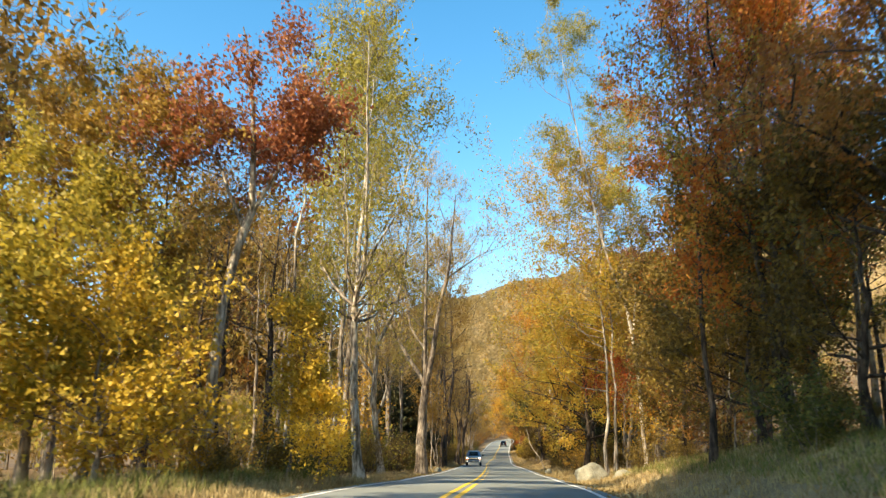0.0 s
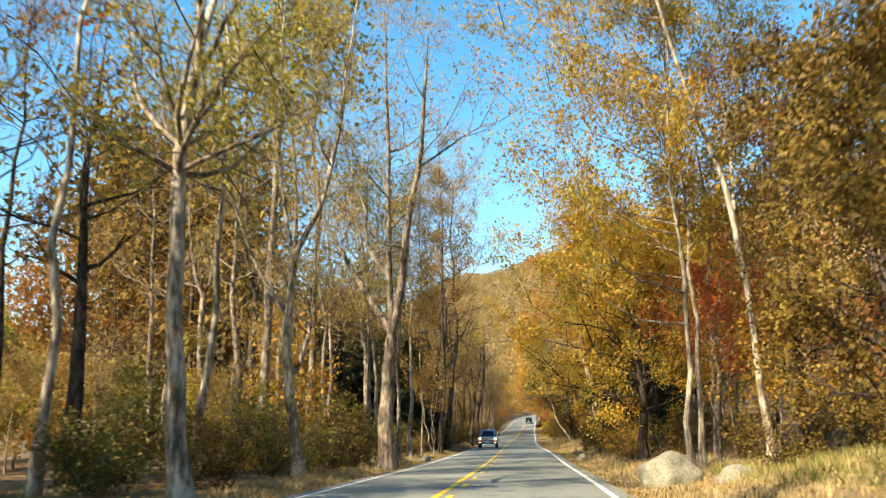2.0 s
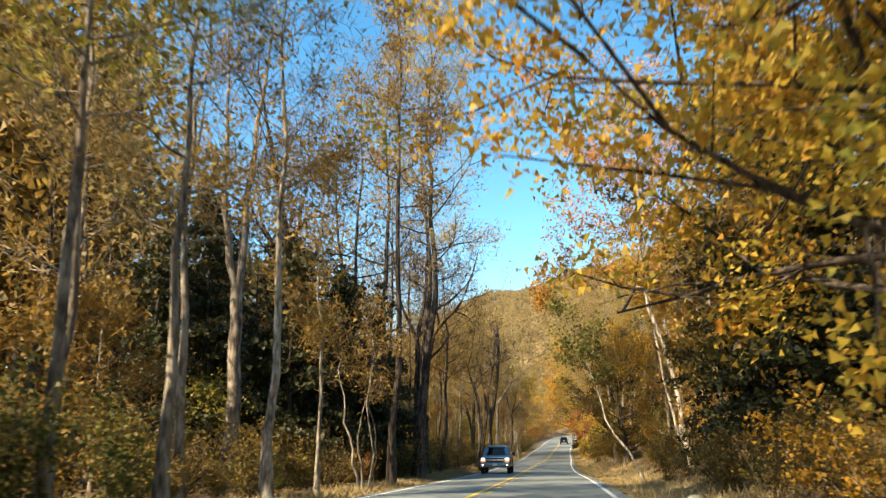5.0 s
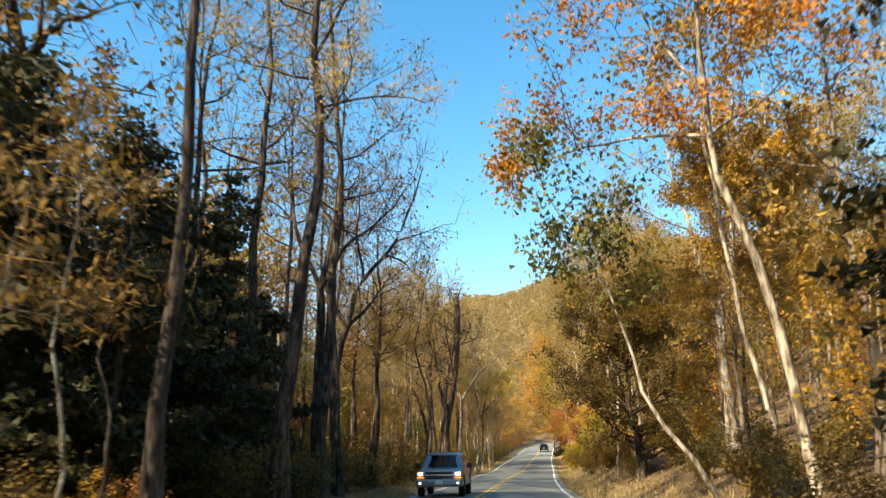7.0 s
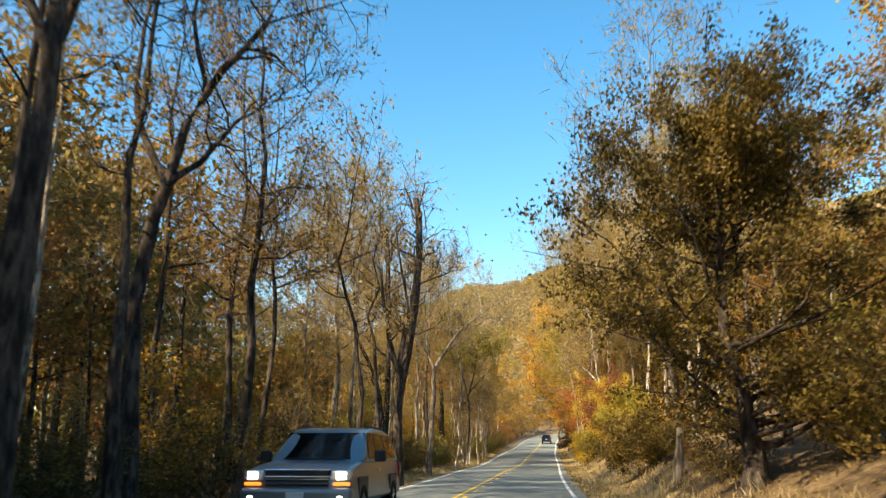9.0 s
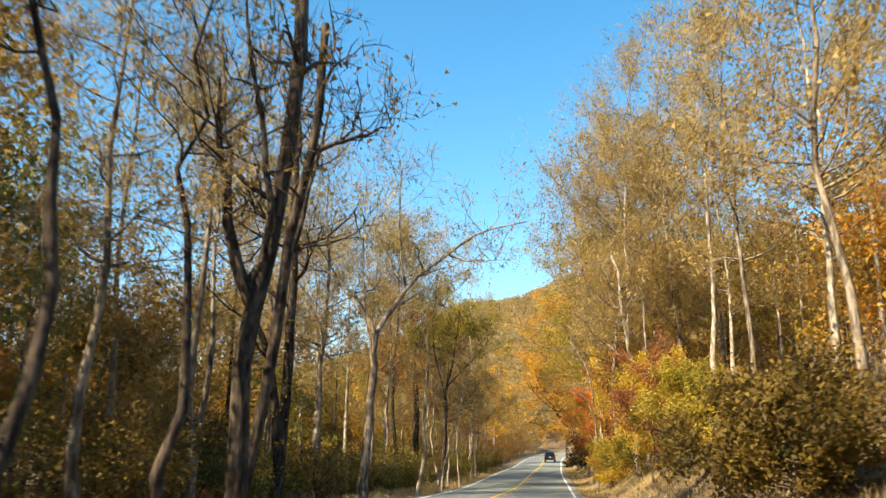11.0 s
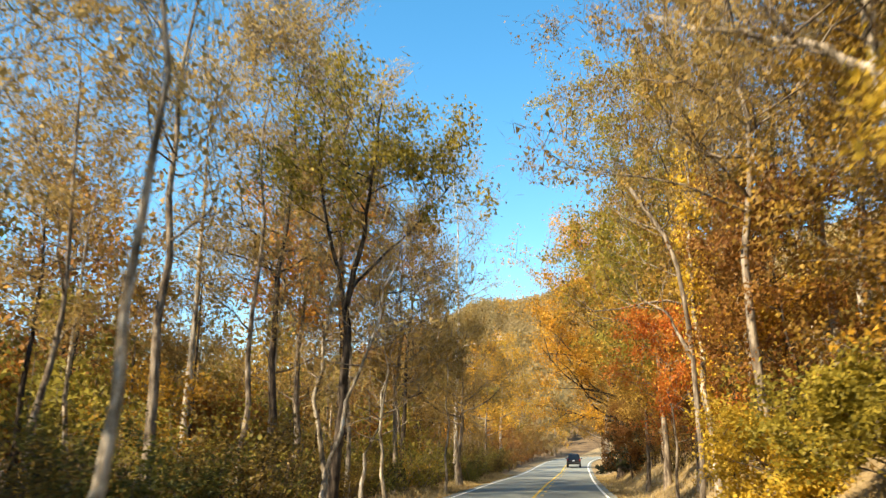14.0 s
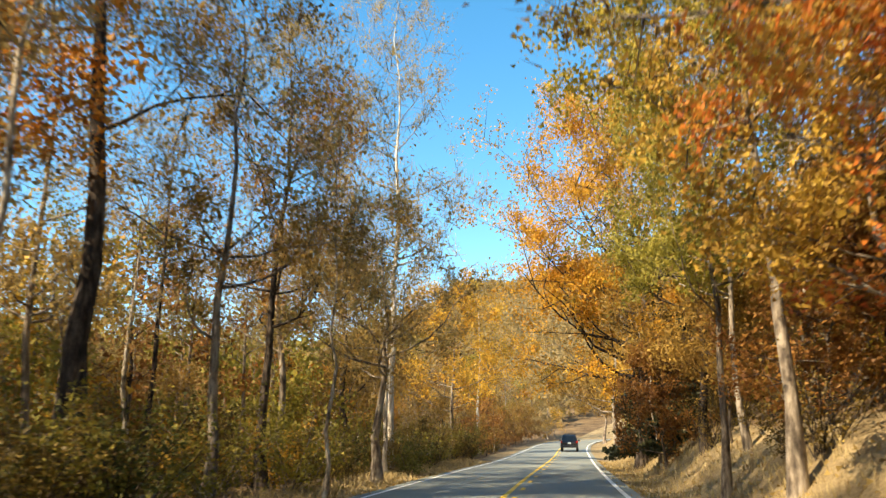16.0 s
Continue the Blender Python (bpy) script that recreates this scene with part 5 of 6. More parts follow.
    ("poplar_tree", "tall hillside tree with hazy tan twigs", 0.0, 157.0, dict(H=17, r=0.15, leaf="tan", bark="pale", leaves=4200, size=0.19, z0=0.3, spread=3.4, limbs=20, twigs=5, rise=0.2, rich=0.8, feather=0.5)),
    ("poplar_tree", "feathery tan hillside tree with fine twigs", 0.9, 171.0, dict(H=19, r=0.15, leaf="tan", bark="pale", leaves=4200, size=0.19, z0=0.3, spread=3.4, limbs=20, twigs=5, rise=0.2, rich=0.8, feather=0.5)),
    ("poplar_tree", "tall hillside poplar with hazy tan leaves", -0.8, 169.0, dict(H=20, r=0.15, leaf="tan", bark="pale", leaves=4200, size=0.19, z0=0.3, spread=3.4, limbs=20, twigs=5, rise=0.2, rich=0.8, feather=0.5)),
    ("poplar_tree", "tall hillside tree with hazy tan twigs", -1.2, 183.0, dict(H=18, r=0.15, leaf="tan", bark="pale", leaves=4200, size=0.19, z0=0.3, spread=3.4, limbs=20, twigs=5, rise=0.2, rich=0.8, feather=0.5)),
    ("poplar_tree", "feathery tan hillside tree with fine twigs", 1.2, 178.5, dict(H=20, r=0.15, leaf="tan", bark="pale", leaves=4200, size=0.19, z0=0.3, spread=3.4, limbs=20, twigs=5, rise=0.2, rich=0.8, feather=0.5)),
    ("poplar_tree", "tall hillside tree with hazy tan twigs", -2.6, 190.0, dict(pull=(-0.3, 0), H=20, r=0.15, leaf="tan", bark="pale", leaves=4200, size=0.19, z0=0.3, spread=4.4, limbs=20, twigs=5, rise=0.2, rich=0.8, feather=0.5)),
    ("poplar_tree", "tall hillside poplar with hazy tan leaves", -0.4, 193.0, dict(H=18, r=0.15, leaf="tan", bark="grey", leaves=4200, size=0.19, z0=0.3, spread=3.4, limbs=20, twigs=5, rise=0.2, rich=0.8, feather=0.5)),
    ("poplar_tree", "tall hillside tree with hazy tan twigs", -2.2, 157.6, dict(H=19, r=0.14, leaf="tan", bark="pale", leaves=4200, size=0.19, z0=0.35, spread=4.2, limbs=24, twigs=5, rise=0.2, rich=0.8, feather=0.6, pull=(-0.2, 0))),
    ("poplar_tree", "tall tan tree with golden lower leaves above the bank", -2.8, 166.4, dict(H=21, r=0.15, leaf="tan", bark="grey", leaves=4600, size=0.19, z0=0.3, spread=4.4, limbs=26, twigs=5, rise=0.18, rich=0.8, feather=0.5, pull=(-0.3, 0))),
    ("oak_tree", "tall brown-leaved oak above the bank", -3.6, 176.5, dict(H=20, r=0.16, leaf="brown", bark="grey", leaves=5600, size=0.2, z0=0.25, spread=4.4, limbs=26, rise=0.16, rich=0.9, pull=(-0.3, 0))),
    ("poplar_tree", "tall hillside tree with hazy tan twigs", 3.4, 140.0, dict(H=17, r=0.15, leaf="tan", bark="pale", leaves=4200, size=0.19, z0=0.3, spread=3.4, limbs=20, twigs=5, rise=0.2, rich=0.8, feather=0.5)),
    ("poplar_tree", "tall hillside tree with hazy tan twigs", 2.0, 134.0, dict(H=18, r=0.15, leaf="tan", bark="grey", leaves=4200, size=0.19, z0=0.3, spread=3.4, limbs=20, twigs=5, rise=0.2, rich=0.8, feather=0.5)),
    ("maple_tree", "brown-gold maple beyond the bend", -9.0, 292.0, dict(H=15, r=0.25, leaf="brown", leaves=6000, size=0.32, z0=0.3, spread=5.0, limbs=22, shape="round")),
    # high crowns added to shade the trees across the road
    ("poplar_tree", "very tall slim forest tree added for shade, with a high olive crown", -11.5, 54.5, dict(H=31, r=0.24, leaf="olive", bark="grey", leaves=2520, size=0.32, z0=0.6, spread=4.2, limbs=22, rich=0.4)),
    ("poplar_tree", "very tall slim forest tree added for shade, with a high olive crown", -13.5, 58.5, dict(H=31, r=0.24, leaf="olive", bark="grey", leaves=2520, size=0.32, z0=0.6, spread=4.2, limbs=22, rich=0.4)),
    ("poplar_tree", "very tall slim forest tree added for shade, with a high olive crown", -12.2, 62.5, dict(H=31, r=0.24, leaf="olive", bark="grey", leaves=2520, size=0.32, z0=0.6, spread=4.2, limbs=22, rich=0.4)),
    ("poplar_tree", "very tall slim forest tree added for shade, with a high olive crown", -15.0, 66.0, dict(H=31, r=0.24, leaf="olive", bark="grey", leaves=3600, size=0.32, z0=0.6, spread=4.2, limbs=22, rich=0.4)),
    # oaks mostly out of view, added to shade the left undergrowth
    ("oak_tree", "tall forest oak with a broad brown crown, added for shade", -20.0, 24.0, dict(H=18.5, r=0.24, leaf="brown", bark="dark", leaves=4200, size=0.36, z0=0.3, spread=4.4, limbs=20, rich=0.35)),
    ("oak_tree", "tall forest oak with a broad brown crown, added for shade", -23.0, 29.0, dict(H=18.5, r=0.24, leaf="brown", bark="dark", leaves=4200, size=0.36, z0=0.3, spread=4.4, limbs=20, rich=0.35)),
    ("oak_tree", "tall forest oak with a broad brown crown, added for shade", -25.5, 34.5, dict(H=18.5, r=0.24, leaf="brown", bark="dark", leaves=4200, size=0.36, z0=0.3, spread=4.4, limbs=20, rich=0.35)),
    ("oak_tree", "tall forest oak with a broad brown crown, added for shade", -22.5, 19.0, dict(H=18.5, r=0.24, leaf="brown", bark="dark", leaves=4200, size=0.36, z0=0.3, spread=4.4, limbs=20, rich=0.35)),
    # two last unseen poplars, added to carry the shadow further up the bank
    ("poplar_tree", "very tall unseen poplar, its dense high crown added for shade", -10.8, 5.0, dict(H=34, r=0.28, leaf="brown", bark="grey", leaves=6000, size=0.42, z0=0.47, spread=4.8, limbs=22, rich=0.35)),
    ("poplar_tree", "very tall unseen poplar, its dense high crown added for shade", -9.8, 9.5, dict(H=34, r=0.28, leaf="brown", bark="grey", leaves=6000, size=0.42, z0=0.47, spread=4.8, limbs=22, rich=0.35)),
]
for i, (name, label, x, y, opt) in enumerate(ALONE):
    away = x - float(road_x(y))
    if "rich" not in opt:
        opt["rich"] = 0.35 if y < 12 else 1.4 if 0 < away < (12.5 if y < 62 else 7.6) else 1.1 if abs(away) < 8.5 else 0.7 if abs(away) < 11 else 0.38
    plant(grow(name, label, 100 + i, at=(x, y), **opt), x, y)
# hemlocks left of x = -17 are added dark fill for the shaded wood
for i, (x, y, h, w) in enumerate(((-14.6, 87.5, 12, 3.4), (-12.9, 96.2, 11.5, 2.7), (-13.6, 101.0, 8, 2.8), (6.6, 76.5, 14, 3.2), (4.7, 82.5, 13, 3.2), (5.4, 78.2, 13, 3.2), (7.4, 83.0, 12, 3.0), (-4.6, 214.0, 8.5, 2.6), (-5.4, 206.5, 3.6, 1.9), (-6.2, 213.0, 5.0, 2.2), (-5.8, 219.0, 6.0, 2.4), (-17, 105, 7, 2.6), (-18.5, 99, 9, 2.9), (-20.5, 108.5, 9, 2.9), (-17.5, 93.5, 10, 3.0), (-18.2, 86.0, 14, 3.6), (-13.0, 90.5, 11, 3.0), (-16.0, 90.0, 13, 3.4), (-20.5, 91.5, 14, 3.6), (-14.2, 94.8, 11, 3.0), (-24.0, 95.0, 12, 3.6), (-22.5, 100.5, 11, 3.4), (-19.5, 84.0, 12, 3.4), (-16.6, 97.5, 9, 3.0), (-5.0, 226.0, 7, 2.6), (-4.0, 209.5, 6, 2.4))):
    near = abs(x - float(road_x(y))) < 9.6 and 70 < y < 100
    plant(hemlock("hemlock_tree", "dark green hemlock with drooping branches", 300 + i, h, w, int((760 if near else 400) * h), 0.18 if near else 0.26), x, y)

# ---- the wood behind, from a few kinds of tree ----
KINDS = [
    grow("oak_tree", "forest oak with thinning brown leaves", 501, H=16, r=0.2, leaf="brown", leaves=1800, size=0.28, z0=0.3, spread=3.4, limbs=12, twigs=3, fine=False),
    grow("poplar_tree", "tall slim forest tree with tan twigs", 502, H=18, r=0.17, leaf="tan", bark="pale", leaves=1900, size=0.23, z0=0.4, spread=2.9, limbs=13, twigs=4, rise=0.2, fine=False),
    grow("oak_tree", "forest tree with rust-coloured leaves", 503, H=14, r=0.18, leaf="rust", bark="dark", leaves=1800, size=0.28, z0=0.25, spread=3.4, limbs=12, twigs=3, fine=False),
    grow("maple_tree", "forest maple with gold leaves", 504, H=12, r=0.15, leaf="gold", leaves=1900, size=0.28, z0=0.2, spread=3.2, limbs=13, twigs=3, shape="round", fine=False),
    grow("beech_tree", "bare grey forest tree with fine twigs", 505, H=17, r=0.16, leaf="tan", bark="grey", leaves=500, size=0.26, z0=0.35, spread=3.2, limbs=15, twigs=5, rise=0.2, fine=False),
    grow("maple_tree", "forest maple with orange leaves", 506, H=11, r=0.14, leaf="orange", leaves=1900, size=0.28, z0=0.2, spread=3.1, limbs=13, twigs=3, shape="round", fine=False),
    grow("hickory_tree", "forest hickory with olive leaves", 507, H=15, r=0.16, leaf="olive", leaves=1800, size=0.28, z0=0.25, spread=3.1, limbs=13, twigs=3, fine=False),
    grow("poplar_tree", "dark-trunked forest tree with few leaves", 508, H=18, r=0.2, leaf="brown", bark="dark", leaves=1100, size=0.24, z0=0.42, spread=3.3, limbs=13, twigs=4, fine=False),
]
NEAR = [
    grow("oak_tree", "wood-edge oak with thinning brown leaves", 521, H=16, r=0.2, leaf="brown", leaves=2900, size=0.18, z0=0.32, spread=3.4, limbs=15, twigs=4, fine=False, rich=1.25),
    grow("poplar_tree", "tall slim wood-edge tree with tan twigs", 522, H=18, r=0.17, leaf="tan", bark="pale", leaves=2300, size=0.18, z0=0.38, spread=2.9, limbs=16, twigs=5, rise=0.2, fine=False, rich=1.25),
    grow("beech_tree", "bare grey wood-edge tree with fine twigs", 523, H=17, r=0.16, leaf="tan", bark="grey", leaves=500, size=0.22, z0=0.35, spread=3.2, limbs=17, twigs=6, rise=0.2, fine=False, rich=1.25),
    grow("poplar_tree", "dark-trunked wood-edge tree with few leaves", 524, H=18, r=0.2, leaf="brown", bark="dark", leaves=1400, size=0.18, z0=0.42, spread=3.3, limbs=15, twigs=5, fine=False, rich=1.25),
    grow("hickory_tree", "wood-edge hickory with olive-gold leaves", 525, H=15, r=0.16, leaf="olive", leaves=3200, size=0.17, z0=0.25, spread=3.1, limbs=16, twigs=4, fine=False, rich=1.25),
    grow("maple_tree", "wood-edge maple with gold leaves", 526, H=12, r=0.15, leaf="gold", leaves=3600, size=0.17, z0=0.2, spread=3.2, limbs=16, twigs=4, shape="round", fine=False, rich=1.25),
    grow("oak_tree", "wood-edge tree with rust-coloured leaves", 527, H=14, r=0.18, leaf="rust", bark="dark", leaves=3200, size=0.18, z0=0.25, spread=3.4, limbs=15, twigs=4, fine=False, rich=1.25),
]
YOUNG = [
    grow("young_tree", "young understory tree with brown leaves", 541, H=6, r=0.06, leaf="brown", leaves=1500, size=0.17, z0=0.12, spread=2.0, limbs=13, twigs=3, fine=False),
    grow("young_tree", "young understory tree with tangled bare twigs", 542, H=6.5, r=0.06, leaf="tan", bark="pale", leaves=500, size=0.2, z0=0.15, spread=2.2, limbs=16, twigs=6, fine=False, crookedness=1.6),
    grow("young_tree", "young understory tree with olive leaves", 543, H=5.5, r=0.06, leaf="olive", leaves=1400, size=0.17, z0=0.1, spread=2.0, limbs=13, twigs=3, fine=False),
    grow("young_tree", "young understory tree with gold leaves", 544, H=6, r=0.06, leaf="gold", leaves=1500, size=0.17, z0=0.12, spread=2.0, limbs=13, twigs=3, fine=False),
    grow("young_tree", "young understory tree with rust leaves", 545, H=5.5, r=0.06, leaf="rust", bark="dark", leaves=1600, size=0.16, z0=0.12, spread=2.0, limbs=13, twigs=3, fine=False),
]
SHRUBS = [
    # bronze leaves put the shade of the wood's edge into the colour
    shrub("shrub", "brown woodland shrub at the forest edge, leaf colour darkened for shade", 601, 2.2, 1.3, "bronze", 2340, 0.10),
    shrub("shrub", "olive-green woodland shrub at the forest edge", 602, 1.9, 1.3, "green", 2340, 0.09),
    shrub("shrub", "gold-leaved woodland shrub at the forest edge", 603, 2.6, 1.4, "gold", 2080, 0.09),
    shrub("shrub", "tangled dark brush, its few leaves coloured dark for shade", 604, 2.4, 1.5, "bronze", 1820, 0.09, "dark", 14),
    shrub("shrub", "yellow-leaved shrub beside the road verge", 605, 2.3, 1.3, "yellow", 2210, 0.09),
    shrub("shrub", "rust-red woodland shrub at the forest edge", 606, 2.0, 1.2, "rust", 2080, 0.09),
]
# the deeper wood: broad low crowns standing close
DEEP = [
    grow("forest_tree", "bushy forest tree with brown leaves", 561, H=9, r=0.1, leaf="brown", leaves=3200, size=0.245, z0=0.12, spread=3.0, limbs=9, twigs=2, fine=False, shape="round"),
    grow("forest_tree", "bushy forest tree with rust leaves", 562, H=8.5, r=0.1, leaf="rust", leaves=3200, size=0.245, z0=0.12, spread=3.0, limbs=9, twigs=2, fine=False, shape="round"),
    grow("forest_tree", "bushy forest tree with olive leaves", 563, H=9, r=0.1, leaf="olive", leaves=3200, size=0.245, z0=0.12, spread=3.0, limbs=9, twigs=2, fine=False, shape="round"),
    grow("forest_tree", "bushy forest tree with tan leaves", 564, H=9.5, r=0.1, leaf="tan", leaves=3200, size=0.245, z0=0.12, spread=3.0, limbs=9, twigs=2, fine=False, shape="round"),
    grow("forest_tree", "bushy forest tree with orange leaves", 565, H=8, r=0.1, leaf="orange", leaves=3000, size=0.24, z0=0.12, spread=2.8, limbs=12, twigs=2, fine=False, shape="round"),
]
FAR = [
    grow("forest_tree", "distant forest tree with brown leaves", 581, H=9, r=0.1, leaf="brown", leaves=900, size=0.48, z0=0.12, spread=3.0, limbs=8, twigs=2, fine=False, shape="round"),
    grow("forest_tree", "distant forest tree with olive leaves", 582, H=9, r=0.1, leaf="olive", leaves=900, size=0.48, z0=0.12, spread=3.0, limbs=8, twigs=2, fine=False, shape="round"),
    grow("forest_tree", "distant forest tree with tan leaves", 583, H=9.5, r=0.1, leaf="tan", leaves=900, size=0.48, z0=0.12, spread=3.0, limbs=8, twigs=2, fine=False, shape="round"),
]
# tall trees with few large leaves, added only to cast shade
SHADE_BELT = [
    grow("oak_tree", "tall brown-leaved oak added to shade the wood", 571, H=25, r=0.34, leaf="brown", bark="dark", leaves=1000, size=0.6, z0=0.3, spread=5.2, limbs=14, twigs=3, fine=False, feather=0.1),
    grow("poplar_tree", "tall dark-trunked poplar added to shade the wood", 572, H=28, r=0.34, leaf="bronze", bark="dark", leaves=1000, size=0.6, z0=0.35, spread=5.0, limbs=14, twigs=3, fine=False, feather=0.1),
]
THICKET = [
    # bronze thickets carry the shade under the trees in their leaf colour
    shrub("thicket", "dense brown thicket under the trees, leaf colour darkened for shade", 621, 2.8, 1.6, "bronze", 2090, 0.10, "dark", 12),
    shrub("thicket", "dense olive-green thicket under the trees", 622, 2.4, 1.6, "green", 1900, 0.10, "dark", 12),
    shrub("thicket", "bare tangled dark thicket under the trees, leaves coloured dark for shade", 623, 3.0, 1.8, "bronze", 1330, 0.08, "dark", 18),
    shrub("thicket", "thin yellow-olive thicket under the trees", 624, 2.6, 1.6, "olive", 1520, 0.10, "grey", 12),
]
fill = random.Random(7)
first = set()


def scatter(kind_list, index, x, y, scale, group, gap):
    if any((x - a) ** 2 + (y - b) ** 2 < gap * gap for a, b in taken):
        return
    ob = kind_list[index]
    m = pose(x, y, float(ground(x, y)) - 0.05, 0, 0, fill.uniform(0, 360)) @ Matrix.Scale(scale, 4)
    taken.append((x, y))
    if (id(kind_list), index) in first:
        copy_thing(ob, m)
    else:
        first.add((id(kind_list), index))
        ob["group"] = group
        ob.matrix_world = m


def weighted(table):
    return fill.choices(range(len(table)), table)[0]


for i, (bx, by) in enumerate(BANK_BRUSH):
    scatter(SHRUBS, i % 2, bx, by, fill.uniform(0.7, 0.95), "wood edge shrubs", 0.5)

# shrubs of the wood's edge first, then trees in bands going away from the road
for y in np.arange(12, 262, 2.3):
    for side in (-1, 1):
        for band in range(2):
            if fill.random() < (0.7 if band == 0 else 0.35):
                u = side * (6.6 + band * 3.0 + fill.uniform(0, 2.2))
                yy = y + fill.uniform(-1.2, 1.2)
                if side > 0 and yy < 46:
                    u += 1.2
                if side > 0 and yy > 165:
                    u += 3.4
                gold = 3 if (side > 0 and yy > 118) or (side < 0 and yy < 32) else 0.6 if side < 0 or yy > 64 else 0.1
                w = (3, 2.2 if yy < 40 else 1.2, gold, 3 if side < 0 else 1.5, gold * 0.7, 1 if side < 0 or yy > 64 else 0.1)
                scatter(SHRUBS, weighted(w), float(road_x(yy)) + u, yy, fill.uniform(0.5, 1.15), "wood edge shrubs", 0.9)
for y in np.arange(-34, 330, 4.6):
    for side, bands in ((-1, (10.5, 14.5, 19, 24.5)), (1, (9.5, 13.5, 18, 23.5))):
        for b, start in enumerate(bands):
            yy = y + fill.uniform(-2.2, 2.2)
            u = start + fill.uniform(-1.4, 1.8)
            if side > 0 and yy < 46:
                u += 1.0 if yy > 10 else 0
            if (b == 3 and yy > 52) or (b >= 2 and side > 0 and yy < 72) or (b >= 1 and yy < 4):
                continue
            if b == 0 and fill.random() < 0.3:
                continue
            if (b >= 2 and yy < 0) or (side < 0 and (yy < 19 or (yy < 78 and (b >= 2 or fill.random() < 0.5)))) or (b >= 2 and yy > 270):
                continue
            x = float(road_x(yy)) + side * u
            if b < 2 and 8 < yy < 235:
                if side < 0:
                    w = (1, 0.3, 0.8, 6, 0.3, 0.1, 1.2) if 84 < yy < 128 else (3, 2.8, 3, 2.2, 1.8, 0.6, 0.5)
                elif yy < 80:
                    w = (2, 1, 0.4, 1, 2, 1, 2)
                else:
                    w = (3, 3, 1, 0.7, 1.4, 0.5, 1.4)
                if side < 0 and yy < 78 and fill.random() < (0.75 if 22 < yy < 48 else 0.45):
                    continue
                tall = 1.3 if side < 0 and 80 < yy < 112 else 1.0
                scatter(NEAR, weighted(w), x, yy, fill.uniform(0.75, 1.02) * tall, "roadside wood", 2.2)
                continue
            if side < 0:
                w = (3, 2.0, 1.8, 0.9, 2.4, 0.8, 1.2, 1.8) if b < 3 else (2.5, 0.6, 2.5, 1.4, 0.6, 1.8, 1.4, 0.5)
                sc = fill.uniform(0.75, 1.0) if b < 3 else fill.uniform(0.5, 0.75)
            elif yy < 75:
                w, sc = (2, 1, 3, 1.2, 0.5, 1.4, 2, 1), fill.uniform(0.75, 1.0)
            else:
                w, sc = (3, 2.5, 1.2, 2.4, 1.2, 1.4, 1.6, 0.6), fill.uniform(0.8, 1.1)
            scatter(KINDS, weighted(w), x, yy, sc, "roadside wood", 2.2)
for y in np.arange(10, 262, 4.2):
    for side in (-1, 1):
        for start in (8.5, 13, 18):
            yy = y + fill.uniform(-2, 2)
            u = start + fill.uniform(-1, 2.5) + (0.5 if side > 0 and yy < 46 else 0)
            if fill.random() < 0.36:
                continue
            w = (3, 2.6, 2.0, 0.9, 0.3) if side < 0 else (2.2, 0.8, 1.6, 2.4 if 80 < yy < 140 else 0.7, 1.2)
            scatter(YOUNG, weighted(w), float(road_x(yy)) + side * u, yy, fill.uniform(0.6, 1.1), "understory", 1.4)

for y in np.arange(160, 320, 2.1):
    for side, lo, hi in ((1, 7.6, 13.0), (-1, 5.6, 10.5)):
        if side < 0 and y < 204:
            continue
        yy = y + fill.uniform(-0.9, 0.9)
        scatter(YOUNG, weighted((3, 0.8, 1, 0.8, 2.6)), float(road_x(yy)) + side * fill.uniform(lo, hi), yy, fill.uniform(0.5, 0.9), "understory", 1.0)
        if side < 0 and y < 250:
            scatter(THICKET, weighted((3, 1, 3, 1)), float(road_x(yy)) - fill.uniform(5.8, 8.0), yy + 0.8, fill.uniform(0.7, 1.2), "thickets", 0.8)
        if side > 0 and y < 235:
            scatter(THICKET, weighted((3, 0.6, 3, 0.6)), float(road_x(yy)) + fill.uniform(6.6, 9.0), yy + 0.8, fill.uniform(0.6, 1.0), "thickets", 0.8)
        if y > 250 or (side < 0 and y > 205):
            scatter(DEEP, weighted((3, 1, 1, 1, 1)), float(road_x(yy)) + side * fill.uniform(8, 16), yy, fill.uniform(0.6, 1.0), "deeper wood", 1.6)
            continue
        yy = y + fill.uniform(-0.9, 0.9)
        scatter(SHRUBS, weighted((3, 1, 0.5, 3, 0.3, 2)), float(road_x(yy)) + side * (fill.uniform(lo, hi) - 0.4), yy, fill.uniform(0.6, 1.1), "wood edge shrubs", 0.8)

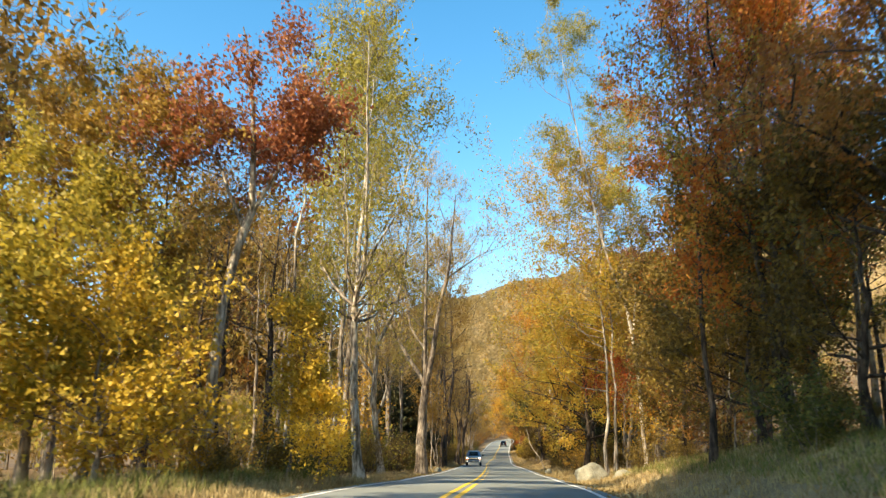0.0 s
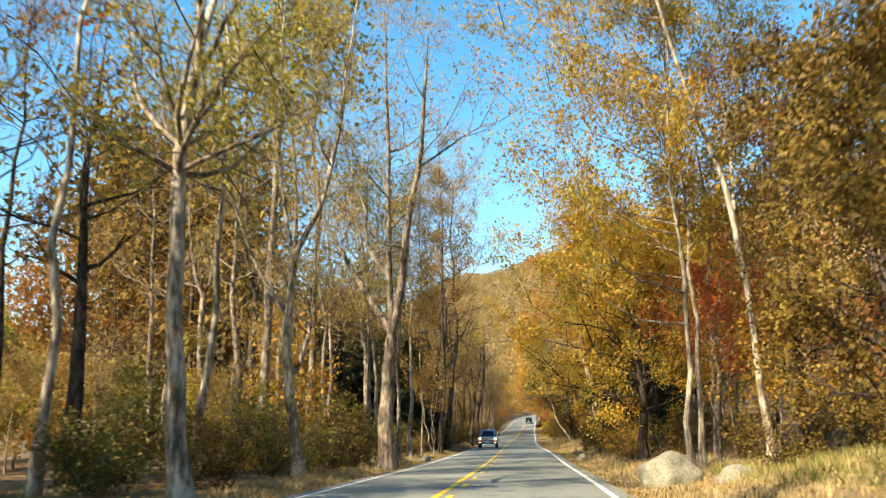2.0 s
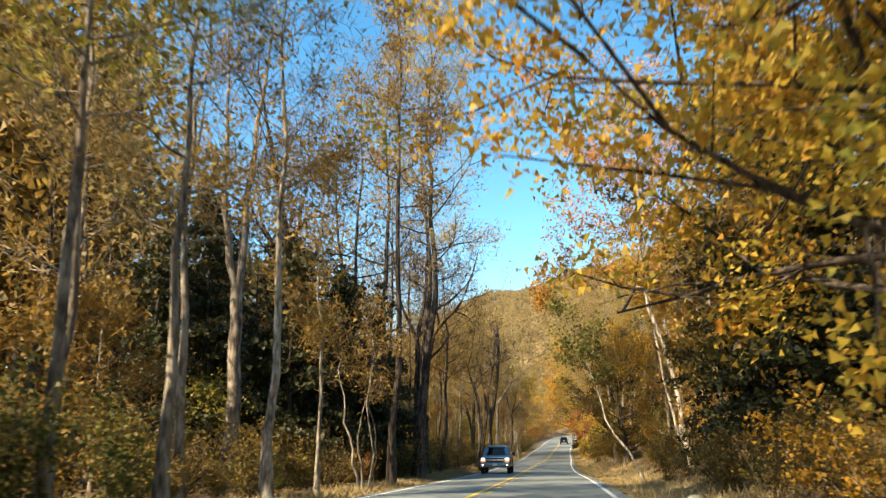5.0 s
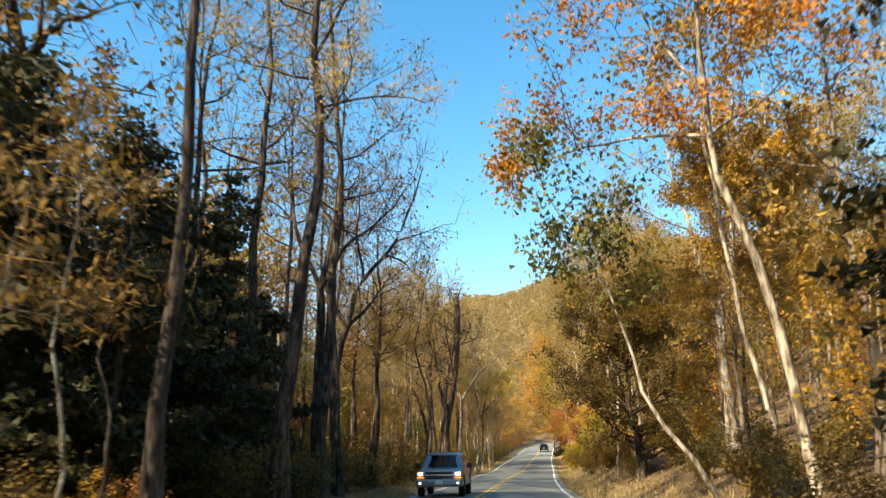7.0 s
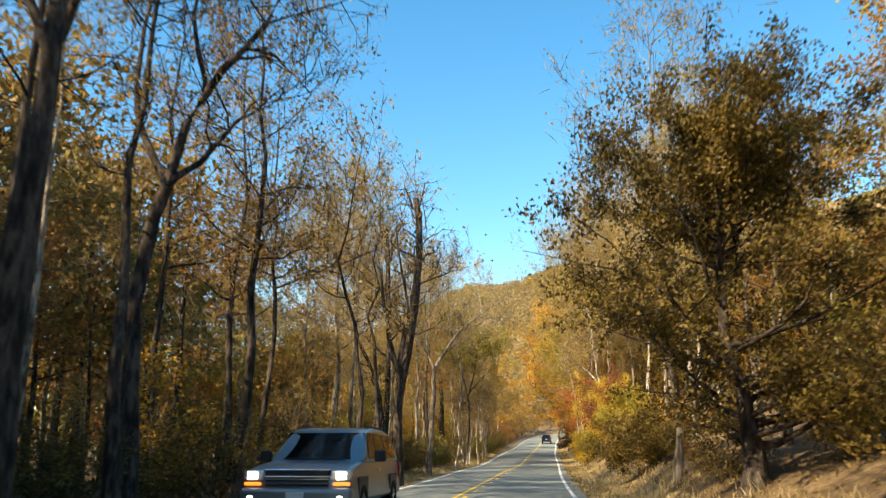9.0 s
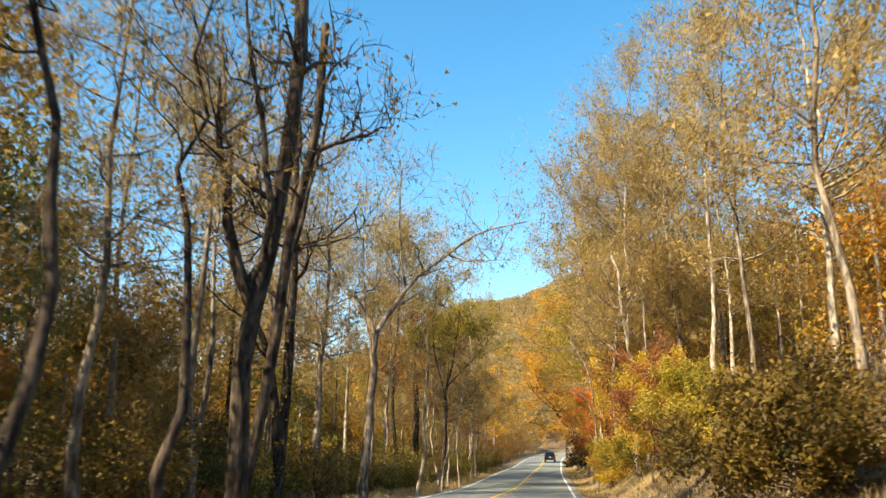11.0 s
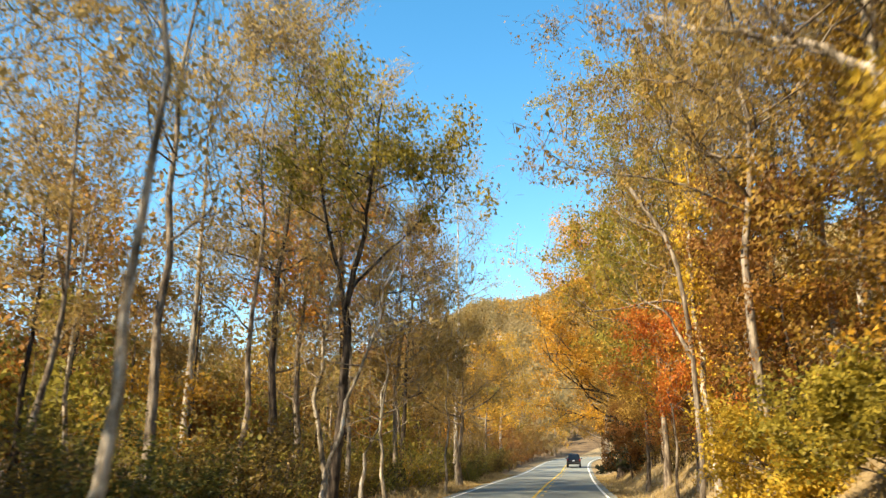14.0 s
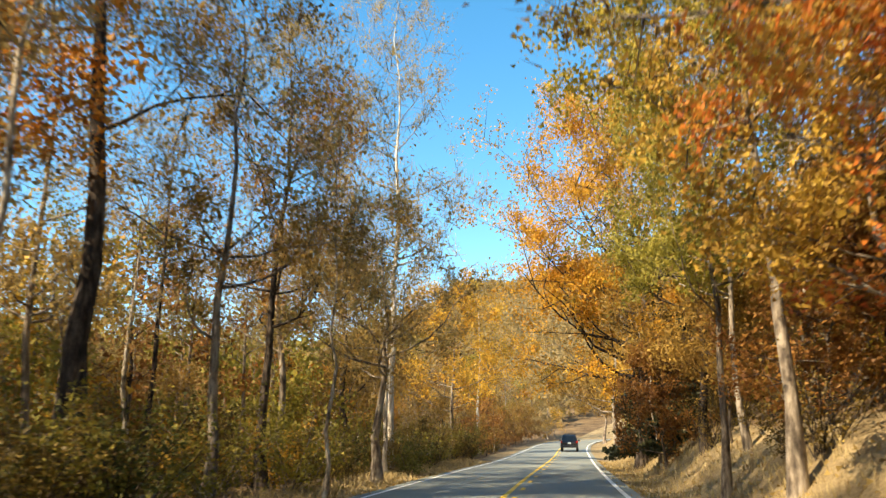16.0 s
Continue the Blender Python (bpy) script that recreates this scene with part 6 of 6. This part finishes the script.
for y in np.arange(24, 300, 4.4):
    for side, bands in ((-1, (26, 32, 39) if y > 66 else (20.5, 26, 31, 37)), (1, (22, 29) if y > 150 else (24,))):
        for start in bands:
            yy = y + fill.uniform(-2, 2)
            if side < 0 and yy < 36:
                continue
            if side < 0 and 74 < yy < 195:
                scatter(KINDS, weighted((3, 0.5, 3, 0.5, 0.5, 0.7, 1.4, 1.2)), float(road_x(yy)) - (start + fill.uniform(-1.5, 2.5)), yy, fill.uniform(1.0, 1.3), "deeper wood", 2.0)
                continue
            sc = (fill.uniform(0.75, 0.95) if yy < 76 else fill.uniform(0.8, 1.25) if yy < 110 else fill.uniform(1.1, 1.7)) if side < 0 else fill.uniform(1.0, 1.5)
            w = (3, 0.6, 1.6, 2.0, 0.5) if yy > 76 else (2.0, 0.1, 1.4, 3.0, 0.1)
            if start > 30 or yy > 235:
                scatter(FAR, weighted((3, 1.4, 2)), float(road_x(yy)) + side * (start + fill.uniform(-1.5, 2.5)), yy, sc, "deeper wood", 2.0)
                continue
            scatter(DEEP, weighted(w), float(road_x(yy)) + side * (start + fill.uniform(-1.5, 2.5)), yy, sc, "deeper wood", 2.0)

for y in np.arange(70, 300, 6.0):
    for start in (45, 52):
        yy = y + fill.uniform(-2.5, 2.5)
        scatter(FAR, weighted((3, 1.4, 1.6)), float(road_x(yy)) - start - fill.uniform(-2, 3), yy, fill.uniform(1.3, 1.8), "deeper wood", 2.5)

# belt of tall trees, added to shade the wood on this side
for y in np.arange(84, 142, 3.2):
    for start in (22, 27, 32, 37) if y < 94 else (30, 36, 42) if y < 118 else (22, 27, 32):
        yy = y + fill.uniform(-1.5, 1.5)
        scatter(SHADE_BELT, weighted((1, 1)), float(road_x(yy)) - start - fill.uniform(-2, 2), yy, fill.uniform(0.9, 1.1) if yy < 118 else fill.uniform(0.7, 0.85), "deeper wood", 1.6)

for y in np.arange(150, 216, 3.6):
    for start in (21, 26, 32):
        yy = y + fill.uniform(-1.5, 1.5)
        scatter(DEEP, weighted((3, 0.5, 1.2, 1.4, 0.5)), float(road_x(yy)) - start - fill.uniform(-2, 2), yy, fill.uniform(0.85, 1.1), "deeper wood", 1.6)

# low thickets and bushy trees that close the wood's edge
for y in np.arange(40, 235, 1.9):
    for lo, hi in ((6.2, 8.5), (8.5, 12.5)):
        yy = y + fill.uniform(-0.8, 0.8)
        w = (3, 1, 3, 0.5) if yy < 86 else (3, 0.6, 3, 0.4) if yy < 150 else (3, 1.2, 2, 1.4)
        scatter(THICKET, weighted(w), float(road_x(yy)) - fill.uniform(lo, hi), yy, fill.uniform(0.7, 1.25), "thickets", 0.9)
    if int(y) % 2 == 0:
        yy = y + fill.uniform(-0.8, 0.8)
        scatter(DEEP, weighted((3, 0.6, 1.4, 1.2, 0.4) if yy > 76 else (2, 0.1, 1.4, 3, 0.1)), float(road_x(yy)) - fill.uniform(14, 21), yy, fill.uniform(0.6, 0.85) if yy < 76 else fill.uniform(0.8, 1.25), "deeper wood", 1.7)

# brush at the foot of the evergreens, its shade put into the leaf colour
for y in np.arange(69, 87, 1.3):
    yy = y + fill.uniform(-0.5, 0.5)
    scatter(THICKET, weighted((3, 0.4, 3, 0)), float(road_x(yy)) + fill.uniform(5.9, 8.4), yy, fill.uniform(0.5, 0.8), "thickets", 0.7)

# far wood on the hill: one mass of small crowns
rng = np.random.default_rng(11)
n = 4400
hy = 330 + 760 * rng.random(n) ** 0.8
bearing = rng.uniform(-0.30, 0.14, n)
hx = -6 + bearing * (hy + 30) + rng.normal(0, 3, n)
keep = np.abs(hx - road_x(hy)) > np.where(hy < 380, 9, 0)
hx, hy = hx[keep], hy[keep]
hz = ground(hx, hy)
q = 38
rad = rng.uniform(2.4, 4.2, len(hx)) * (1 + 0.2 * (hy > 600))
c = np.stack([hx, hy, hz + rad * 1.3], -1)
off = unit(rng.normal(0, 1, (len(hx), q, 3))) * rng.uniform(0.5, 1.0, (len(hx), q, 1)) * rad[:, None, None] * np.array([1, 1, 1.25])
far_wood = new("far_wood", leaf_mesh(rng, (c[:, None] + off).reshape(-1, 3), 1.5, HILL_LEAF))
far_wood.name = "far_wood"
tagged(far_wood, "tan and gold autumn wood on the far hill, paled for haze", "woods", kind="stuff")

# dry grass on the verges, and fallen leaves
def blades(name, label, count, lo, hi, y0, y1, side, mat, tall, seed):
    rng = np.random.default_rng(seed)
    y = rng.uniform(y0, y1, count)
    u = lo + (hi - lo) * rng.random(count) ** 1.2
    clump = np.sin(y * 1.9 + u * 2.3) * np.sin(y * 0.7 - u * 1.1)
    x = road_x(y) + side * u
    z = ground(x, y)
    h = tall * rng.uniform(0.4, 1.1, count) * (0.8 + 0.45 * clump) * smooth(3.8, 5.0, u) + 0.04
    p = np.stack([x, y, z - 0.02], -1)
    a = rng.uniform(0, 6.28, count)
    w = np.stack([np.cos(a), np.sin(a), 0 * a], -1) * 0.018
    tip = p + np.stack([rng.normal(0, 0.35, count) * h, rng.normal(0, 0.35, count) * h, h], -1)
    v = np.stack([p - w, p + w, tip], 1).reshape(-1, 3)
    tagged(new(name, mesh_of(name, v, np.arange(count * 3).reshape(-1, 3), mat)), label, "grass", kind="stuff")


blades("dry_grass", "tan dry grass along the verge", 12000, 3.85, 7.0, 4, 32, -1, STRAW, 0.36, 21)
blades("dry_grass", "tan dry grass along the verge", 14000, 3.85, 5.8, 32, 110, -1, STRAW, 0.28, 27)
blades("dry_grass", "tan dry grass along the verge", 15000, 3.85, 6.4, 110, 230, -1, STRAW, 0.34, 22)
blades("dry_grass", "tan dry grass on the roadside bank", 18000, 3.85, 8.5, 4, 62, 1, STRAW, 0.24, 23)
blades("dry_grass", "tan dry grass along the verge", 20000, 3.85, 7.0, 62, 230, 1, STRAW, 0.3, 24)
blades("green_grass", "patchy green undergrowth by the trees", 9000, 5.6, 9.5, 4, 34, -1, GREEN_BLADE, 0.5, 25)
blades("green_grass", "patchy green undergrowth on the bank", 12000, 6.6, 12.0, 4, 46, 1, GREEN_BLADE, 0.32, 26)
k = 15000
fy = rng.uniform(4, 230, k)
fu = np.where(rng.random(k) < 0.5, -1, 1) * (3.5 + 7 * rng.random(k) ** 1.3)
fx = road_x(fy) + fu
litter = new("fallen_leaves", leaf_mesh(rng, np.stack([fx, fy, ground(fx, fy) + 0.03], -1), 0.11, LEAF["tan"]))
tagged(litter, "scattered fallen tan leaves on the verges", "leaves", kind="stuff")

# ---- boulders ----


def boulder(label, seed, sx, sy, sz):
    bm = bmesh.new()
    bmesh.ops.create_icosphere(bm, subdivisions=4, radius=1)
    for v in bm.verts:
        p = v.co.copy()
        d = 1 + 0.22 * noise.noise(p * 1.1 + Vector((seed, 0, 0))) + 0.10 * noise.noise(p * 2.7 + Vector((0, seed, 0))) + 0.03 * noise.noise(p * 8)
        p = p * d
        p.z = max(p.z, -0.35)
        v.co = Vector((p.x * sx, p.y * sy, (p.z + 0.25) * sz))
    ob = part("boulder", bm, GRANITE, None, "", True)
    return tagged(ob, label, "boulder")


plant(boulder("large pale grey-tan granite boulder on the verge", 3.1, 0.84, 0.7, 0.74), 3.9, 44.3, 20)
plant(boulder("pale granite boulder half buried in the bank", 7.7, 0.6, 0.5, 0.5), 5.3, 42.6, -15, 0.32)

plant(boulder("small pale rock at the road edge", 1.3, 0.32, 0.25, 0.3), -7.3, 68.5, 40)
plant(boulder("small pale stone on the verge", 2.9, 0.18, 0.15, 0.22), -7.4, 60.5, 10)
plant(boulder("small dark rock at the road edge", 5.2, 0.35, 0.28, 0.3), 1.6, 70.0, 70)

# ---- vehicles ----
PAINT_SILVER = plain("silver_paint", (0.20, 0.245, 0.275), 0.28, 0.6, 0.6, 0.04, 4)
PAINT_BLACK = plain("black_paint", (0.012, 0.013, 0.016), 0.2, 0.0, 0.6, 0.1, 4)
CHROME = plain("chrome", (0.75, 0.76, 0.78), 0.12, 1.0, 0.5, 0.03)
RUBBER = plain("rubber", (0.018, 0.018, 0.018), 0.85, 0, 0.2, 0.2)
GLASS_DARK = plain("tinted_glass", (0.012, 0.016, 0.02), 0.05, 0.0, 0.7, 0.05)
GRILLE = plain("grille_black", (0.02, 0.02, 0.022), 0.5, 0, 0.4)
LENS = plain("lamp_lens", (0.75, 0.77, 0.78), 0.1, 0.3, 0.6, 0.03)
RED_LENS = plain("red_lamp_lens", (0.32, 0.015, 0.012), 0.15, 0, 0.6, 0.05)
AMBER_LENS, an, al, ab = material("lit_amber_lamp", 0.2)
ab.inputs["Base Color"].default_value = (0.6, 0.2, 0.02, 1)
ab.inputs["Emission Color"].default_value = (1.0, 0.25, 0.04, 1)
ab.inputs["Emission Strength"].default_value = 0.9
PLATE = plain("plate_white", (0.7, 0.7, 0.68), 0.4)
HEAD, hn, hl, hb = material("lit_head_lamp", 0.2)
hb.inputs["Base Color"].default_value = (0.9, 0.9, 0.85, 1)
hb.inputs["Emission Color"].default_value = (1.0, 0.93, 0.8, 1)
hb.inputs["Emission Strength"].default_value = 3.0


def box(x0, x1, y0, y1, z0, z1, bevel=0.02, segments=2):
    bm = bmesh.new()
    bmesh.ops.create_cube(bm, size=1)
    for v in bm.verts:
        v.co = Vector(((x0 + x1) / 2 + v.co.x * (x1 - x0), (y0 + y1) / 2 + v.co.y * (y1 - y0), (z0 + z1) / 2 + v.co.z * (z1 - z0)))
    bmesh.ops.bevel(bm, geom=bm.edges[:], offset=bevel, segments=segments, affect="EDGES", profile=0.6)
    return bm


def profile_body(side, width, tuck=0.0, z_mid=0.0, z_top=1.0, bevel=0.04):
    """A body from its side outline (y, z), as wide as width, drawn in by tuck towards the top."""
    bm = bmesh.new()
    rows = []
    for sx in (-1, 1):
        ring = []
        for y, z in side:
            k = max(0.0, (z - z_mid) / max(z_top - z_mid, 0.01))
            ring.append(bm.verts.new((sx * (width / 2 - tuck * k), y, z)))
        rows.append(ring)
        bm.faces.new(ring if sx < 0 else ring[::-1])
    n_ = len(side)
    for i in range(n_):
        bm.faces.new((rows[0][(i + 1) % n_], rows[0][i], rows[1][i], rows[1][(i + 1) % n_]))
    bmesh.ops.recalc_face_normals(bm, faces=bm.faces[:])
    bmesh.ops.bevel(bm, geom=bm.edges[:], offset=bevel, segments=3, affect="EDGES", profile=0.5)
    return bm


def wheel(parent, x, y, radius, width):
    hub = new("wheel")
    hub.parent = parent
    hub.matrix_local = pose(x, y, radius)
    bm = bmesh.new()
    prof = [(0.62, -0.5), (0.93, -0.5), (1.0, -0.36), (1.0, 0.36), (0.93, 0.5), (0.62, 0.5)]
    rings = []
    for i in range(28):
        a = i * 2 * math.pi / 28
        rings.append([bm.verts.new((w * width, math.cos(a) * k * radius, math.sin(a) * k * radius)) for k, w in prof])
    for i in range(28):
        a, b = rings[i], rings[(i + 1) % 28]
        for j in range(len(prof)):
            bm.faces.new((a[j], a[(j + 1) % 6], b[(j + 1) % 6], b[j]))
    bmesh.ops.recalc_face_normals(bm, faces=bm.faces[:])
    part("tyre", bm, RUBBER, hub, "", True)
    bm = bmesh.new()
    bmesh.ops.create_cone(bm, cap_ends=True, segments=28, radius1=radius * 0.63, radius2=radius * 0.63, depth=width * 0.8, matrix=Matrix.Rotation(radians(90), 4, "Y"))
    for i in range(6):
        bmesh.ops.create_cube(bm, size=1, matrix=Matrix.Rotation(i * math.pi / 3, 4, "X") @ Matrix.Translation((0, 0, radius * 0.33)) @ Matrix.Diagonal((width * 0.9, radius * 0.14, radius * 0.5, 1)))
    part("rim", bm, CHROME, hub)
    return hub


def silver_suv():
    """Silver sport utility facing -y, its front axle near y = -1.7."""
    ob = new("large_suv")
    side = [(-2.58, 0.42), (-2.7, 0.55), (-2.74, 0.78), (-2.70, 0.98), (-2.58, 1.07), (-2.2, 1.13), (-1.42, 1.20), (0.6, 1.23), (2.72, 1.22), (2.8, 0.9), (2.79, 0.6), (2.68, 0.45)]
    part("body", profile_body(side, 2.0, 0.09, 0.75, 1.23, 0.10), PAINT_SILVER, ob, "", True)
    part("hood", profile_body([(-2.56, 1.06), (-2.2, 1.145), (-1.5, 1.21), (-1.3, 1.21), (-1.3, 1.0), (-2.5, 1.0)], 1.36, 0.08, 1.0, 1.21, 0.05), PAINT_SILVER, ob, "raised hood panel", True)
    cabin = [(-1.48, 1.16), (-1.0, 1.47), (-0.6, 1.72), (-0.35, 1.82), (0.4, 1.88), (1.8, 1.87), (2.35, 1.80), (2.55, 1.66), (2.74, 1.16)]
    cab = part("cab", profile_body(cabin, 1.92, 0.21, 1.16, 1.88, 0.10), PAINT_SILVER, ob, "", True)
    bm = bmesh.new()
    n_ = 9
    low = [bm.verts.new((-0.89 + 1.78 * k / (n_ - 1), -1.445 + 0.12 * (2 * k / (n_ - 1) - 1) ** 2, 1.225)) for k in range(n_)]
    high = [bm.verts.new((-0.755 + 1.51 * k / (n_ - 1), -0.60 + 0.075 * (2 * k / (n_ - 1) - 1) ** 2, 1.745)) for k in range(n_)]
    for k in range(n_ - 1):
        bm.faces.new((low[k], low[k + 1], high[k + 1], high[k]))
    bmesh.ops.solidify(bm, geom=bm.faces[:], thickness=0.02)
    part("windscreen", bm, GLASS_DARK, cab, "dark windscreen", True)
    for sx in (-1, 1):
        wiper = part("wiper", box(sx * 0.36 - 0.28, sx * 0.36 + 0.28, -1.465, -1.445, 1.235, 1.25, 0.005, 1), GRILLE, cab)
        part("fog_lamp", box(sx * 0.80 - 0.045, sx * 0.80 + 0.045, -2.885, -2.84, 0.54, 0.61, 0.02), HEAD, ob, "lit fog lamp")
    for sx in (-1, 1):
        for a, b in ((-1.02, -0.08), (0.0, 0.95), (1.04, 2.3)):
            bm = bmesh.new()
            top = a + 0.50 if a < -0.5 else a
            pts = ((0.948, a, 1.25), (0.948, b, 1.25), (0.797, b, 1.755), (0.797, top, 1.755))
            bm.faces.new([bm.verts.new((sx * p[0], p[1], p[2])) for p in pts])
            bmesh.ops.solidify(bm, geom=bm.faces[:], thickness=0.012)
            part("side_window", bm, GLASS_DARK, cab)
        part("mirror", box(sx * 1.16 - 0.11, sx * 1.16 + 0.11, -0.98, -0.86, 1.18, 1.40, 0.03), GRILLE, ob)
        lamp = part("headlight", box(sx * 0.78 - 0.18, sx * 0.78 + 0.18, -2.765, -2.55, 0.86, 1.04, 0.05), LENS, ob)
        part("bulb", box(sx * 0.80 - 0.09, sx * 0.80 + 0.09, -2.785, -2.74, 0.88, 1.01, 0.03), HEAD, lamp, "lit head lamp")
        part("turn_signal", box(sx * 0.80 - 0.15, sx * 0.80 + 0.15, -2.77, -2.62, 0.775, 0.83, 0.02), AMBER_LENS, ob, "amber lamp")
        part("tail_lamp", box(sx * 0.93 - 0.06, sx * 0.93 + 0.06, 2.74, 2.82, 0.8, 1.15, 0.015), RED_LENS, ob)
        part("wheel_arch", box(sx * 0.985 - 0.012, sx * 0.985 + 0.012, -2.15, -1.25, 0.42, 0.92, 0.012, 1), GRILLE, ob)
        part("wheel_arch", box(sx * 0.985 - 0.012, sx * 0.985 + 0.012, 1.3, 2.2, 0.42, 0.92, 0.012, 1), GRILLE, ob)
        for y in (-1.7, 1.75):
            wheel(ob, sx * 0.88, y, 0.39, 0.26)
        part("door_handle", box(sx * 0.985 - 0.02, sx * 0.985 + 0.02, -0.25, -0.08, 1.0, 1.04, 0.01), CHROME, ob)
    part("grille", box(-0.57, 0.57, -2.765, -2.6, 0.76, 1.02, 0.02), GRILLE, ob, "black front grille")
    part("grille_trim", box(-0.60, 0.60, -2.775, -2.6, 1.025, 1.06, 0.015), CHROME, ob)
    part("grille_bar", box(-0.60, 0.60, -2.785, -2.7, 0.87, 0.94, 0.015), CHROME, ob)
    part("grille_slat", box(-0.56, 0.56, -2.778, -2.7, 0.81, 0.825, 0.005, 1), CHROME, ob)
    part("bumper", box(-1.0, 1.0, -2.87, -2.5, 0.42, 0.74, 0.10, 4), PAINT_SILVER, ob, "", True)
    part("number_plate", box(-0.16, 0.16, -2.885, -2.855, 0.52, 0.67, 0.008, 1), PLATE, ob)
    part("roof_rail", box(-0.68, -0.64, -0.1, 2.0, 1.86, 1.92, 0.01), GRILLE, ob)
    part("roof_rail", box(0.64, 0.68, -0.1, 2.0, 1.86, 1.92, 0.01), GRILLE, ob)
    return tagged(ob, "silver sport utility vehicle with lit head lamps on the road", "car")


def suv():
    """Black sport utility car facing +y, seen from behind."""
    ob = new("suv_car")
    side = [(-2.2, 0.42), (-2.28, 0.6), (-2.26, 0.98), (-2.18, 1.06), (1.15, 1.02), (2.1, 0.92), (2.25, 0.7), (2.22, 0.42)]
    part("body", profile_body(side, 1.84, 0.05, 0.7, 1.06, 0.06), PAINT_BLACK, ob)
    cabin = [(-2.2, 1.02), (-1.95, 1.60), (-1.8, 1.68), (0.1, 1.68), (0.3, 1.62), (1.12, 1.0)]
    cab = part("cab", profile_body(cabin, 1.72, 0.2, 1.02, 1.68, 0.05), PAINT_BLACK, ob)
    bm = bmesh.new()
    bm.faces.new([bm.verts.new(p) for p in ((-0.72, -2.215, 1.1), (0.72, -2.215, 1.1), (0.62, -2.01, 1.57), (-0.62, -2.01, 1.57))])
    bmesh.ops.solidify(bm, geom=bm.faces[:], thickness=0.02)
    part("rear_window", bm, GLASS_DARK, cab, "dark rear window")
    for sx in (-1, 1):
        part("tail_lamp", box(sx * 0.80 - 0.09, sx * 0.80 + 0.09, -2.3, -2.2, 0.88, 1.12, 0.02), RED_LENS, ob, "red tail lamp")
        part("mirror", box(sx * 1.0 - 0.09, sx * 1.0 + 0.09, 0.55, 0.66, 1.02, 1.18, 0.03), PAINT_BLACK, ob)
        bm = bmesh.new()
        bm.faces.new([bm.verts.new((sx * p[0], p[1], p[2])) for p in ((0.862, -1.9, 1.1), (0.862, 0.8, 1.1), (0.72, 0.2, 1.58), (0.72, -1.75, 1.58))])
        bmesh.ops.solidify(bm, geom=bm.faces[:], thickness=0.012)
        part("side_window", bm, GLASS_DARK, cab)
        for y in (-1.4, 1.4):
            wheel(ob, sx * 0.80, y, 0.36, 0.24)
    part("number_plate", box(-0.16, 0.16, -2.305, -2.27, 0.80, 0.95, 0.008, 1), PLATE, ob)
    part("bumper", box(-0.9, 0.9, -2.36, -2.15, 0.42, 0.68, 0.05), GRILLE, ob)
    part("roof_rack", box(-0.6, 0.6, -1.5, -0.2, 1.69, 1.73, 0.015), GRILLE, ob)
    return tagged(ob, "black sport utility car seen from behind on the road", "car")


def on_road(ob, u, y, turn):
    d = float((road_x(y + 1) - road_x(y - 1)) / 2)
    rise = float((road_z(y + 1) - road_z(y - 1)) / 2)
    ob.matrix_world = pose(float(road_x(y)) + u, y, float(road_z(y)) + 0.045, math.degrees(math.atan(rise)), 0, -math.degrees(math.atan(d))) @ pose(0, 0, 0, 0, 0, turn)


on_road(silver_suv(), -2.1, 109.6, 0)
on_road(suv(), 1.6, 258.0, 0)
